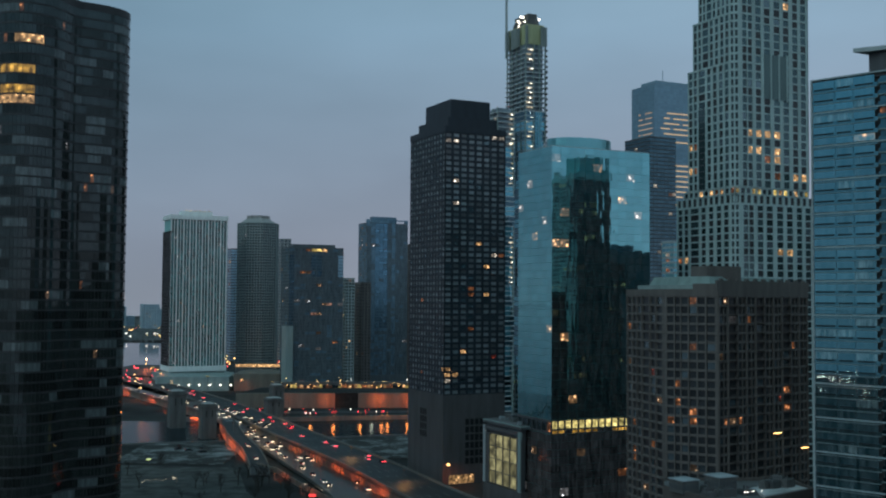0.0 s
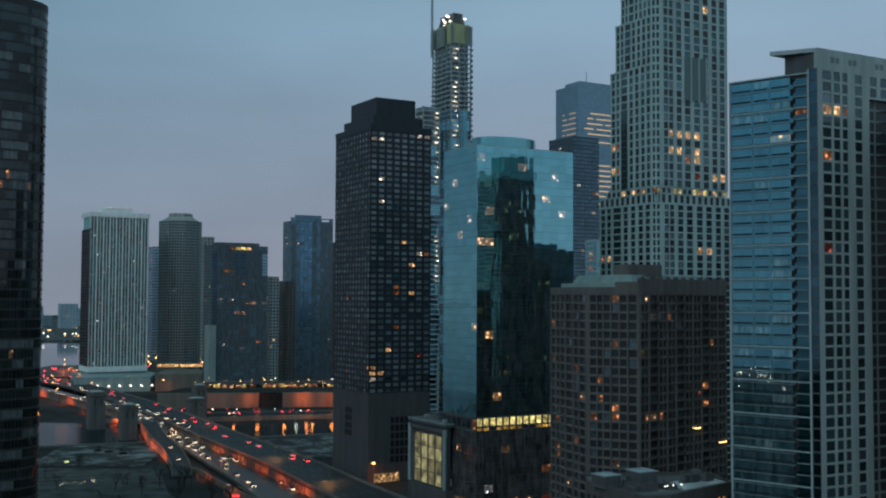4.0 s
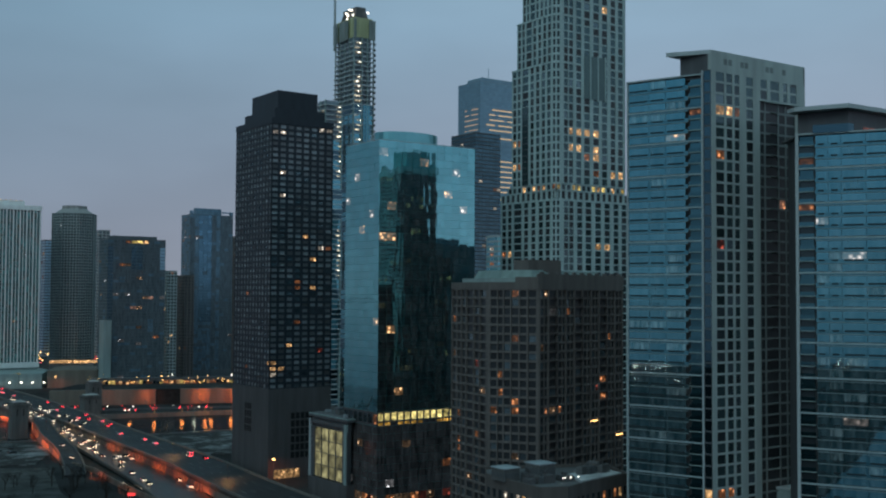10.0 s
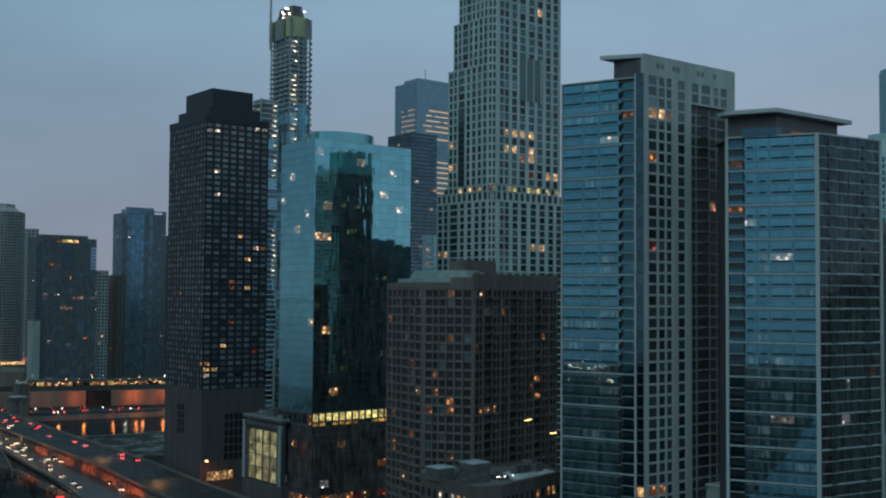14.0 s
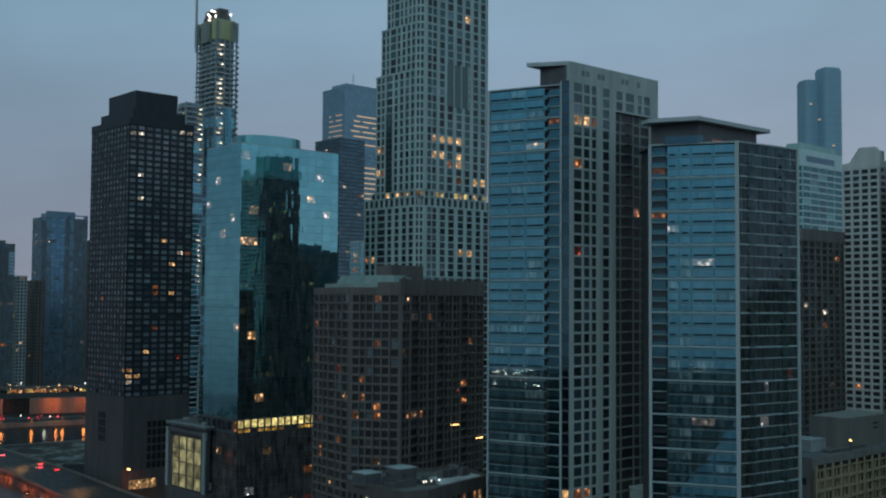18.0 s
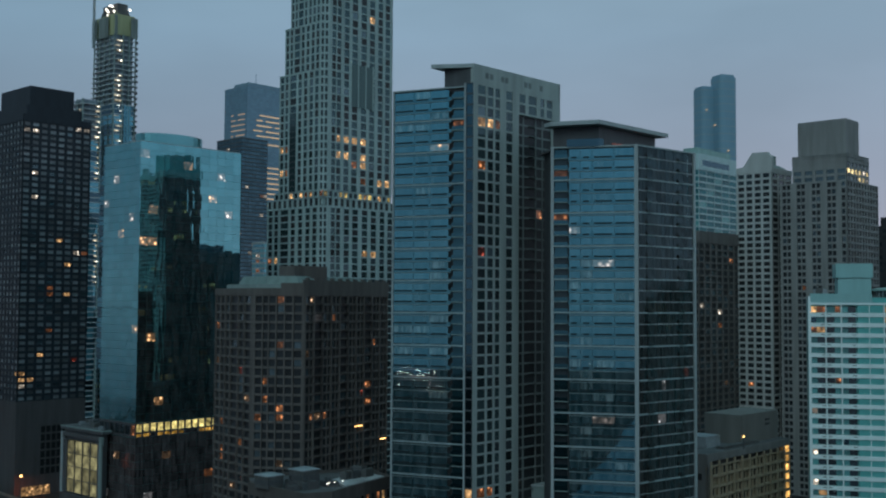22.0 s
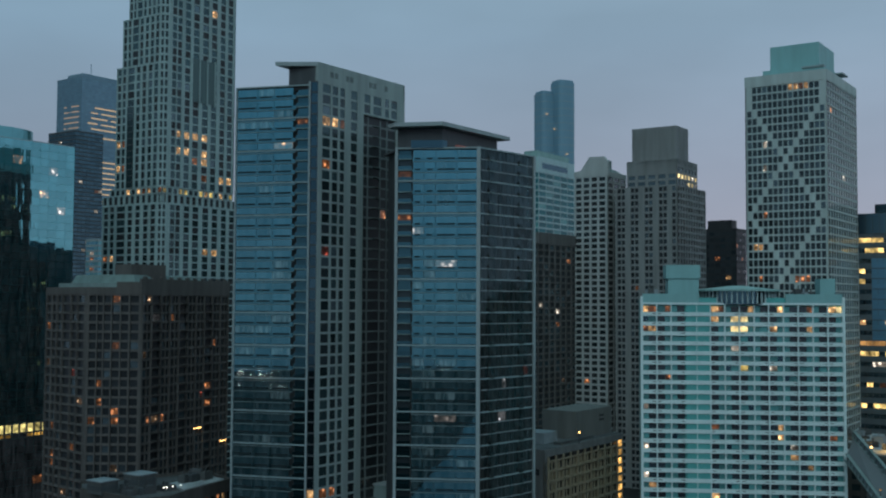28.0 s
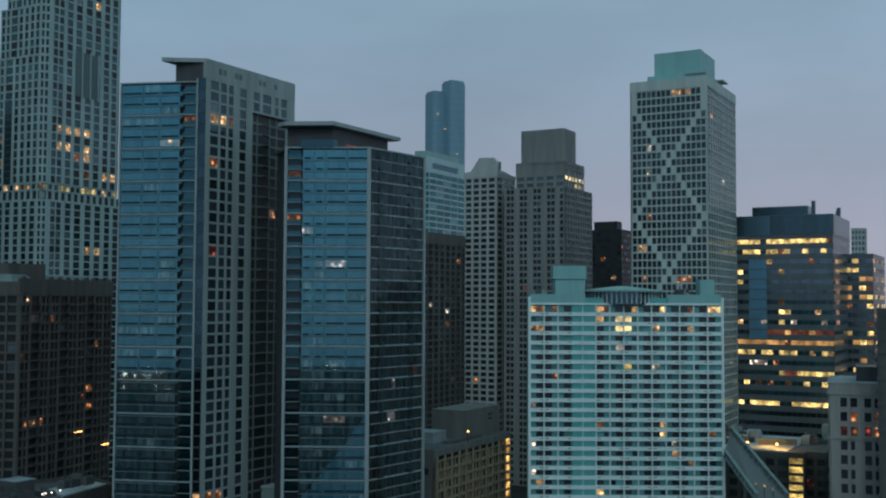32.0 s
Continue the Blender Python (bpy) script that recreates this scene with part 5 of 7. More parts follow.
plain_tower("apartment_tower", "brown concrete apartment tower behind the glass blocks", (279.2, 400.0), 17.4, 38.2, 117.0, 38, 7, 4, wall_mat("dull_taupe_concrete", (0.155, 0.143, 0.138), 0.85, 0.25), ((WIN_DEEP, 3), (WIN_GREY, 1)), 0.26, 0.3, 0.5, 0.01, 33, 160, top=5.0).finish()
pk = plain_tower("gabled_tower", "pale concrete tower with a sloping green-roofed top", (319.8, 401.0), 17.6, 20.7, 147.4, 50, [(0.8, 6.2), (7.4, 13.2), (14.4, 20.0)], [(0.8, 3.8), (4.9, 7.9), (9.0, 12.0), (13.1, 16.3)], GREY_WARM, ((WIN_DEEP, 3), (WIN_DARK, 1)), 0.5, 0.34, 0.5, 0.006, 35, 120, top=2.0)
pp = rect((319.8, 401.0), 17.6, 20.7)
gm_, gl_ = pk.basis(pp[3], pp[0])
gg_ = Geo()
prof = ((0, 147.4), (gl_, 147.4), (gl_, 151.6), (gl_ - 2.2, 154.6), (8.0, 154.8), (3.4, 148.4), (0, 148.0))
gg_.v = [tuple(gm_ @ Vector((x, y, z))) for y in (0.0, 2.2) for x, z in prof]
gg_.f = [tuple(range(7)), tuple(range(13, 6, -1))] + [(k, 7 + k, 7 + (k + 1) % 7, (k + 1) % 7) for k in range(7)]
gg_.s = [0] * 9
pk.add("gable", gg_, GREY_WARM, "pale gable wall with one sloping shoulder")
pk.block("green_roof", [pp[0] + U * 1.0 + V * 2.2, pp[1] + U * 1.0, pp[2] - U * 1.0, pp[3] - U * 7 + V * 2.2], 147.4, 149.4, SKIRT, "dark green hipped roof", top=[pp[0] + U * 2.5 + V * 2.2, pp[1] + U * 3 - V * 6, pp[2] - U * 8 - V * 6, pp[3] - U * 9 + V * 2.2])
pk.block("green_roof", [pp[0] + U * 2.5 + V * 2.2, pp[1] + U * 3 - V * 10, pp[2] - U * 8 - V * 10, pp[3] - U * 9 + V * 2.2], 149.4, 153.6, SKIRT)
pk.finish()

gt = Tower("stepped_tower", "grey concrete tower stepping up to a blank square top", (334.4, 369.0), seed=37, limit=120)
for c, u, v, z0, z1, n in (((334.4, 369.0), 31.0, 35.3, 0, 138.9, 46), ((335.7, 370.5), 25.0, 24.7, 138.9, 150.9, 4), ((338.3, 373.9), 22.0, 14.4, 150.9, 166.8, 5)):
    q = rect(c, u, v)
    gt.block("core", inset(q, 0.6), z0, z1 - 0.1, GREY)
    if n > 5:
        gt.facade(q[3], q[0], z0, z1, n, [(1.2, 3.0), (3.4, 5.0), (8.0, 9.7), (10.1, 11.8), (15.0, 16.7), (17.1, 18.8), (22.0, 23.7), (24.1, 25.8), (28.4, 30.0)], GREY, span=0.34, deep=0.5, glass=((WIN_DEEP, 5), (WIN_DARK, 2), (WIN_GREY, 1)), lit=0.008)
        gt.facade(q[0], q[1], z0, z1, n, 11, GREY, 0.24, 0.3, 0.6, ((WIN_DEEP, 5), (WIN_DARK, 4), (WIN_GREY, 1)), 0.012)
    else:
        blank = n == 5
        gt.facade(q[3], q[0], z0, z1, n, 5, GREY, 0.3, 0.4, 0.5, ((GREY, 1),) if blank else ((WIN_GREY, 1),), 0, fixed=None, frame=not blank, skip=(lambda r, c: r < 2) if not blank else (lambda r, c: True))
        gt.facade(q[0], q[1], z0, z1, n, 6, GREY, 0.3, 0.35, 0.5, ((WIN_GREY, 1),), 0, frame=not blank, skip=(lambda r, c: True) if blank else None,
                  fixed={(2, 1): LIT_BRIGHT, (2, 2): LIT_BRIGHT, (2, 3): LIT_BRIGHT, (2, 4): LIT_WHITE, (3, 3): LIT_BRIGHT, (3, 4): LIT_BRIGHT, (3, 5): LIT_WHITE, (2, 0): LIT_BRIGHT, (2, 5): LIT_BRIGHT})
        gt.block("tier_wall", q, z1 - (15.9 if blank else 1.5), z1 + 0.2, GREY)
        for j in range(13 if blank else 3):
            gt.block("course", inset(q, -0.12), z1 - 1.2 * (j + 1), z1 - 1.2 * (j + 1) + 0.5, GREY)
gt.finish()

plain_tower("office_block", "black office tower with a few lit floors", (437.8, 436.2), 22, 16, 127.0, 36, 6, 7, DARK_FRAME, ((WIN_DEEP, 3), (WIN_DARK, 1)), 0.1, 0.4, 0.2, 0.03, 39, 60, cap=(4, 5)).finish()

PARAPET_BLUE = glass_mat("blue_parapet_glass", (0.16, 0.27, 0.33), 0.3, 1.0, wave=0.02, vary=0.1)
PARAPET_SLATE = glass_mat("slate_parapet_glass", (0.085, 0.15, 0.175), 0.25, 1.0, wave=0.02, vary=0.1)
# blue tint paints a sky reflection down one strip of the office
OFFICE_REFLECTION = glass_mat("sky_reflection_office_glass", (0.20, 0.40, 0.55), 0.45, 1.0, wave=0.02, vary=0.06)
OFFICE_GLASS = glass_mat("slate_office_glass", (0.15, 0.215, 0.255), 0.15, 1.0, wave=0.02, vary=0.15)
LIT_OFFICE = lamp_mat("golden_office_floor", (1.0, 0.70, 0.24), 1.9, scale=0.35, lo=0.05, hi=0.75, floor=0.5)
SLATE_WALL = wall_mat("slate_spandrel", (0.115, 0.138, 0.15), 0.3, 0.2, spec=0.5)
LIT_ROSE = lamp_mat("rose_lit_room", (1.0, 0.55, 0.40), 0.5, scale=0.3, lo=0.1, hi=0.8, floor=0.6)
FLOORS = {**{(0, k): LIT_OFFICE for k in range(16)}, **{(1, k): LIT_OFFICE for k in range(15)}, **{(r, c): OFFICE_REFLECTION for r in range(2, 10) for c in range(2, 5)},
          **{(9, k): LIT_BAND_RED if k % 4 else LIT_BAND for k in range(5, 16)}, **{(10, k): LIT_BAND for k in range(16)}, **{(11, k): LIT_OFFICE for k in range(10)},
          **{(13, k): LIT_BAND_RED if k in (8, 9) else LIT_OFFICE for k in range(7, 16)}, **{(14, k): LIT_DIM for k in (3, 5, 8)}, **{(14, k): LIT_OFFICE for k in (0, 1, 11, 12, 13, 14, 15)},
          **{(r, k): LIT_OFFICE for r in (16,) for k in (0, 1, 2, 3, 4, 5, 6, 9, 10, 11, 12, 13, 14, 15)}}
FLOORS.update({(3, 0): LIT_OFFICE, (4, 0): LIT_OFFICE, (3, 7): LIT_WARM, (2, 12): LIT_DIM, (7, 7): LIT_OFFICE, (7, 8): LIT_OFFICE, (7, 13): LIT_WARM, (8, 0): LIT_WARM, (8, 4): LIT_WHITE, (8, 7): LIT_OFFICE, (8, 9): LIT_WHITE, (8, 14): LIT_WHITE,
               (11, 14): LIT_OFFICE, (11, 15): LIT_WARM, (12, 2): LIT_WHITE, (12, 3): LIT_WHITE, (12, 4): LIT_WHITE, (12, 6): LIT_DIM})
orn = random.Random(12)
for key in list(FLOORS):
    if FLOORS[key] in (LIT_OFFICE, LIT_BAND, LIT_BAND_RED) and orn.random() < (0.3 if key[0] in (1, 9, 14) else 0.06):
        FLOORS[key] = OFFICE_GLASS if orn.random() < 0.7 else LIT_DIM
of = plain_tower("glass_office", "dark glass office tower with glowing yellow floors", (366.2, 249.9), 37.2, 44, 120.2, 28, 9, [(0.3 + 2.3 * k, 2.5 + 2.3 * k) for k in range(16)], SLATE_WALL, ((OFFICE_GLASS, 1),), 0.04, 0.56, 0.2, 0.012, 41, 170, top=8.3,
                 fu=FLOORS, fv={(k, c): LIT_ROSE for k in (2, 3, 4, 5, 6, 7, 8) for c in (1, 2)})
ow = rect((366.2, 249.9), 37.2, 44)
mo, lo_ = of.basis(ow[3], ow[0])
for k in range(14):
    x = 0.3 + k * (lo_ - 0.5) / 14
    of.add("parapet_pane", Geo().box(x, x + (lo_ - 0.5) / 14 - 0.15, -0.22, 0.0, 112.4, 120.0, mo), PARAPET_BLUE if k < 5 else PARAPET_SLATE)
mo2, lo2 = of.basis(ow[0], ow[1])
for k in range(12):
    of.add("parapet_pane", Geo().box(0.3 + k * 3.6, 3.75 + k * 3.6, -0.22, 0.0, 112.4, 120.0, mo2), PARAPET_SLATE)
# painted reflection carried on over the spandrels
for r in range(2, 10):
    z = 111.9 - (r + 1) * 111.9 / 28
    of.add("blue_panel", Geo().box(4.9, 11.8, -0.06, 0.1, z - 0.9, z + 1.0, mo), OFFICE_REFLECTION)
of.block("roof_house", rect((369.1, 263.2), 22, 14), 120.2, 124.4, PARAPET_SLATE)
for x, y, h in ((372, 262, 126.5), (383, 258, 124.0), (388, 262, 123.0)):
    of.block("vent_stack", rect((x, y), 1.4, 1.4), 120.2, h, PARAPET_SLATE)
of.finish()
plain_tower("glass_office", "blue-grey office block with scattered lit floors", (403.6, 256.9), 14, 40, 106.0, 28, 12, 5, SLATE_WALL, ((OFFICE_GLASS, 1),), 0.12, 0.5, 0.2, 0.42, 43, 80, lits=((LIT_OFFICE, 3), (LIT_BAND, 3), (LIT_DIM, 2))).finish()

# pale render used here in place of haze over the tower
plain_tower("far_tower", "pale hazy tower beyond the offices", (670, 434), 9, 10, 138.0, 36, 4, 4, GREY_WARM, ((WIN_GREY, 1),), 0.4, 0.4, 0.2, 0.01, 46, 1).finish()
mt = Tower("masonry_block", "grey limestone block with paired windows and a cornice", (246.6, 169.7), "building", seed=45, limit=100)
ml = Vector((246.6, 169.7, 0))
md = yaw_vec(-146)
mb = Vector((-md.y, md.x, 0))
mq = [ml, ml + md * 40, ml + md * 40 + mb * 30, ml + mb * 30]
mt.block("core", inset(mq, 0.6), 0, 63, LIMESTONE)
mc = []
for k in range(6):
    mc += [(3.0 + 5.85 * k, 4.65 + 5.85 * k), (5.45 + 5.85 * k, 7.15 + 5.85 * k)]
mt.facade(mq[0], mq[1], 2.2, 61.4, 16, mc, LIMESTONE, span=0.36, deep=0.5, lit=0.01, lits=((LIT_DIM, 1),), fixed={(1, 1): LIT_DIM, (1, 3): LIT_DIM, (2, 1): LIT_DIM, (2, 2): LIT_RED, (2, 3): LIT_DIM, (2, 0): LIT_RED})
mt.facade(mq[3], mq[0], 2.2, 61.4, 16, 8, LIMESTONE, 0.5, 0.36, 0.5, lit=0.02)
mm_, _ = mt.basis(mq[0], mq[1])
for k in range(6):
    for x in (3.0, 5.45):
        for r in range(16):
            if r < 6:
                z = 61.4 - 3.7 * (r + 1) + 0.45
                mt.add("sill", Geo().box(x + 5.85 * k - 0.15, x + 5.85 * k + 1.85, -0.16, 0.1, z - 0.2, z, mm_), LIMESTONE)
    mt.add("pilaster", Geo().box(0.6 + 5.85 * k, 2.1 + 5.85 * k, -0.22, 0.05, 2.2, 49.8, mm_), LIMESTONE)
mt.block("base", inset(mq, -0.1), 0, 2.2, LIMESTONE)
for z in (49.9, 61.4):
    mt.block("cornice", inset(mq, -0.3), z, z + 0.5, LIMESTONE)
for k in range(6):
    mt.add("frieze_panel", Geo().box(2.6 + 5.85 * k, 7.6 + 5.85 * k, -0.08, 0.05, 62.2, 63.6, mm_), LIMESTONE)
mt.block("parapet", mq, 61.9, 64.2, LIMESTONE)
mt.block("coping", inset(mq, -0.15), 64.2, 64.5, LIMESTONE)
mt.block("roof", inset(mq, 0.8), 64.5, 64.6, FROSTED)
mt.block("roof_house", inset(mq, 7.0), 64.6, 68.4, DARK_MET)
mt.finish()


# plain unseen blocks added beside and behind the viewpoint to shade the tower feet
for k, (x, y, w, d, h) in enumerate(((262, 118, 40, 45, 84), (330, 90, 45, 50, 105), (300, 10, 40, 60, 95), (390, 20, 50, 60, 120), (360, -90, 50, 60, 90))):
    blk = Geo().prism(rect((x, y), w, d), 0, h)
    for r in range(int(h / 3.2)):
        blk.prism(inset(rect((x, y), w, d), -0.25), r * 3.2 + 2.2, r * 3.2 + 3.0)
    tagged(new("city_block", blk.mesh("city_block", [GREY_DK])), "unseen plain concrete block added to shade the towers", "", "", "structure")


# ---- across the river and far off ----
RIB_GLASS = glass_mat("dark_teal_window", (0.055, 0.155, 0.16), 0.2, 0, 1.6, vary=0.5)
RIB_WALL = wall_mat("dull_teal_spandrel", (0.10, 0.235, 0.235), 0.5, 0.15)


def ribbed():
    pts = rect((-263.5, 1042.2), 37.4, 56.0)
    t = Tower("ribbed_tower", "pale tower with white vertical ribs above the river mouth", pts[0], seed=51, limit=40)
    gl = ((RIB_GLASS, 6), (FAR_PANEL, 3), (WIN_TEAL, 1))
    t.block("core", inset(pts, 1.3), 0, 165.5, TEAL_PANEL)
    back = [p + U * 1.25 for p in pts[:2]]
    t.facade(back[0], back[1], 18, 162, 50, [(1.0 + 3.025 * k, 3.6 + 3.025 * k) for k in range(18)], RIB_WALL, span=0.24, deep=0.1, glass=gl, lit=0.04, lits=((LIT_POINT, 4), (LIT_POINT_WARM, 1)))
    t.facade(pts[3], pts[0], 18, 150, 46, 7, DARK_FRAME, 0.2, 0.3, 0.6, ((WIN_DARK, 1),), 0.02, ((LIT_POINT, 1),))
    m, ln = t.basis(pts[0], pts[1])
    for k in range(19):
        x = 3.55 + 3.025 * k if k % 2 == 0 else 0
        if x and x < ln - 1:
            t.add("rib", Geo().box(x - 0.25, x + 0.25, 0.1, 1.2, 18, 162, m), WHITE)
    for k in range(10):
        t.add("rib", Geo().box(max(0, 6.05 * k + 0.05), min(ln, 6.05 * k + 1.0), 0.0, 1.2, 18, 162, m), WHITE)
    t.block("crown", inset(pts, -0.2), 161.5, 165.8, WHITE)
    t.block("belt", inset(pts, -0.3), 14, 19, WHITE)
    t.block("base_columns", inset(pts, 1.0), 0, 14, GREY_LT)
    t.block("podium_deck", rect((-266, 1030), 50, 70), 0, 12, GREY_LT)
    t.block("roof_house", rect((-255, 1050), 14, 30), 165.8, 170, WHITE)
    for k in range(6):
        t.add("roof_lamp", Geo().box(12 + 4 * k, 13.3 + 4 * k, 8 + 2 * k, 9 + 2 * k, 170, 170.8), LIT_WORK)
    return t.finish()


ribbed()
# walls, glass and room tones lightened here to stand in for haze
ROUND_WALL = wall_mat("grey_green_concrete", (0.23, 0.265, 0.265), 0.85, 0.2)
FAR_FRAME = wall_mat("dark_slate_mullions", (0.085, 0.10, 0.11), 0.6, 0.2)
FAR_NAVY = glass_mat("navy_far_glass", (0.06, 0.135, 0.18), 0.12, 1.0, wave=0.05, wscale=0.06, vary=0.3, tall=0.3, room=(0.19, 0.29, 0.37), share=0.48, folds=0.3)
FAR_DUSK = glass_mat("dusky_far_glass", (0.04, 0.07, 0.09), 0.12, 1.0, wave=0.05, wscale=0.06, vary=0.2, tall=0.3, room=(0.17, 0.21, 0.235), share=0.5, folds=0.3)
FAR_GLASS = glass_mat("slate_blue_far_glass", (0.07, 0.19, 0.28), 0.1, 1.0, wave=0.05, wscale=0.06, vary=0.25, tall=0.3, room=(0.2, 0.28, 0.33), share=0.25, folds=0.3)
hx = Tower("round_tower", "dark tower with chamfered corners and a domed cap", (-193.8, 1112), seed=53, limit=80)
hp = [Vector((-193.8, 1128, 0)) + Vector((22 * math.cos(a), 22 * math.sin(a), 0)) for a in [math.tau * (k + 0.5) / 8 for k in range(8)]]
hx.block("core", inset(hp, 0.5), 0, 163, GREY)
for k in range(8):
    hx.facade(hp[k], hp[(k + 1) % 8], 14, 163, 52, 6, ROUND_WALL, 0.3, 0.34, 0.5, ((FAR_PANEL, 4), (WIN_DEEP, 1)), 0.010, ((LIT_POINT, 1),))
hx.block("dome", inset(hp, 2), 163, 168, GREY, top=inset(hp, 9))
hx.block("dome", inset(hp, 9), 168, 171, GREY)
hx.finish()
g1 = plain_tower("glass_tower", "dark glass tower with lit entrance level", (-141.3, 990.0), 23.9, 53.0, 132.6, 42, 10, 5, FAR_FRAME, ((FAR_DUSK, 9), (FAR_NAVY, 1)), 0.06, 0.2, 0.2, 0.025, 55, 100, z0=8, cap=(6, 3), lits=((LIT_POINT, 4), (LIT_POINT_WARM, 1)), fv={**{(r, 0): FAR_GLASS for r in range(2, 27)}, **{(r, c): FAR_GLASS for r in range(2, 9) for c in (4, 5, 9)}, **{(r, c): m_ for r, c, m_ in ((7, 2, LIT_DIM), (7, 3, LIT_POINT_WARM), (16, 3, LIT_POINT), (16, 1, LIT_POINT), (17, 6, LIT_POINT_WARM), (17, 7, LIT_ROSE), (20, 5, LIT_POINT_WARM), (20, 4, LIT_ROSE), (29, 8, LIT_DIM), (31, 5, LIT_POINT))}, **{(r, 9): MIRROR_PALE for r in range(2, 9)}, (0, 3): LIT_DIM, (0, 4): LIT_YELLOW, (0, 5): LIT_YELLOW, (0, 6): LIT_WARM})
g1.block("stair_tower", rect((-143, 986), 12, 7), 0, 60, GREY_LT)
g1.finish()
plain_tower("slim_tower", "slender pale apartment tower", (-94.2, 1045.8), 8, 9.2, 105.5, 34, 3, 3, PALE, ((WIN_DARK, 1),), 0.4, 0.4, 0.3, 0.02, 57, 40).finish()
plain_tower("slim_tower", "slender brown apartment tower", (-79.7, 1057.0), 21, 10, 101.5, 33, 3, 5, BROWN, ((WIN_DARK, 1),), 0.6, 0.5, 0.3, 0.01, 59, 40).finish()
b1 = plain_tower("glass_tower", "navy glass tower with a stepped crown", (-77.7, 1097.3), 23.5, 45.4, 163.0, 52, 10, 6, FAR_FRAME, ((FAR_NAVY, 4), (FAR_DUSK, 1)), 0.05, 0.16, 0.2, 0.03, 61, 100, z0=8, cap=(9, 7), capmat=FAR_NAVY, lits=((LIT_POINT, 3), (LIT_POINT_WARM, 2)), fv={(r, c): m_ for r in range(52) for c, m_ in ((0, FAR_DUSK), (2, FAR_GLASS), (3, FAR_GLASS), (4, FAR_GLASS), (5, FAR_DUSK), (7, FAR_DUSK), (8, FAR_DUSK), (9, FAR_DUSK)) if (r + 5 * c) % 17 and (r < 36 or c < 2 or c > 4)}, top=0.4)
bp_ = rect((-77.7, 1097.3), 23.5, 45.4)
for x0, x1 in ((0.0, 3.0), (42.4, 45.4)):
    b1.box_on("crown_post", bp_[0], bp_[1], (x0, x1, 0.0, 3.0, 163.0, 166.6), FAR_NAVY)
b1.box_on("crown_beam", bp_[0], bp_[1], (33.0, 42.3, 0.3, 1.0, 165.2, 166.4), FAR_NAVY)
b1.finish()
plain_tower("slim_tower", "dull brown tower beyond the navy glass one", (-35.0, 1180.0), 10, 22, 146.0, 46, 5, 3, BROWN, ((WIN_DEEP, 1),), 0.4, 0.4, 0.3, 0.02, 62, 20, lits=((LIT_POINT, 1),)).finish()
plain_tower("far_tower", "hazy blue slab tower far off", (-288.8, 1471.9), 30, 24, 152.9, 40, 5, 5, DARK_MET, ((MIRROR_PALE, 1),), 0.1, 0.3, 0.2, 0.01, 63, 1).finish()
plain_tower("far_tower", "hazy grey slab tower far off", (-208.7, 1384.4), 20, 14, 162.0, 40, 3, 4, GREY, ((WIN_GREY, 1),), 0.3, 0.3, 0.2, 0.01, 65, 1).finish()
# distance haze is put into these pale blue frame and glass colours
HAZE_STEEL = wall_mat("haze_tinted_mullions", (0.20, 0.295, 0.36), 0.6, 0.1)
HAZE_GLASS = glass_mat("haze_tinted_office_glass", (0.20, 0.33, 0.41), 0.4, 1.0, wave=0.02, vary=0.12)
arn = random.Random(17)
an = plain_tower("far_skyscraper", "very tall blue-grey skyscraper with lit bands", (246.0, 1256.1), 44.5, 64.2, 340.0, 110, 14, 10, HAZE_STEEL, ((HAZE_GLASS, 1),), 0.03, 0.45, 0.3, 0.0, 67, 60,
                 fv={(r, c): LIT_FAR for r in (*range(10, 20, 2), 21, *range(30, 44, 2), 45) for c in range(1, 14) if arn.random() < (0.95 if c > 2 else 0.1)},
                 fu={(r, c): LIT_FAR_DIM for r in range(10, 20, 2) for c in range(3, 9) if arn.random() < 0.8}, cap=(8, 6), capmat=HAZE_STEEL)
an.block("mast", [Vector((262.4, 1290, 0)), Vector((263.2, 1290, 0)), Vector((262.8, 1290.8, 0))], 346, 362, HAZE_STEEL)
an.finish()
plain_tower("far_tower", "dark slab tower in front of the tallest skyscraper", (188.1, 982.1), 38.6, 29.5, 236.0, 66, 7, 8, DARK_MET, ((MIRROR_NAVY, 1),), 0.12, 0.3, 0.2, 0.04, 69, 60, lits=((LIT_WHITE, 3), (LIT_DIM, 1))).finish()
plain_tower("far_tower", "low blue glass block with pale floor bands between towers", (170.6, 799.6), 14, 40, 130.0, 34, 8, 3, STEEL, ((TEAL_SATIN, 2), (MIRROR_BLUE, 1)), 0.04, 0.4, 0.2, 0.02, 70, 40).finish()

tr = Tower("far_skyscraper", "pale blue glass skyscraper in two rounded steps", (785, 1090), seed=71, limit=60)
# blue glass paled in its base colour to stand in for haze
HAZE_BLUE = wall_mat("haze_tinted_blue_glass_skin", (0.20, 0.345, 0.435), 0.4, 0.10, 0.05)
for cx, cy, rx, h in ((771.5, 1094, 11.0, 345), (789.0, 1081, 12.2, 358)):
    ring = [Vector((cx + rx * math.copysign(abs(math.cos(a)) ** 0.45, math.cos(a)), cy + rx * math.copysign(abs(math.sin(a)) ** 0.45, math.sin(a)), 0)) for a in [k * math.tau / 28 for k in range(28)]]
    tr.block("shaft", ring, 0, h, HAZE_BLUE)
    for z in range(190, int(h), 9):
        tr.block("floor_line", inset(ring, -0.12), z, z + 0.5, STEEL)
    tr.block("crown", inset(ring, 1.5), h, h + 3, HAZE_BLUE)
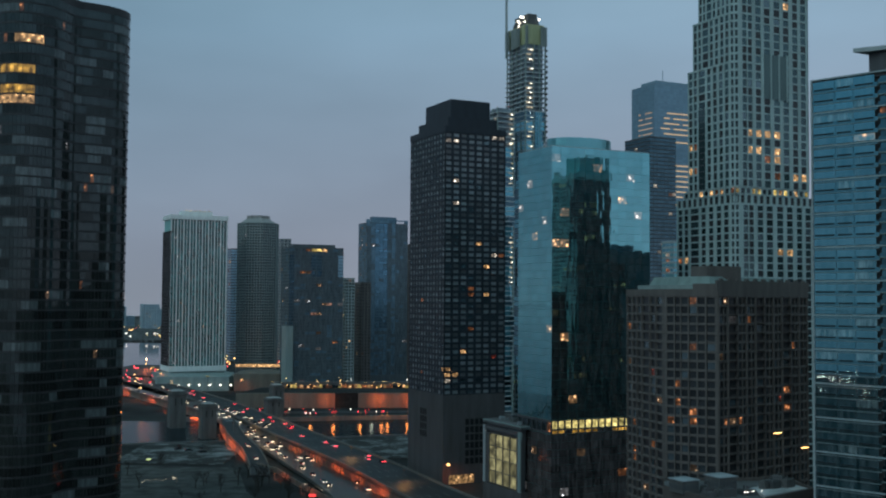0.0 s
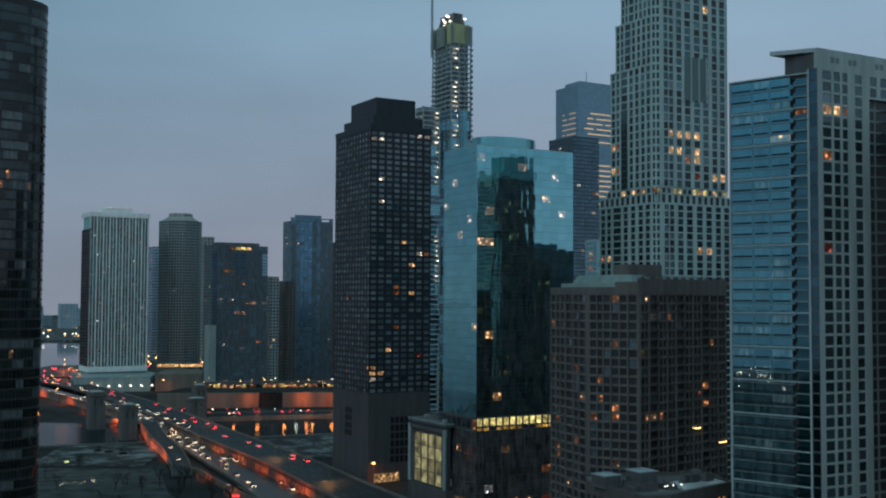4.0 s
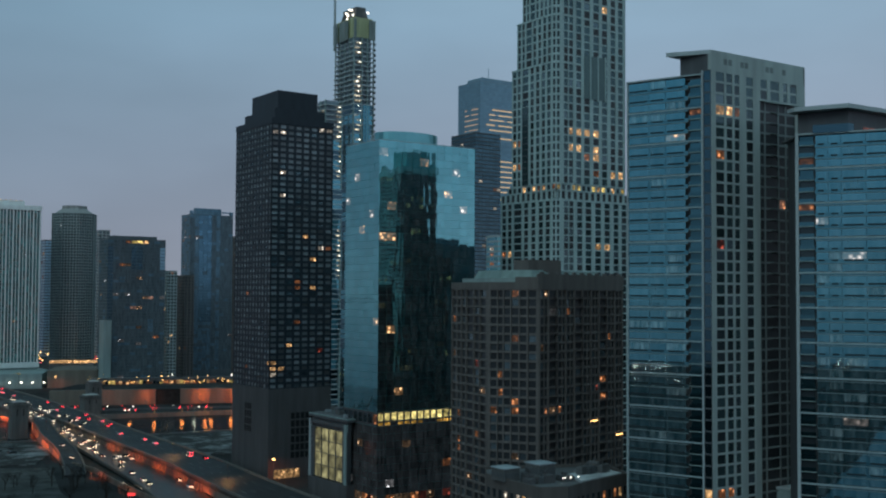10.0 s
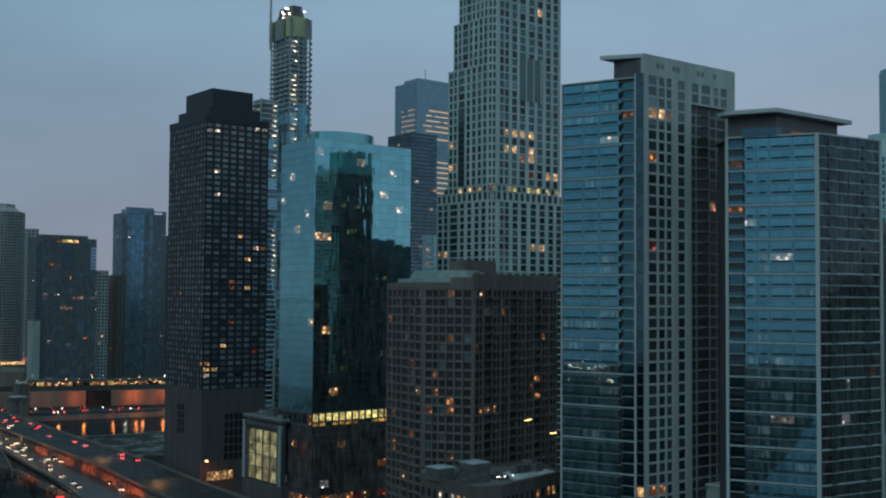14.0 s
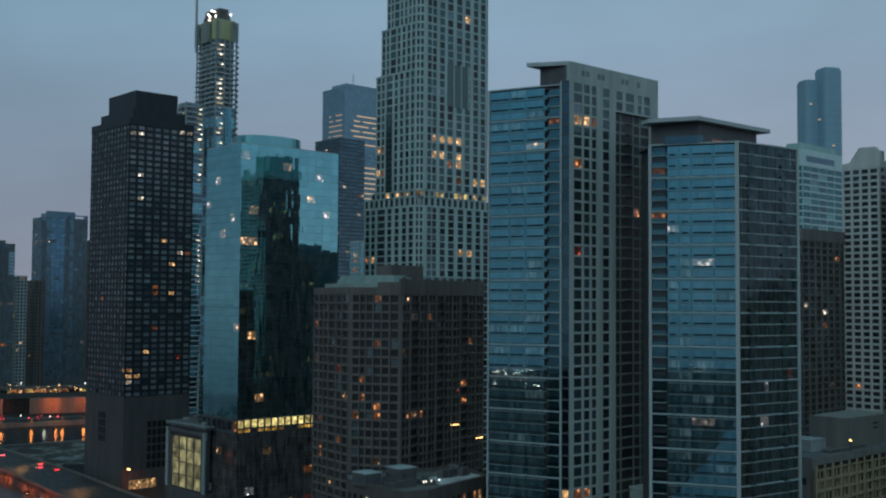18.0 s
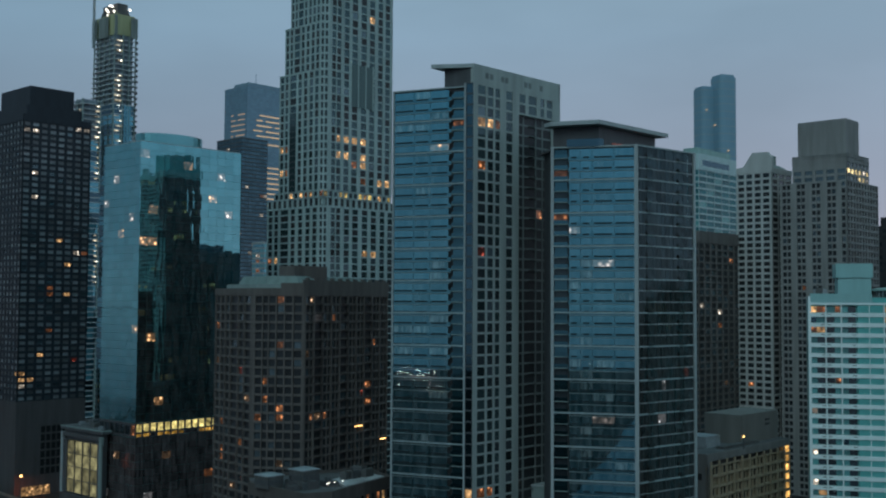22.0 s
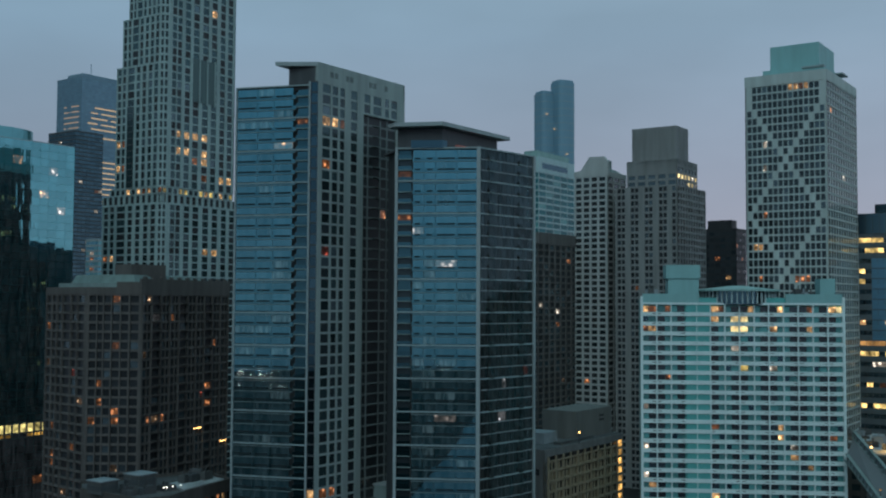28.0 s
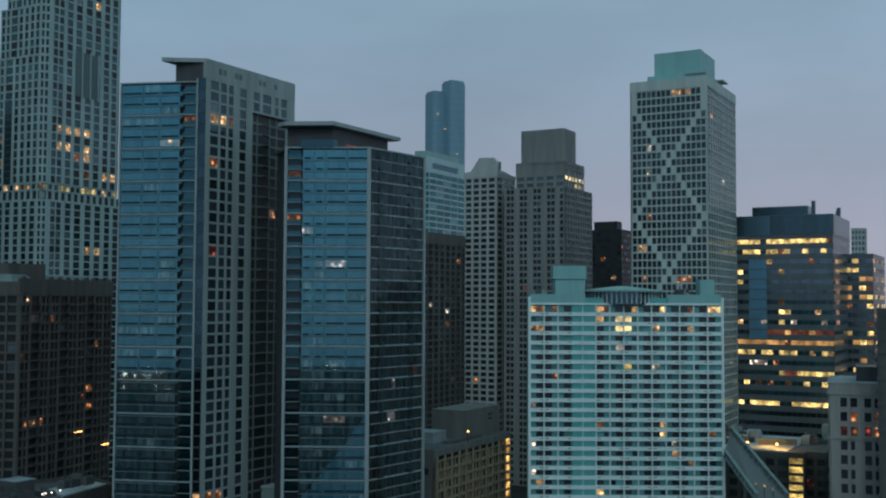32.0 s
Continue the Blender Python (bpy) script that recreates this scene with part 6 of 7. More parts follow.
for x, y, z in ((766, 1082, 318), (776, 1080, 300), (786, 1068, 268), (796, 1070, 254)):
    tr.block("beacon", [Vector((x - 1, y - 1, 0)), Vector((x + 1, y - 1, 0)), Vector((x + 1, y + 1, 0)), Vector((x - 1, y + 1, 0))], z, z + 1.2, LIT_FAR)
tr.finish()

vt = Tower("tower_under_construction", "half-built twin-stem skyscraper with work lights and a wrapped crown", (60.2, 797.7), seed=73, limit=80)
SLAB_GREY = wall_mat("raw_slab_edge", (0.46, 0.49, 0.50), 0.8, 0.2)
# core tone paints the dark of open floors, lightened for haze
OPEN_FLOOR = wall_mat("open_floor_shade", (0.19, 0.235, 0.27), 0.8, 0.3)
NETTING = wall_mat("grey_netting", (0.20, 0.23, 0.22), 0.8, 0.3)
for c, u, v, z1, n in (((60.2, 797.7), 31.0, 18.7, 277, 76), ((38.9, 789.0), 17.6, 15.3, 227, 62)):
    tall = n > 70
    q = rect(c, u, v)
    fh = z1 / n
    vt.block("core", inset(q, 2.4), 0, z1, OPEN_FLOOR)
    for r in range(n):
        z = z1 - (r + 1) * fh
        swell = 0.7 * math.sin(z / 43 * math.pi)
        edge = inset(q, 0.7 + swell)
        vt.add("floor_slab", Geo().prism(vt.loc(edge), z, z + 0.55), SLAB_GREY)
        if z < (228 if tall else 200) and r % 2 == 0:
            vt.block("bay_glass", inset(edge, 0.25), z - fh + 0.55, z + fh, MIRROR_NAVY if r % 4 else MIRROR_BLUE)
    m, ln = vt.basis(q[0], q[1])
    mu, lu = vt.basis(q[3], q[0])
    for x in (0.3, 7.2, 12.0, 17.4) if tall else (0.4, 14.0):
        vt.add("column", Geo().box(x, x + 0.9, 0.4, 1.4, 0, z1, m), GREY_LT)
    for x in (1.0, 8.0, 15.0, 22.0):
        if x < lu:
            vt.add("column", Geo().box(x, x + 0.9, 0.9, 1.8, 0, z1, mu), GREY_LT)
    if tall:
        for x in (9.0, 11.0, 13.0):
            vt.add("blue_panel", Geo().box(x, x + 1.3, 0.2, 0.6, 60, 226, m), MIRROR_BLUE)
    for r in range(1, 24 if tall else 46):
        z = z1 - r * fh - 1.1
        if vt.rnd.random() < (0.85 if tall else (0.95 if r < 16 or 22 < r < 36 else 0.45)):
            w = vt.rnd.uniform(3.0, 7.0) if tall else vt.rnd.uniform(2.0, 4.0)
            x = vt.rnd.uniform(1.2, 4.5) if tall else ln - w - vt.rnd.uniform(0.2, 1.2)
            vt.add("work_light", Geo().box(x, x + w, 0.9, 1.2, z, z + vt.rnd.uniform(0.5, 1.1), m), LIT_WORK)
            if vt.rnd.random() < (0.7 if tall else 0.35):
                q_ = vt.rnd.uniform(0.4, 1.2)
                vt.add("work_lamp", Geo().box(x + w * 0.4, x + w * 0.4 + q_, 0.4, 0.9, z + 0.2, z + 0.2 + q_ * 0.4, m), BULB_WHITE)
        if not tall and vt.rnd.random() < 0.4:
            vt.add("work_light", Geo().box(lu - 5.0, lu - 3.0, 0.6, 1.0, z, z + 0.6, mu), LIT_WORK)
    if tall:
        for r in range(40):
            z = 272 - r * 4.1
            vt.add("hoist_platform", Geo().box(17.6, 18.9, -0.8, 0.9, z, z + vt.rnd.uniform(1.0, 2.2), m), DARK_MET)
q = rect((60.2, 797.7), 31.0, 18.7)
vt.block("wrapped_crown", inset(q, 1.6), 277, 292, wall_mat("yellow_wrap", (0.37, 0.385, 0.22), 0.7), "yellow protective wrapping")
for k, (a, b) in enumerate(((q[3], q[0]), (q[0], q[1]))):
    w = (b - a).length
    for x0, x1 in (((0, w * 0.22), (w * 0.3, w * 0.62), (w * 0.64, w * 0.72)) if k == 0 else ((w * 0.7, w), (w * 0.0, w * 0.12))):
        vt.box_on("safety_net", a, b, (x0, x1, -0.2, 0.1, 275.5, 290.5), NETTING)
vt.block("crown_top", inset(q, 4.0), 292, 297, GREY_DK, top=inset(q, 5.0))
vt.block("crown_top", inset(q, 5.4), 297, 301, GREY_DK)
vt.block("crane_mast", [p for p in rect((47.0, 820), 1.4, 1.4)], 270, 330, STEEL)
for x, z in ((1.5, 297), (4.0, 295), (6.5, 299), (9.5, 298), (3.0, 292.5), (12.0, 294)):
    vt.box_on("work_lamp", q[3], q[0], (x + 12, x + 13.2, 2.6, 3.4, z, z + 1.0), BULB_WHITE)
vt.box_on("work_lamp", q[0], q[1], (13.5, 14.7, 3.2, 3.9, 296.5, 297.5), BULB_WHITE)
vt.finish()

# far-shore haze is painted into this pale blue-grey wall
FAR_WALL = wall_mat("haze_tinted_far_facade", (0.31, 0.41, 0.47), 0.85, 0.15)
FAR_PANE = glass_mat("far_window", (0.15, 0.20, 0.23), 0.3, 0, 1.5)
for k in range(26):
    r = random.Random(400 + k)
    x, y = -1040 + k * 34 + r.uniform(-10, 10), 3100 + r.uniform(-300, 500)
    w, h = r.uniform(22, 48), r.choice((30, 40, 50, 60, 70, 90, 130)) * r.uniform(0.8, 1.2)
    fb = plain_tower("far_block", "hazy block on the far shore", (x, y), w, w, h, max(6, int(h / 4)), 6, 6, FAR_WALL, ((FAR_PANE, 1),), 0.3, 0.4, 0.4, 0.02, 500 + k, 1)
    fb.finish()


# ---- low blocks at the foot of the towers ----
def low_roofs():
    q = [Vector((x, y, 0)) for x, y in ((63.6, 313.1), (73.7, 288.8), (81.9, 289.2), (88.6, 295.4), (106.0, 309.5), (104.0, 328.0), (66.0, 326.0))]
    t = Tower("low_block", "low dark brick block with cluttered wet roof", q[1], "building", seed=81, limit=60)
    t.block("core", inset(q, 0.5), 0, 31.2, BROWN_DK)
    for k, n in ((0, 9), (1, 3), (2, 4), (3, 8)):
        fx = {(0, 3): LIT_WHITE, (0, 5): LIT_WHITE, (0, 6): LIT_WARM, (0, 7): LIT_WHITE} if k == 0 else {(0, 5): LIT_DIM, (0, 6): LIT_WARM} if k == 3 else None
        t.facade(q[k], q[k + 1], 0, 29.6, 7, n, BROWN_DK, 0.4, 0.4, 0.35, lit=0.08, fixed=fx)
    t.block("roof", inset(q, 0.4), 31.2, 31.4, ROOFING)
    for k in range(6):
        a, b = q[k], q[(k + 1) % 7]
        t.box_on("parapet", a, b, (0, (b - a).length, 0, 0.45, 29.6, 32.3), BROWN_DK)
    for c, u, v, h in (((67.0, 303.0), 6, 5.6, 35.2), ((77.0, 302.0), 6.4, 6.0, 36.4)):
        p = rect(c, u, v)
        t.block("plant_house", p, 31.4, h - 0.3, GREY_DK)
        t.block("plant_louvre", inset(p, -0.06), 32.6, h - 1.4, DARK_MET)
        t.block("plant_roof", inset(p, -0.25), h - 0.3, h, ROOF_LT)
    pale = [Vector((x, y, 0)) for x, y in ((88.5, 298.5), (104.5, 311.5), (101.0, 322.0), (88.0, 311.0))]
    t.block("pale_roof", pale, 31.4, 32.0, FROSTED)
    roof_kit(t, [Vector((70, 294, 0)), Vector((88, 300, 0)), Vector((86, 312, 0)), Vector((68, 310, 0))], 31.4, 7, 12, (GREY_DK, DARK_MET, DARK_CONC))
    roof_kit(t, [Vector((90, 303, 0)), Vector((102, 312, 0)), Vector((99, 320, 0)), Vector((88, 312, 0))], 32.0, 12, 7, (GREY_DK, DARK_MET, ROOFING))
    for k in (0, 1, 3, 6):
        t.add("roof_lamp", Geo().box(9.5 + k * 0.9, 9.75 + k * 0.9, 11 + 0.4 * k, 11.25 + 0.4 * k, 32.6, 32.85), BULB_WHITE)
    t.finish()
    # podium between the twin glass towers
    p = Tower("podium", "grey curved podium wall between glass towers", (141, 290), "building", seed=83)
    arc = [Vector((x, y, 0)) for x, y in ((136.5, 303), (137.5, 294), (140.5, 287), (145, 281.5), (151, 279), (158, 284), (150, 303))]
    p.block("wall", arc, 0, 31.0, GREY_LT)
    p.block("coping", inset(arc, -0.3), 31.0, 31.5, STEEL)
    p.add("lamp", Geo().box(-1.5, -0.9, -4.5, -3.9, 31.5, 32.3), BULB_WARM)
    p.add("lamp", Geo().box(3.0, 3.6, -8.5, -7.9, 31.5, 32.3), BULB_WHITE)
    p.finish()


LIT_STAIR = lamp_mat("amber_lit_stair", (1.0, 0.55, 0.15), 1.6, scale=0.35, lo=0.1, hi=0.8, floor=0.35)


def parking_block():
    c = Vector((195.4, 275.6, 0))
    q = [c, c + V * 57, c + V * 57 + U * 28, c + U * 28]
    t = Tower("parking_block", "beige concrete parking block with glowing stair bay", c, "building", seed=85)
    t.block("core", inset(q, 1.2), 0, 37.0, BROWN_DK)
    # dim warm room glow is put into the pane colour
    BUFF_GLOW = glass_mat("window_with_painted_glow", (0.20, 0.15, 0.095), 0.4, 0, 1.4, vary=0.6)
    # amber lamp light is mixed into the beige of this wall
    buff = wall_mat("amber_tinted_buff_concrete", (0.36, 0.285, 0.20), 0.85, 0.25)
    grey_end = wall_mat("grey_weathered_concrete", (0.19, 0.185, 0.18), 0.85, 0.25)
    cols = [(2.6 + 5.0 * k + d, 4.7 + 5.0 * k + d) for k in range(10) for d in (0, 2.3)]
    t.facade(q[0], q[1], 0, 35.2, 11, cols, buff, span=0.30, deep=0.7, glass=((BUFF_GLOW, 1), (WIN_DARK, 1)), lit=0.02, lits=((LIT_DIM, 1),))
    mp_, lp_ = t.basis(q[0], q[1])
    for k in range(11):
        t.add("pier", Geo().box(1.7 + 5.0 * k, 2.4 + 5.0 * k, -0.35, 0.1, 0, 36.6, mp_), buff)
    for r in range(12):
        t.add("ledge", Geo().box(1.7, lp_ - 5.0, -0.25, 0.1, 35.0 - r * 3.2, 35.35 - r * 3.2, mp_), buff)
    t.block("end_wall", [q[0], q[0] + V * 1.6, q[3] + V * 1.6, q[3]], 0, 38.9, grey_end)
    t.box_on("louvre", q[3], q[0], (20.0, 26.0, -0.08, 0.2, 31.0, 33.0), BLACK)
    t.block("parapet", [q[0] + V * 1.62, q[1], q[2], q[3] + V * 1.62], 36.6, 38.9, grey_end)
    t.block("roof", inset(q, 0.6), 38.9, 39.0, ROOFING)
    m, ln = t.basis(q[0], q[1])
    for r in range(12):
        t.add("stair_window", Geo().box(ln - 4.4, ln - 1.2, -0.06, 0.3, 1 + r * 3.05, 3.1 + r * 3.05, m), LIT_STAIR)
    ph = [c + V * a + U * b for a, b in ((29, 4), (56.4, 4), (56.4, 17), (29, 17))]
    t.block("plant_house", ph, 39.0, 48.4, wall_mat("drab_render", (0.17, 0.165, 0.155), 0.85, 0.2))
    t.box_on("louvre", ph[0], ph[1], (17.4, 20.6, -0.1, 0.2, 45.4, 46.1), BLACK)
    t.box_on("louvre", ph[0], ph[1], (17.4, 20.6, -0.1, 0.2, 43.9, 44.6), BLACK)
    pl = rect((203, 287), 9, 9)
    t.block("pale_shed", pl, 39.0, 42.6, ROOF_LT)
    t.block("roof_walk", rect((207, 283.5), 2.5, 24), 39.0, 39.8, GREY_DK)
    lp = Vector((209.9, 277.4, 0)) + U * 3 + V * 6 - t.at
    t.add("roof_lamp", Geo().box(lp.x - 0.2, lp.x + 0.2, lp.y - 0.2, lp.y + 0.2, 42.6, 43.0), BULB_WARM)
    t.add("lamp_post", Geo().box(lp.x - 0.15, lp.x + 0.15, lp.y - 0.15, lp.y + 0.15, 39.0, 42.6), DARK_MET)
    t.finish()


LIT_SHAFT = lamp_mat("yellow_lit_stair_shaft", (1.0, 0.70, 0.20), 1.25, scale=0.35, lo=0.05, hi=0.9, floor=0.5)


def stair_block():
    c = Vector((280.0, 207.2, 0))
    q = [c, c + V * 42, c + V * 42 + U * 30, c + U * 30]
    t = Tower("low_block", "dark low block with a glowing yellow stair shaft", c, "building", seed=87, limit=70)
    t.block("core", inset(q, 0.8), 0, 38.5, BROWN_DK)
    t.facade(q[0], q[1], 0, 38.0, 11, 11, BROWN_DK, 0.3, 0.4, 0.5, lit=0.06, lits=((LIT_RED, 1), (LIT_DIM, 2)))
    t.facade(q[3], q[0], 0, 38.0, 11, 8, BROWN_DK, 0.3, 0.4, 0.5, lit=0.03)
    t.block("parapet", q, 38.0, 39.4, GREY_DK)
    t.block("roof", inset(q, 0.5), 39.4, 39.55, FROSTED)
    s = rect(tuple((c - V * 0.4 - U * 4.8)[:2]), 5.0, 4.4)
    t.block("stair_shaft", s, 0, 39.6, BROWN_DK)
    m, ln = t.basis(s[0], s[1])
    m0, ln0 = t.basis(s[3], s[0])
    for r in range(13):
        z = 39.0 - 2.7 * (r + 1)
        t.add("stair_window", Geo().box(0.5, ln0 - 0.5, -0.06, 0.3, z, z + 1.7, m0), LIT_SHAFT)
        fl = Geo()
        fl.v = [tuple(m0 @ Vector((x, y, zz))) for y in (-0.12, -0.07) for x, zz in ((0.6, z + 0.25), (ln0 - 0.6, z + 1.3), (ln0 - 0.6, z + 1.42), (0.6, z + 0.37))]
        fl.f, fl.s = [(0, 1, 2, 3), (7, 6, 5, 4), (0, 4, 5, 1), (1, 5, 6, 2), (2, 6, 7, 3), (3, 7, 4, 0)], [0] * 6
        t.add("stair_flight", fl, GREY_DK)
    # a wing beside the shaft carries the pale plant house
    wing = [c + V * a + U * b for a, b in ((5.0, -10.5), (42.0, -10.5), (42.0, -0.1), (5.0, -0.1))]
    t.block("wing", inset(wing, 0.5), 0, 38.6, BROWN_DK)
    t.facade(wing[3], wing[0], 0, 38.0, 12, 3, BROWN_DK, 0.3, 0.4, 0.5, lit=0.05, lits=((LIT_RED, 2), (LIT_DIM, 1)))
    t.facade(wing[0], wing[1], 0, 38.0, 12, 9, BROWN_DK, 0.3, 0.4, 0.5, lit=0.03, lits=((LIT_DIM, 1),))
    t.block("parapet", wing, 38.0, 39.4, GREY_DK)
    t.block("wing_roof", inset(wing, 0.4), 39.4, 39.5, ROOFING)
    roof_kit(t, wing, 39.5, 33, 5)
    terrace = [q[0] + U * 0.6 + V * 0.6, q[0] + U * 0.6 + V * 17, q[0] + U * 12 + V * 13, q[0] + U * 12 + V * 0.6]
    t.block("roof_terrace", terrace, 39.55, 39.75, LIMESTONE, "pale paved roof terrace under warm lamps")
    t.block("terrace_screen", [terrace[1], terrace[1] + V * 0.4, terrace[2] + V * 0.4, terrace[2]], 39.55, 41.6, GREY_DK)
    for u_, v_ in ((3.0, 4.0), (8.0, 9.0)):
        tl = bpy.data.lights.new("terrace_light", "POINT")
        tl.energy, tl.color, tl.shadow_soft_size = 1500, (1.0, 0.62, 0.16), 0.3
        new("terrace_light", tl).location = q[0] + U * u_ + V * v_ + Vector((0, 0, 42.4))
    t.block("plant_house", [c + V * a + U * b for a, b in ((33, -9.5), (38, -9.5), (38, -4.5), (33, -4.5))], 39.4, 45.0, GREY_LT)
    roof_kit(t, [q[0] + U * 10, q[1] + U * 10, q[2] - U * 2, q[3] - U * 2], 39.6, 21, 9)
    for k in (0, 3):
        p = q[0] + U * (4 + 3 * k) + V * 3 - t.at
        t.add("roof_lamp", Geo().box(p.x - 0.25, p.x + 0.25, p.y - 0.25, p.y + 0.25, 41.2, 41.7), BULB_WARM)
    t.finish()
    # grey roof behind
    r2 = rect((288, 231), 22, 30)
    b = Tower("low_block", "grey flat-roofed block behind the stair shaft", r2[0], "building", seed=88)
    b.block("core", r2, 0, 40.5, GREY_DK)
    b.block("roof", inset(r2, 0.4), 40.5, 40.7, FROSTED)
    roof_kit(b, r2, 40.7, 31, 8)
    b.finish()
    # sloping glass gallery between pale steel edges
    g = tagged(new("glazed_gallery"), "sloping glazed gallery between pale steel edge frames", "gallery")
    g.location = (245.0, 185.0, 0)
    ends = [(Vector((260.2, 212.9, 46.3)), Vector((249.2, 184.9, 31.8))), (Vector((254.3, 210.6, 40.4)), Vector((244.3, 191.2, 31.3)))]
    for a, e in ends:
        a, e = a - g.location, e - g.location
        d = a - e
        m = Matrix.Translation(e) @ d.to_track_quat("Y", "Z").to_matrix().to_4x4()
        ln = d.length
        part("edge_beam", Geo().box(-0.5, 0.5, 0, ln, -0.3, 0.0, m).box(-0.5, 0.5, 0, ln, 1.7, 1.9, m), GREY_LT, g)
        for k in range(int(ln / 2.2) + 1):
            y = min(ln - 0.2, k * 2.2)
            part("post", Geo().box(-0.5, 0.5, y, y + 0.2, 0.0, 1.7, m), GREY_LT, g)
        part("pane", Geo().box(-0.05, 0.05, 0, ln, 0.0, 1.7, m), WIN_CURTAIN, g)
        part("pier", Geo().box(e.x + d.x * 0.3 - 0.5, e.x + d.x * 0.3 + 0.5, e.y + d.y * 0.3 - 0.5, e.y + d.y * 0.3 + 0.5, 0, e.z + d.z * 0.3 - 0.2), GREY_DK, g)
    q4 = [p - g.location for pr in ends for p in pr]
    rg = Geo()
    rg.strip([tuple(q4[0]), tuple(q4[1])], [tuple(q4[2]), tuple(q4[3])], 0.3)
    part("roof_glass", rg, glass_mat("frosted_roof_glazing", (0.17, 0.18, 0.19), 0.5, 0, 1.25, vary=0.1), g, "frosted pale grey roof glazing")
    for k in range(9):
        f = (k + 0.5) / 9
        p0, p1 = q4[0].lerp(q4[1], f), q4[2].lerp(q4[3], f)
        rb = Geo().strip([tuple(p0 + Vector((0, 0, 0.12))), tuple(p1 + Vector((0, 0, 0.12)))], [tuple(p0 + Vector((0.1, 0.22, 0.12))), tuple(p1 + Vector((0.1, 0.22, 0.12)))], 0.1)
        part("roof_bar", rb, ROOF_LT, g)
    for x, y, z in ((245.3, 192.0, 35.2), (246.4, 190.0, 34.7), (247.5, 188.0, 33.9)):
        x, y = x - g.location.x, y - g.location.y
        lp = part("lamp_post", Geo().box(x - 0.08, x + 0.08, y - 0.08, y + 0.08, 31.4, z), DARK_MET, g)
        part("lamp", Geo().prism([Vector((x + 0.3 * math.cos(a), y + 0.3 * math.sin(a), 0)) for a in [k * math.tau / 8 for k in range(8)]], z, z + 0.5), LIT_WARM, lp, "glowing amber globe")
    b = Tower("low_block", "sooty low block under the glazed galleries", (246, 190), "building", seed=89)
    b.block("core", rect((246, 180), 26, 30), 0, 26, GREY_DK)
    b.block("roof", inset(rect((246, 180), 26, 30), 0.4), 26, 26.2, FROSTED)
    b.finish()


low_roofs(), parking_block(), stair_block()


# ---- bridge, quays and streets ----
BRIDGE_STONE = wall_mat("soot_stained_limestone", (0.10, 0.10, 0.098), 0.85, 0.35)


def bridge_house(x, y, h, w):
    g = tagged(new("bridge_house"), "square pale stone bridge house beside the roadway", "bridge house", "bridge houses")
    g.location, g.rotation_euler = (x, y, 0), (0, 0, radians(26))
    part("shaft", Geo().box(-w / 2, w / 2, -w / 2, w / 2, 0, h * 0.9).box(-w * 0.42, w * 0.42, -w * 0.42, w * 0.42, h * 0.9, h * 0.96), BRIDGE_STONE, g)
    part("cornice", Geo().box(-w * 0.56, w * 0.56, -w * 0.56, w * 0.56, h * 0.86, h * 0.9), BRIDGE_STONE, g)
    part("roof", Geo().prism([Vector((sx * w * 0.45, sy * w * 0.45, 0)) for sx, sy in ((-1, -1), (1, -1), (1, 1), (-1, 1))], h * 0.96, h,
                             0, [Vector((sx * w * 0.2, sy * w * 0.2, 0)) for sx, sy in ((-1, -1), (1, -1), (1, 1), (-1, 1))]), GREY, g)
    for k in (-1, 1):
        part("slit_window", Geo().box(k * w * 0.2 - 0.4, k * w * 0.2 + 0.4, -w / 2 - 0.05, -w / 2 + 0.2, h * 0.6, h * 0.78), BLACK, g)


bridge_house(-174.4, 713.7, 25, 10), bridge_house(-142.5, 660, 22, 9), bridge_house(-118.6, 764.0, 16, 11), bridge_house(-123, 806, 22, 9)

CONC_WALL = wall_mat("stained_quay_concrete", (0.15, 0.13, 0.11), 0.85, 0.35, 0.15)


def wall_run(name, pts, z0, z1, w, mat, label):
    lft, rgt = run([(x, y, z1) for x, y in pts], w)
    return tagged(new(name, Geo().strip(lft, rgt, z1 - z0).mesh(name, [mat])), label, "", "", "structure")


wall_run("quay_wall", [(-160, 842), (-84, 850)], 0, 11.5, 3, CONC_WALL, "stained concrete retaining wall on the far bank")
wall_run("quay_wall", [(-66, 852), (60, 862)], 0, 11.5, 3, CONC_WALL, "stained concrete retaining wall on the far bank")
# no opening here: black paint gives the dark inside the underpass
wall_run("quay_wall", [(-84, 856), (-66, 858)], 0, 11.5, 3, BLACK, "solid black wall painted as the dark of an underpass mouth")
wall_run("quay_wall", [(-190, 752), (-150, 744), (-40, 770), (110, 803)], 0, 3.0, 2, GREY_DK, "low dark river wall on the far bank")
wall_run("quay_wall", [(-420, 677), (-190, 625), (-20, 681), (120, 727)], 0, 0.9, 2, GREY_DK, "low dark river wall on the near bank")
slab("pavement", [(-160, 845), (-150, 900), (60, 960), (130, 900), (100, 862)], 0, 11.3, EARTH, "raised street level above the far bank")
slab("road", [(-160, 790), (-120, 800), (60, 830), (60, 842), (-160, 812)], 0.0, 0.3, ASPHALT, "lower quayside road")
slab("pavement", [(-62, 590), (10, 575), (30, 640), (20, 690), (-30, 674), (-60, 655)], 0.0, 0.4, SNOWY, "pale frosted quay apron beside the river")
slab("pavement", [(-170, 560), (-112, 556), (-112, 606), (-128, 640), (-172, 630)], 0.0, 0.35, SNOWY, "frost-patched building plot near the bridge")
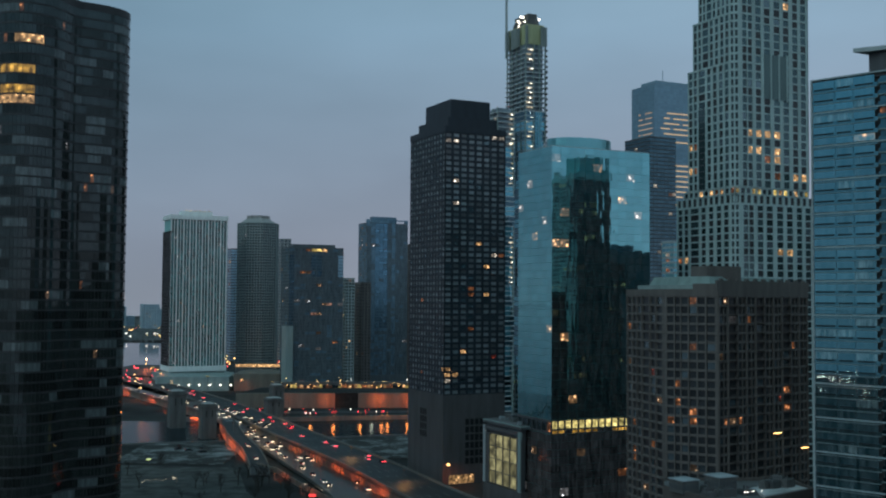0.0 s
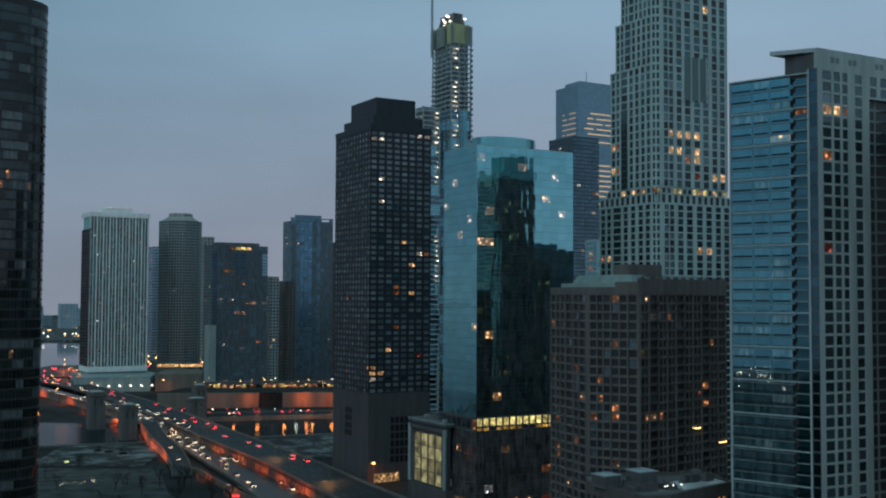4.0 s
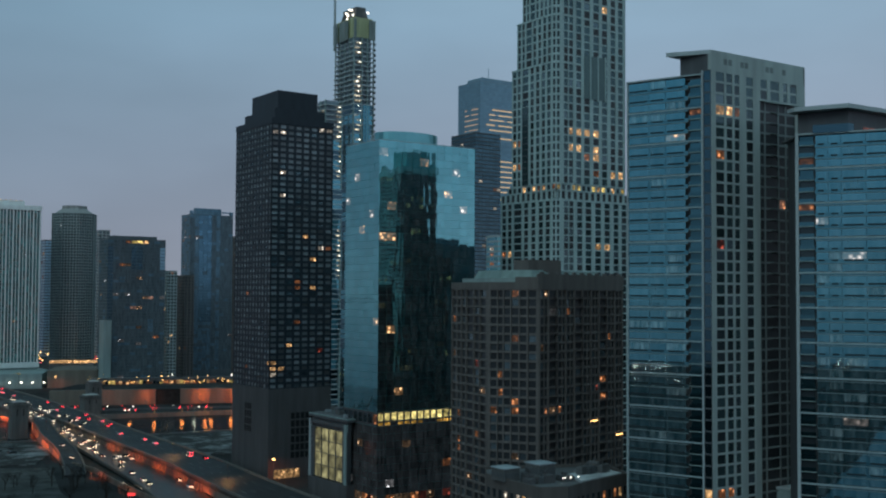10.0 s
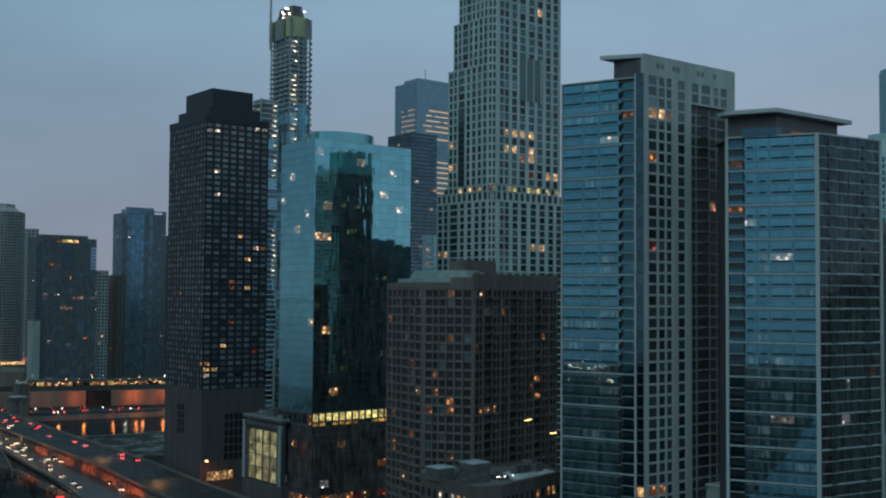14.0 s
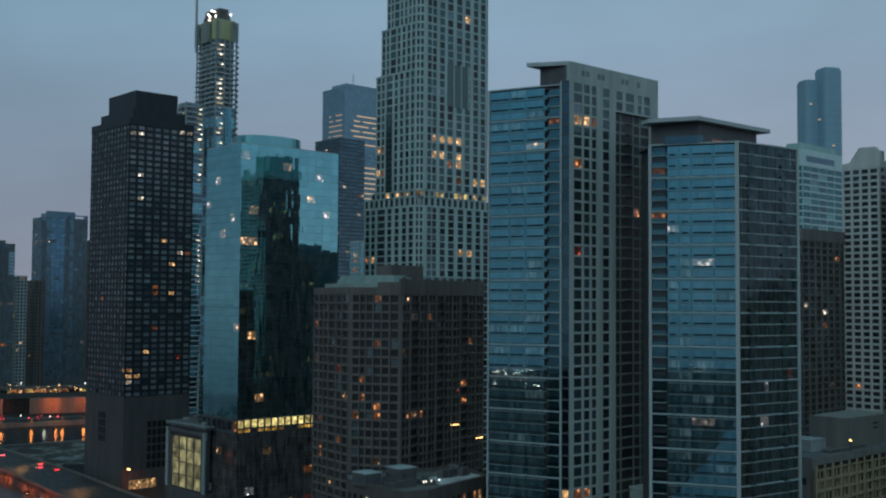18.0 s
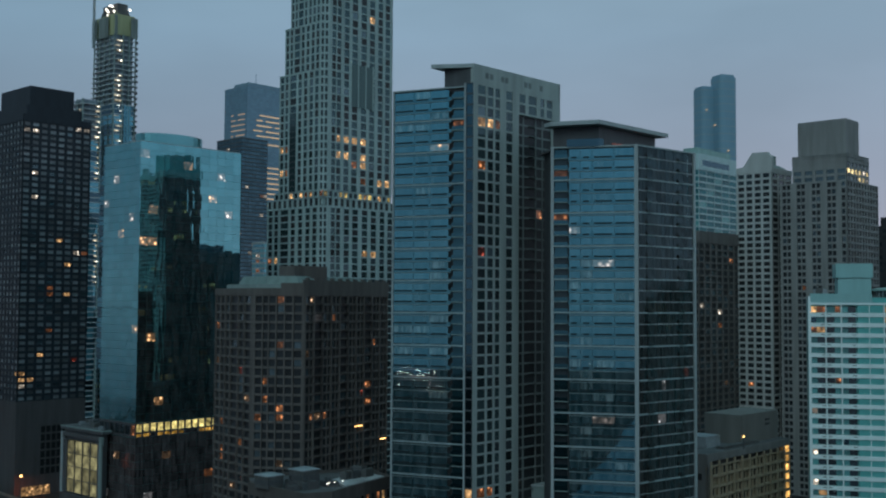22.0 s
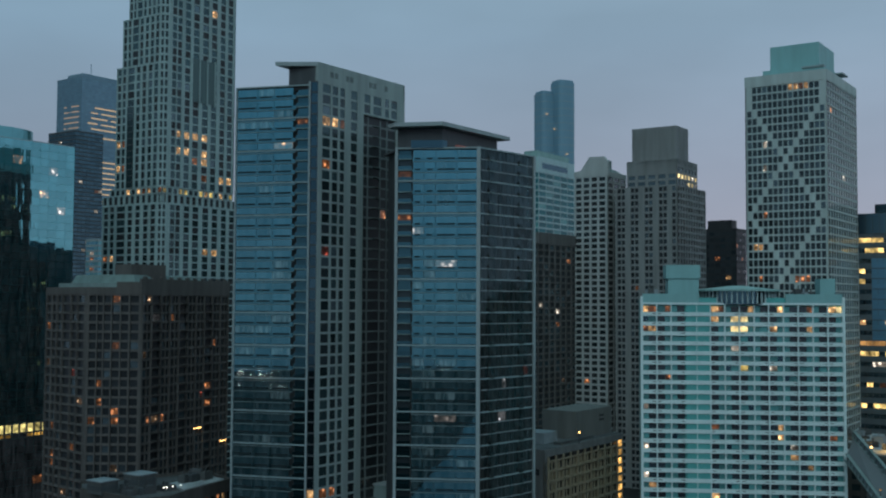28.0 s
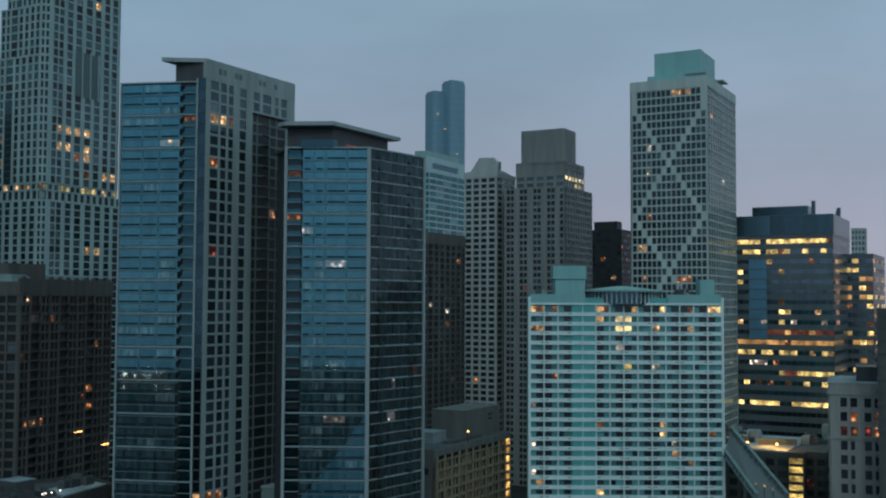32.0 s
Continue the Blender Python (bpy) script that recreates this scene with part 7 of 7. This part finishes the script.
# frost tone also stands in for haze over the far shore
slab("pavement", [(-1400, 2140), (-900, 2120), (-250, 2080), (-200, 4200), (-1900, 4200)], 0.0, 3.0, SNOWY, "far harbour shore with traffic")
slab("pavement", [(-180, 430), (-66, 430), (-86, 480), (-102, 545), (-170, 552)], 0.0, 0.3, PARK_SOIL, "dark muddy park ground with frost")

wt = Tower("podium", "long pale podium with a row of white lamps", (-255, 992), "building", seed=91)
wt.block("wall", [Vector(p) for p in ((-262, 990, 0), (-196, 996, 0), (-200, 1040, 0), (-268, 1036, 0))], 0, 13.0, GREY_LT)
for k in range(7):
    wt.add("lamp", Geo().box(4 + k * 9.4, 5.2 + k * 9.4, -2.6 + k * 0.85, -1.6 + k * 0.85, 5.0, 6.0), BULB_WHITE)
wt.finish()
bt = Tower("podium", "beige podium wall washed by amber light", (-190, 998), "building", seed=92)
bt.block("wall", [Vector(p) for p in ((-192, 998, 0), (-150, 1002, 0), (-152, 1060, 0), (-194, 1056, 0))], 0, 15.5, CONC_WALL)
bt.block("lit_terrace", [Vector(p) for p in ((-205, 1075, 0), (-160, 1080, 0), (-160, 1084, 0), (-205, 1079, 0))], 17, 19.5, LIT_WARM)
bt.finish()

et = Tower("arcade", "lit glazed arcades at the foot of the riverside towers", (-140, 975), "building", seed=93)
er = random.Random(77)
for k in range(44):
    x = -140 + k * 2.6
    y = 972 + 0.12 * (x + 140) - 84
    mat = er.choice((LIT_YELLOW, LIT_WARM, LIT_WARM, LIT_DIM, LIT_DIM, MIRROR_DARK))
    et.add("lit_bay", Geo().box(x + 140, x + 142.2, y - 975, y - 974.6, 12.0, 13.4 + er.uniform(0, 1.4)), mat)
et.block("wall", [Vector(p) for p in ((-140, 890, 0), (-26, 903, 0), (-26, 908, 0), (-140, 895, 0))], 11, 16.5, DARK_MET)
et.finish()


# ---- street lamps ----
def street_lamp(x, y, z, h, power=0.0, col=(1.0, 0.42, 0.12), mat=BULB_WARM, size=0.9, aim=None, long=0.6):
    """aim: None shines all round, else the direction of a shaded lamp, long metres wide."""
    g = tagged(new("street_lamp"), "street lamp with a glowing amber head", "street lamp", "street lamps")
    g.location = (x, y, z)
    part("pole", Geo().box(-0.12, 0.12, -0.12, 0.12, 0, h).box(-0.08, 0.08, -1.6, 0.0, h - 0.14, h), DARK_MET, g)
    part("head", Geo().prism([Vector((size * 0.5 * math.cos(a), -1.6 + size * 0.5 * math.sin(a), 0)) for a in [k * math.tau / 8 for k in range(8)]], h - 0.45, h + 0.1), mat, g)
    if power:
        d = bpy.data.lights.new("lamp_light", "AREA" if aim else "POINT")
        d.energy, d.color = power, col
        o = new("lamp_light", d)
        if aim:
            d.shape, d.size, d.size_y = "RECTANGLE", long, 0.5
            o.rotation_euler = Vector(aim).to_track_quat("-Z", "Y").to_euler()
            o.location = (x, y, z + h - 0.6)
        else:
            d.shadow_soft_size = 1.0
            o.location = (x, y - 1.6, z + h - 1.2)


DOWN = (0, 0, -1)


SODIUM = (1.0, 0.13, 0.02)
for x, y, p in ((-118, 833, 500), (-90, 840, 1300), (-50, 844, 1900), (-26, 846, 1500), (0, 848, 1500)):
    street_lamp(x, y, 0.0, 8, p, (1.0, 0.17, 0.03), LIT_DIM, 0.5, (0.0, 1.0, -0.1), 3.0)
# low lamps along the far river wall, mirrored in the water
for x, y, c in ((-91, 752, 0), (-75.5, 757, 0), (-57.5, 762, 0), (-49.5, 764, 1), (-42.5, 766, 0), (-38.5, 767, 0), (-25, 770, 0)):
    street_lamp(x, y, 3.0, 2.6, 260 if c else 800, (0.8, 0.95, 0.75) if c else (1.0, 0.30, 0.07), LIT_DIM, 0.3)
for k in range(8):
    street_lamp(-124 + k * 15 + (k * 7 % 5) * 2.2, 905 + k * 2, 11.3, 4 + (k * 5) % 4, 0, mat=BULB_WHITE if k % 3 == 0 else BULB_WARM, size=0.8)
fascia = [(p[0] + 0.3, p[1] + 0.15, p[2] - 1.0) for p in l_[3:32]]
tagged(new("retaining_wall", Geo().strip(fascia, [(p[0] + 0.6, p[1] + 0.3, p[2]) for p in fascia], 3.4).mesh("retaining_wall", [CONC_WALL])), "concrete wall under the deck washed by amber light", "", "", "structure")
for k in range(8, 18, 2):
    p, q = Vector(l_[k]), Vector(l_[k + 1])
    d = (q - p).normalized()
    street_lamp(p.x - 2.2, p.y - 0.9, 0.0, 3.6, 1000, SODIUM, LIT_DIM, 0.3, (d.y, -d.x, 0.15), 20.0)
    for j in range(7):
        c = p.lerp(q, j * 2 / 7)
        tagged(new("pier", Geo().box(-0.35, 0.35, -0.5, 0.5, 0, c.z - 1.2).mesh("pier", [KERB])), "slim concrete column under the deck edge", "", "", "structure").location = (c.x - 0.35, c.y - 0.15, 0)
for x, y, p in ((-170, 745, 2600), (-205, 800, 4200)):
    street_lamp(x, y, 0.0, 4.0, p, (1.0, 0.11, 0.02), LIT_DIM, 0.6, (0.55, 0.83, 0.1), 8.0)
for x, y, p in ((-183, 990, 900), (-250, 900, 2500), (-300, 1100, 7000), (-325, 1190, 12000), (3, 492, 1200)):
    street_lamp(x, y, 6.9 if y > 1080 else 0.0, 11, p * 1.5, (1.0, 0.20, 0.06), BULB_WARM, 1.2, DOWN)
street_lamp(-211, 975, 0, 15, 0, mat=LIT_YELLOW, size=3.0)
for k in range(2, 10):
    street_lamp(-30 - 13.5 * k - 13, 460 + 31 * k, 1.5, 10, 0, mat=LIT_DIM, size=0.7)

for x, y in ((-74, 545), (-88, 582), (-102, 625), (-119, 668)):
    street_lamp(x, y, 1.5, 10, 1600, (1.0, 0.52, 0.18), LIT_DIM, 0.4, DOWN)
for x, y in ((-45, 541.6), (-16.3, 469.2), (-100, 705)):
    street_lamp(x, y, 6.0, 6, 1300, (1.0, 0.48, 0.13), LIT_DIM, 0.25, DOWN)

# ramp that bends off the lower carriageway
RAMP = smooth([(-143, 720, 5.0), (-133, 680, 6.0), (-119, 630, 5.6), (-104, 588, 4.2), (-93, 550, 2.0), (-87, 520, 0.7)])
l3_, r3_ = run(RAMP, 9)
tagged(new("ramp", Geo().strip(l3_, r3_, 0.7).mesh("ramp", [ASPHALT])), "curving exit ramp with amber-lit sides", "", "", "structure")
for side in (l3_, r3_):
    hi = [(p[0], p[1], p[2] + 0.9) for p in side]
    off = [(p[0] + 0.4, p[1] + 0.1, p[2] + 0.9) for p in side]
    tagged(new("barrier", Geo().strip(hi, off, 1.5).mesh("barrier", [KERB])), "concrete barrier of the exit ramp", "", "", "structure")
low = [(p[0] - 0.3, p[1], p[2] - 0.72) for p in r3_[2:27]]
tagged(new("retaining_wall", Geo().strip(low, [(p[0] + 0.6, p[1] + 0.2, p[2]) for p in low], 5.0).mesh("retaining_wall", [CONC_WALL])), "curved concrete ramp wall washed by amber light", "", "", "structure")
for k in range(4, 24, 5):
    p, q = Vector(r3_[k]), Vector(r3_[k + 1])
    d = (q - p).normalized()
    street_lamp(p.x - 3.2, p.y - 1.2, 0.0, 3.4, 1500, (1.0, 0.14, 0.022), LIT_DIM, 0.3, (-d.y, d.x, 0.1), 22.0)
wall_run("barrier", [(-93, 548), (-80, 530), (-66, 496), (-50, 462), (-40, 440)], 0.0, 2.6, 0.5, CONC_WALL, "low concrete wall washed by amber light beside the carriageway")
street_lamp(-78.5, 512, 0.0, 3.2, 700, (1.0, 0.15, 0.03), LIT_DIM, 0.3, (0.9, 0.4, -0.2), 10.0)
street_lamp(-61, 474, 0.0, 3.2, 300, (1.0, 0.2, 0.04), LIT_DIM, 0.3, (0.9, 0.4, -0.2), 10.0)
for k in range(4, len(UPPER) - 8, 2):
    p = Vector(UPPER[k])
    pr = tagged(new("pier", Geo().box(p.x - 0.9, p.x + 0.9, p.y - 0.9, p.y + 0.9, 0, p.z - 1.1).mesh("pier", [KERB])), "concrete pier under the expressway deck", "", "", "structure")


# lane lines
def lane_lines(path, offs, name):
    g = Geo()
    for o in offs:
        for k in range(len(path) - 1):
            a, b = Vector(path[k]), Vector(path[k + 1])
            d = b - a
            n = Vector((-d.y, d.x, 0)).normalized()
            steps = max(1, int(d.length / 12))
            for j in range(steps):
                p, q = a + d * (j / steps), a + d * ((j + 0.35) / steps)
                g.strip([tuple(p + n * (o + 0.1) + Vector((0, 0, 0.03))), tuple(q + n * (o + 0.1) + Vector((0, 0, 0.03)))],
                        [tuple(p + n * (o - 0.1) + Vector((0, 0, 0.03))), tuple(q + n * (o - 0.1) + Vector((0, 0, 0.03)))], 0.02)
    tagged(new(name, g.mesh(name, [PAINT_LINE])), "dashed white lane lines on the asphalt", "", "", "stuff")


lane_lines(UPPER, (-6, -2, 2, 6), "lane_line")
lane_lines(LOWER, (-6, -2, 2, 6), "lane_line")


# ---- cars ----
def car(name, label, paint, lit_front, lit_back):
    g = tagged(new(name), label, "car", "cars on the expressway")
    prof = [(-2.2, 0.35), (2.2, 0.35), (2.25, 0.75), (1.3, 0.95), (-1.9, 1.0), (-2.25, 0.8)]
    cab = [(-1.7, 0.97), (1.1, 0.93), (0.5, 1.42), (-1.2, 1.45)]
    for nm, pr, w, mat in (("body", prof, 0.9, paint), ("cabin", cab, 0.75, WIN_DARK)):
        b = Geo()
        n = len(pr)
        b.v = [(x, -w, z) for x, z in pr] + [(x, w, z) for x, z in pr]
        b.f = [(k, (k + 1) % n, n + (k + 1) % n, n + k) for k in range(n)] + [tuple(range(n - 1, -1, -1)), tuple(range(n, 2 * n))]
        b.s = [0] * (n + 2)
        part(nm, b, mat, g)
    for y in (-0.62, 0.62):
        part("headlamp", Geo().box(2.12, 2.32, y - 0.17, y + 0.17, 0.58, 0.82), HEAD if lit_front else STEEL, g)
        part("tail_lamp", Geo().box(-2.36, -2.18, y - 0.26, y + 0.26, 0.6, 0.9), TAIL if lit_back else LIT_RED, g)
    for x in (-1.4, 1.4):
        for y in (-0.86, 0.86):
            part("wheel", Geo().prism([Vector((0.33 * math.cos(a), 0.33 * math.sin(a), 0)) for a in [k * math.tau / 10 for k in range(10)]], -0.1, 0.1).mesh("wheel", [BLACK]), BLACK, g).matrix_local = \
                Matrix.Translation((x, y, 0.33)) @ Matrix.Rotation(math.pi / 2, 4, "X")
    return g


PAINTS = [wall_mat("car_paint_" + n, c, 0.25, 0.05) for n, c in (("silver", (0.4, 0.41, 0.42)), ("black", (0.02, 0.02, 0.022)), ("white", (0.7, 0.7, 0.7)), ("red", (0.25, 0.02, 0.02)))]
MODELS = [car("car", f"{n} car with its lights on", p, True, True) for n, p in zip(("silver", "black", "white", "red"), PAINTS)]


def drive(path, k, u, off, away, model):
    a, b = Vector(path[k]), Vector(path[k + 1])
    p = a.lerp(b, u)
    d = (b - a).normalized()
    n = Vector((-d.y, d.x, 0))
    p = p + n * off
    ang = math.atan2(d.y, d.x) + (0 if away else math.pi)
    return Matrix.Translation((p.x, p.y, p.z + 0.01)) @ Matrix.Rotation(ang, 4, "Z") @ Matrix.Rotation(-math.asin(d.z) * (1 if away else -1), 4, "Y")


# slip road that swings away to the harbour beyond the bridge
SLIP = smooth([(-150, 742, 5), (-190, 812, 5), (-236, 890, 5), (-296, 985, 5), (-380, 1090, 5)])
l4_, r4_ = run(SLIP, 13)
tagged(new("road", Geo().strip(l4_, r4_, 1.0).mesh("road", [WET_ASPHALT])), "damp slip road crowded with headlights", "", "", "structure")
hi = [(p[0], p[1], p[2] + 1.0) for p in l4_]
tagged(new("barrier", Geo().strip(hi, [(p[0] + 0.45, p[1] + 0.1, p[2]) for p in hi], 1.9).mesh("barrier", [KERB])), "concrete parapet of the slip road", "", "", "structure")
low = [(p[0] + 0.4, p[1], p[2] - 1.0) for p in l4_]
tagged(new("retaining_wall", Geo().strip(low, [(p[0] + 0.5, p[1] + 0.2, p[2]) for p in low], 3.9).mesh("retaining_wall", [CONC_WALL])), "slip road wall washed by red-orange light", "", "", "structure")
for x, y in ((-208, 812), (-240, 868), (-280, 935)):
    street_lamp(x, y, 0.0, 5.0, 3600, (1.0, 0.12, 0.02), LIT_DIM, 0.6, (0.55, 0.83, 0.1), 9.0)
for x, y in ((-225, 905), (-262, 1010), (-290, 1080)):
    street_lamp(x, y, 6.0, 9.0, 4200, (1.0, 0.13, 0.03), BULB_WARM, 0.6, DOWN)
LAMP_LIME = lamp_mat("lime_lamp", (0.75, 0.9, 0.35), 0.9, False)
street_lamp(-148.5, 553, 0, 3.4, 0, mat=LAMP_LIME, size=2.4)
street_lamp(-296, 1110, 6, 8, 0, mat=LIT_YELLOW, size=4.0)

cr = random.Random(5)
spots = []
for k in range(5, 22):
    for off in (-4, 0, 4):
        if cr.random() < 0.3:
            spots.append((SLIP, k, cr.random(), off, False))
for k in range(9, 45):
    for off in (-8, -4, 0):
        if cr.random() < (0.14 if k < 16 else 0.30):
            spots.append((UPPER, k, cr.random(), off, True))
for k in range(20, 46):
    for off in (4, 8):
        if cr.random() < 0.42:
            spots.append((UPPER, k, cr.random(), off, False))
for k in range(5, 29):
    for off in (-8, -4.5, -1, 2.5, 6):
        if cr.random() < (0.3 if k < 11 else 0.66 if k < 18 else 0.85):
            spots.append((LOWER, k, cr.random(), off, False))
for k in (17, 22):
    spots.append((RAMP, k, cr.random(), 0, True))
for j, (path, k, u, off, away) in enumerate(spots):
    if k >= len(path) - 1:
        continue
    m = drive(path, k, u, off, away, None)
    if j < 4:
        MODELS[j].matrix_basis = m
    else:
        copy_thing(MODELS[cr.randrange(4)], m)

parked = tagged(car("car", "dark parked car with its lights off", PAINTS[1], False, False), "dark parked car with its lights off on frosted ground", "car", "parked cars")
parked.matrix_basis = Matrix.Translation((-140, 602, 0.36)) @ Matrix.Rotation(0.4, 4, "Z")
for x, y, a in ((-147, 607, 0.3), (-135.5, 612, 1.9), (-131, 596, 0.5), (-150, 621, 2.0)):
    copy_thing(parked, Matrix.Translation((x, y, 0.36)) @ Matrix.Rotation(a, 4, "Z"))

# scattered lights low on the ground: string of lamps in the park, signs, distant traffic
for nm, label, x0, y0, dx, dy, n, mat, s, z in (
        ("light_string", "string of yellow lamps over dark park ground", -133, 484, 0.75, 0.2, 14, LIT_WORK, 0.13, 3.0),
        ("light_string", "string of yellow lamps over dark park ground", -118, 486, -0.5, 0.9, 8, LIT_WORK, 0.13, 3.4),
        ("light_string", "string of amber lamps beside the lower carriageway", -62, 479, 1.05, -1.15, 14, LIT_WORK, 0.13, 3.0)):
    g = tagged(new(nm), label, "string lights")
    for k in range(n):
        x, y, zz = x0 + dx * k, y0 + dy * k, z + 1.2 * abs(math.sin(k * 0.6))
        part("bulb", Geo().box(x - s, x + s, y - s, y + s, zz - s, zz + s), mat, g)
    part("post", Geo().box(x0 - 0.1, x0 + 0.1, y0 - 0.1, y0 + 0.1, 0, z), DARK_MET, g)
sg = tagged(new("sign_board"), "small glowing red sign on a post among bare trees", "sign")
sg.location = (-54.2, 457.0, 0)
part("board", Geo().box(-1.5, 1.5, -0.12, 0.12, 2.2, 3.3), RED_GLOW, sg, "glowing red board")
part("frame", Geo().box(-1.65, 1.65, -0.08, 0.16, 3.3, 3.42).box(-1.65, 1.65, -0.08, 0.16, 2.08, 2.2), DARK_MET, sg)
part("post", Geo().box(-0.1, 0.1, -0.06, 0.14, 0, 2.08), DARK_MET, sg)
fr = random.Random(31)
g = tagged(new("distant_traffic"), "distant traffic and street lights near the harbour", "lights", "", "stuff")
gg = Geo()
mats = [BULB_WARM, BULB_WHITE, TAIL, RED_GLOW]
for k in range(90):
    x, y = fr.uniform(-1000, -300), fr.choice((2230, 2300, 2700, 2900, 3000)) + fr.uniform(-15, 15)
    s = fr.uniform(0.5, 1.2)
    gg.box(x - s, x + s, y - 1, y + 1, 4, 4 + 2 * s * 0.6, None, fr.choice((0, 0, 1, 2)))
for k in range(60):
    x, y = fr.uniform(-350, -245), fr.uniform(960, 1260)
    gg.box(x - 0.42, x + 0.42, y - 0.4, y + 0.4, 7.2, 7.8, None, fr.choice((2, 2, 2, 0)))
for k in range(70):
    x, y = fr.uniform(-330, -190), fr.uniform(1290, 1480)
    gg.box(x - 0.6, x + 0.6, y - 0.5, y + 0.5, 6, 7.0, None, fr.choice((0, 0, 0, 3)))
for k in range(40):
    x, z = fr.uniform(-392, -368), fr.uniform(25, 46)
    gg.box(x - 0.6, x + 0.6, 1964, 1965, z, z + 1.2, None, 0)
for x, y, c in ((-596, 2180, 1), (-581, 2180, 1), (-575, 2182, 1), (-560, 2185, 3), (-553, 2188, 3), (-640, 2190, 1), (-655, 2190, 3)):
    gg.box(x - 1.1, x + 1.1, y, y + 1, 12, 13.6, None, c)
gg.box(-326, -314, 1668, 1669, 4.5, 9.5, None, 3)
for k in range(34):
    x, y = fr.uniform(-140, -20), fr.uniform(800, 834)
    gg.box(x - 0.35, x + 0.35, y - 0.3, y + 0.3, 0.6, 1.1, None, fr.choice((1, 3, 2, 3)))
for k in range(42):
    x = fr.uniform(-140, 40)
    gg.box(x - 0.16, x + 0.16, 886.6 + 0.12 * (x + 140), 887.2 + 0.12 * (x + 140), *(lambda z: (z, z + 0.4))(12.0 + 8.5 * fr.random() ** 2.2), None, 0)
fo = plain_tower("far_block", "dark far block dotted with amber lamps", (-394, 1966), 20, 40, 60.0, 14, 6, 6, FAR_WALL, ((FAR_PANE, 1),), 0.3, 0.4, 0.4, 0.02, 610, 1)
fo.finish()
slab("road", [(-360, 1085), (-280, 1085), (-280, 1265), (-360, 1265)], 5.6, 6.9, ASPHALT, "far interchange deck crowded with tail lights")
part("lights", gg, mats, g)["kind"] = "stuff"


# ---- bare trees ----
BARK = wall_mat("wet_bark", (0.03, 0.026, 0.023), 0.9, 0.3)


def bare_tree(x, y, h, seed):
    r = random.Random(seed)
    t = tagged(new("tree"), "bare winter tree with fine dark twigs", "tree", "bare trees")
    t.location = (x, y, 0)
    trunk, crown = Geo(), Geo()

    def limb(g, a, b, r0, r1):
        d = (b - a)
        m = Matrix.Translation(a) @ d.to_track_quat("Z", "Y").to_matrix().to_4x4()
        p0 = [Vector((r0 * math.cos(k * math.tau / 5), r0 * math.sin(k * math.tau / 5), 0)) for k in range(5)]
        p1 = [Vector((r1 * math.cos(k * math.tau / 5), r1 * math.sin(k * math.tau / 5), 0)) for k in range(5)]
        i = len(g.v)
        g.prism(p0, 0, d.length, 0, p1)
        g.v[i:] = [tuple(m @ Vector(v)) for v in g.v[i:]]

    def grow(a, d, ln, rad, depth):
        b = a + d * ln
        limb(trunk if depth < 2 else crown, a, b, rad, rad * 0.65)
        if depth < 4:
            for _ in range(3 if depth < 3 else 4):
                e = (d + Vector((r.uniform(-0.8, 0.8), r.uniform(-0.8, 0.8), r.uniform(-0.1, 0.5)))).normalized()
                grow(a + d * ln * r.uniform(0.6, 1.0), e, ln * r.uniform(0.55, 0.75), rad * 0.55, depth + 1)
    grow(Vector((0, 0, 0)), Vector((0, 0, 1)), h * 0.36, h * 0.022, 0)
    part("trunk", trunk, BARK, t)
    part("crown", crown, BARK, t)
    return t


first = [bare_tree(-84, 492, 9, k) for k in range(1)] + [bare_tree(-150, 520, 11, 40)]
tr_ = random.Random(8)
for k in range(48):
    if k >= 34:
        u_ = (k - 34) / 13
        x, y = -90 + 32 * u_ + tr_.uniform(-6, 3), 526 - 80 * u_ + tr_.uniform(-8, 8)
    elif k < 14:
        x, y = tr_.uniform(-112, -78), tr_.uniform(440, 515)
    elif k < 24:
        x, y = tr_.uniform(-175, -130), tr_.uniform(470, 560)
    else:
        x, y = tr_.uniform(-335, -270), tr_.uniform(1290, 1330)
    if k < 34 and -112 < x < -30 and y > 500:
        continue
    s_ = tr_.uniform(0.8, 1.25)
    o = copy_thing(first[k % 2], Matrix.Translation((x, y, 0)) @ Matrix.Rotation(tr_.uniform(0, 6.3), 4, "Z"))
    o.scale = (s_, s_, s_)
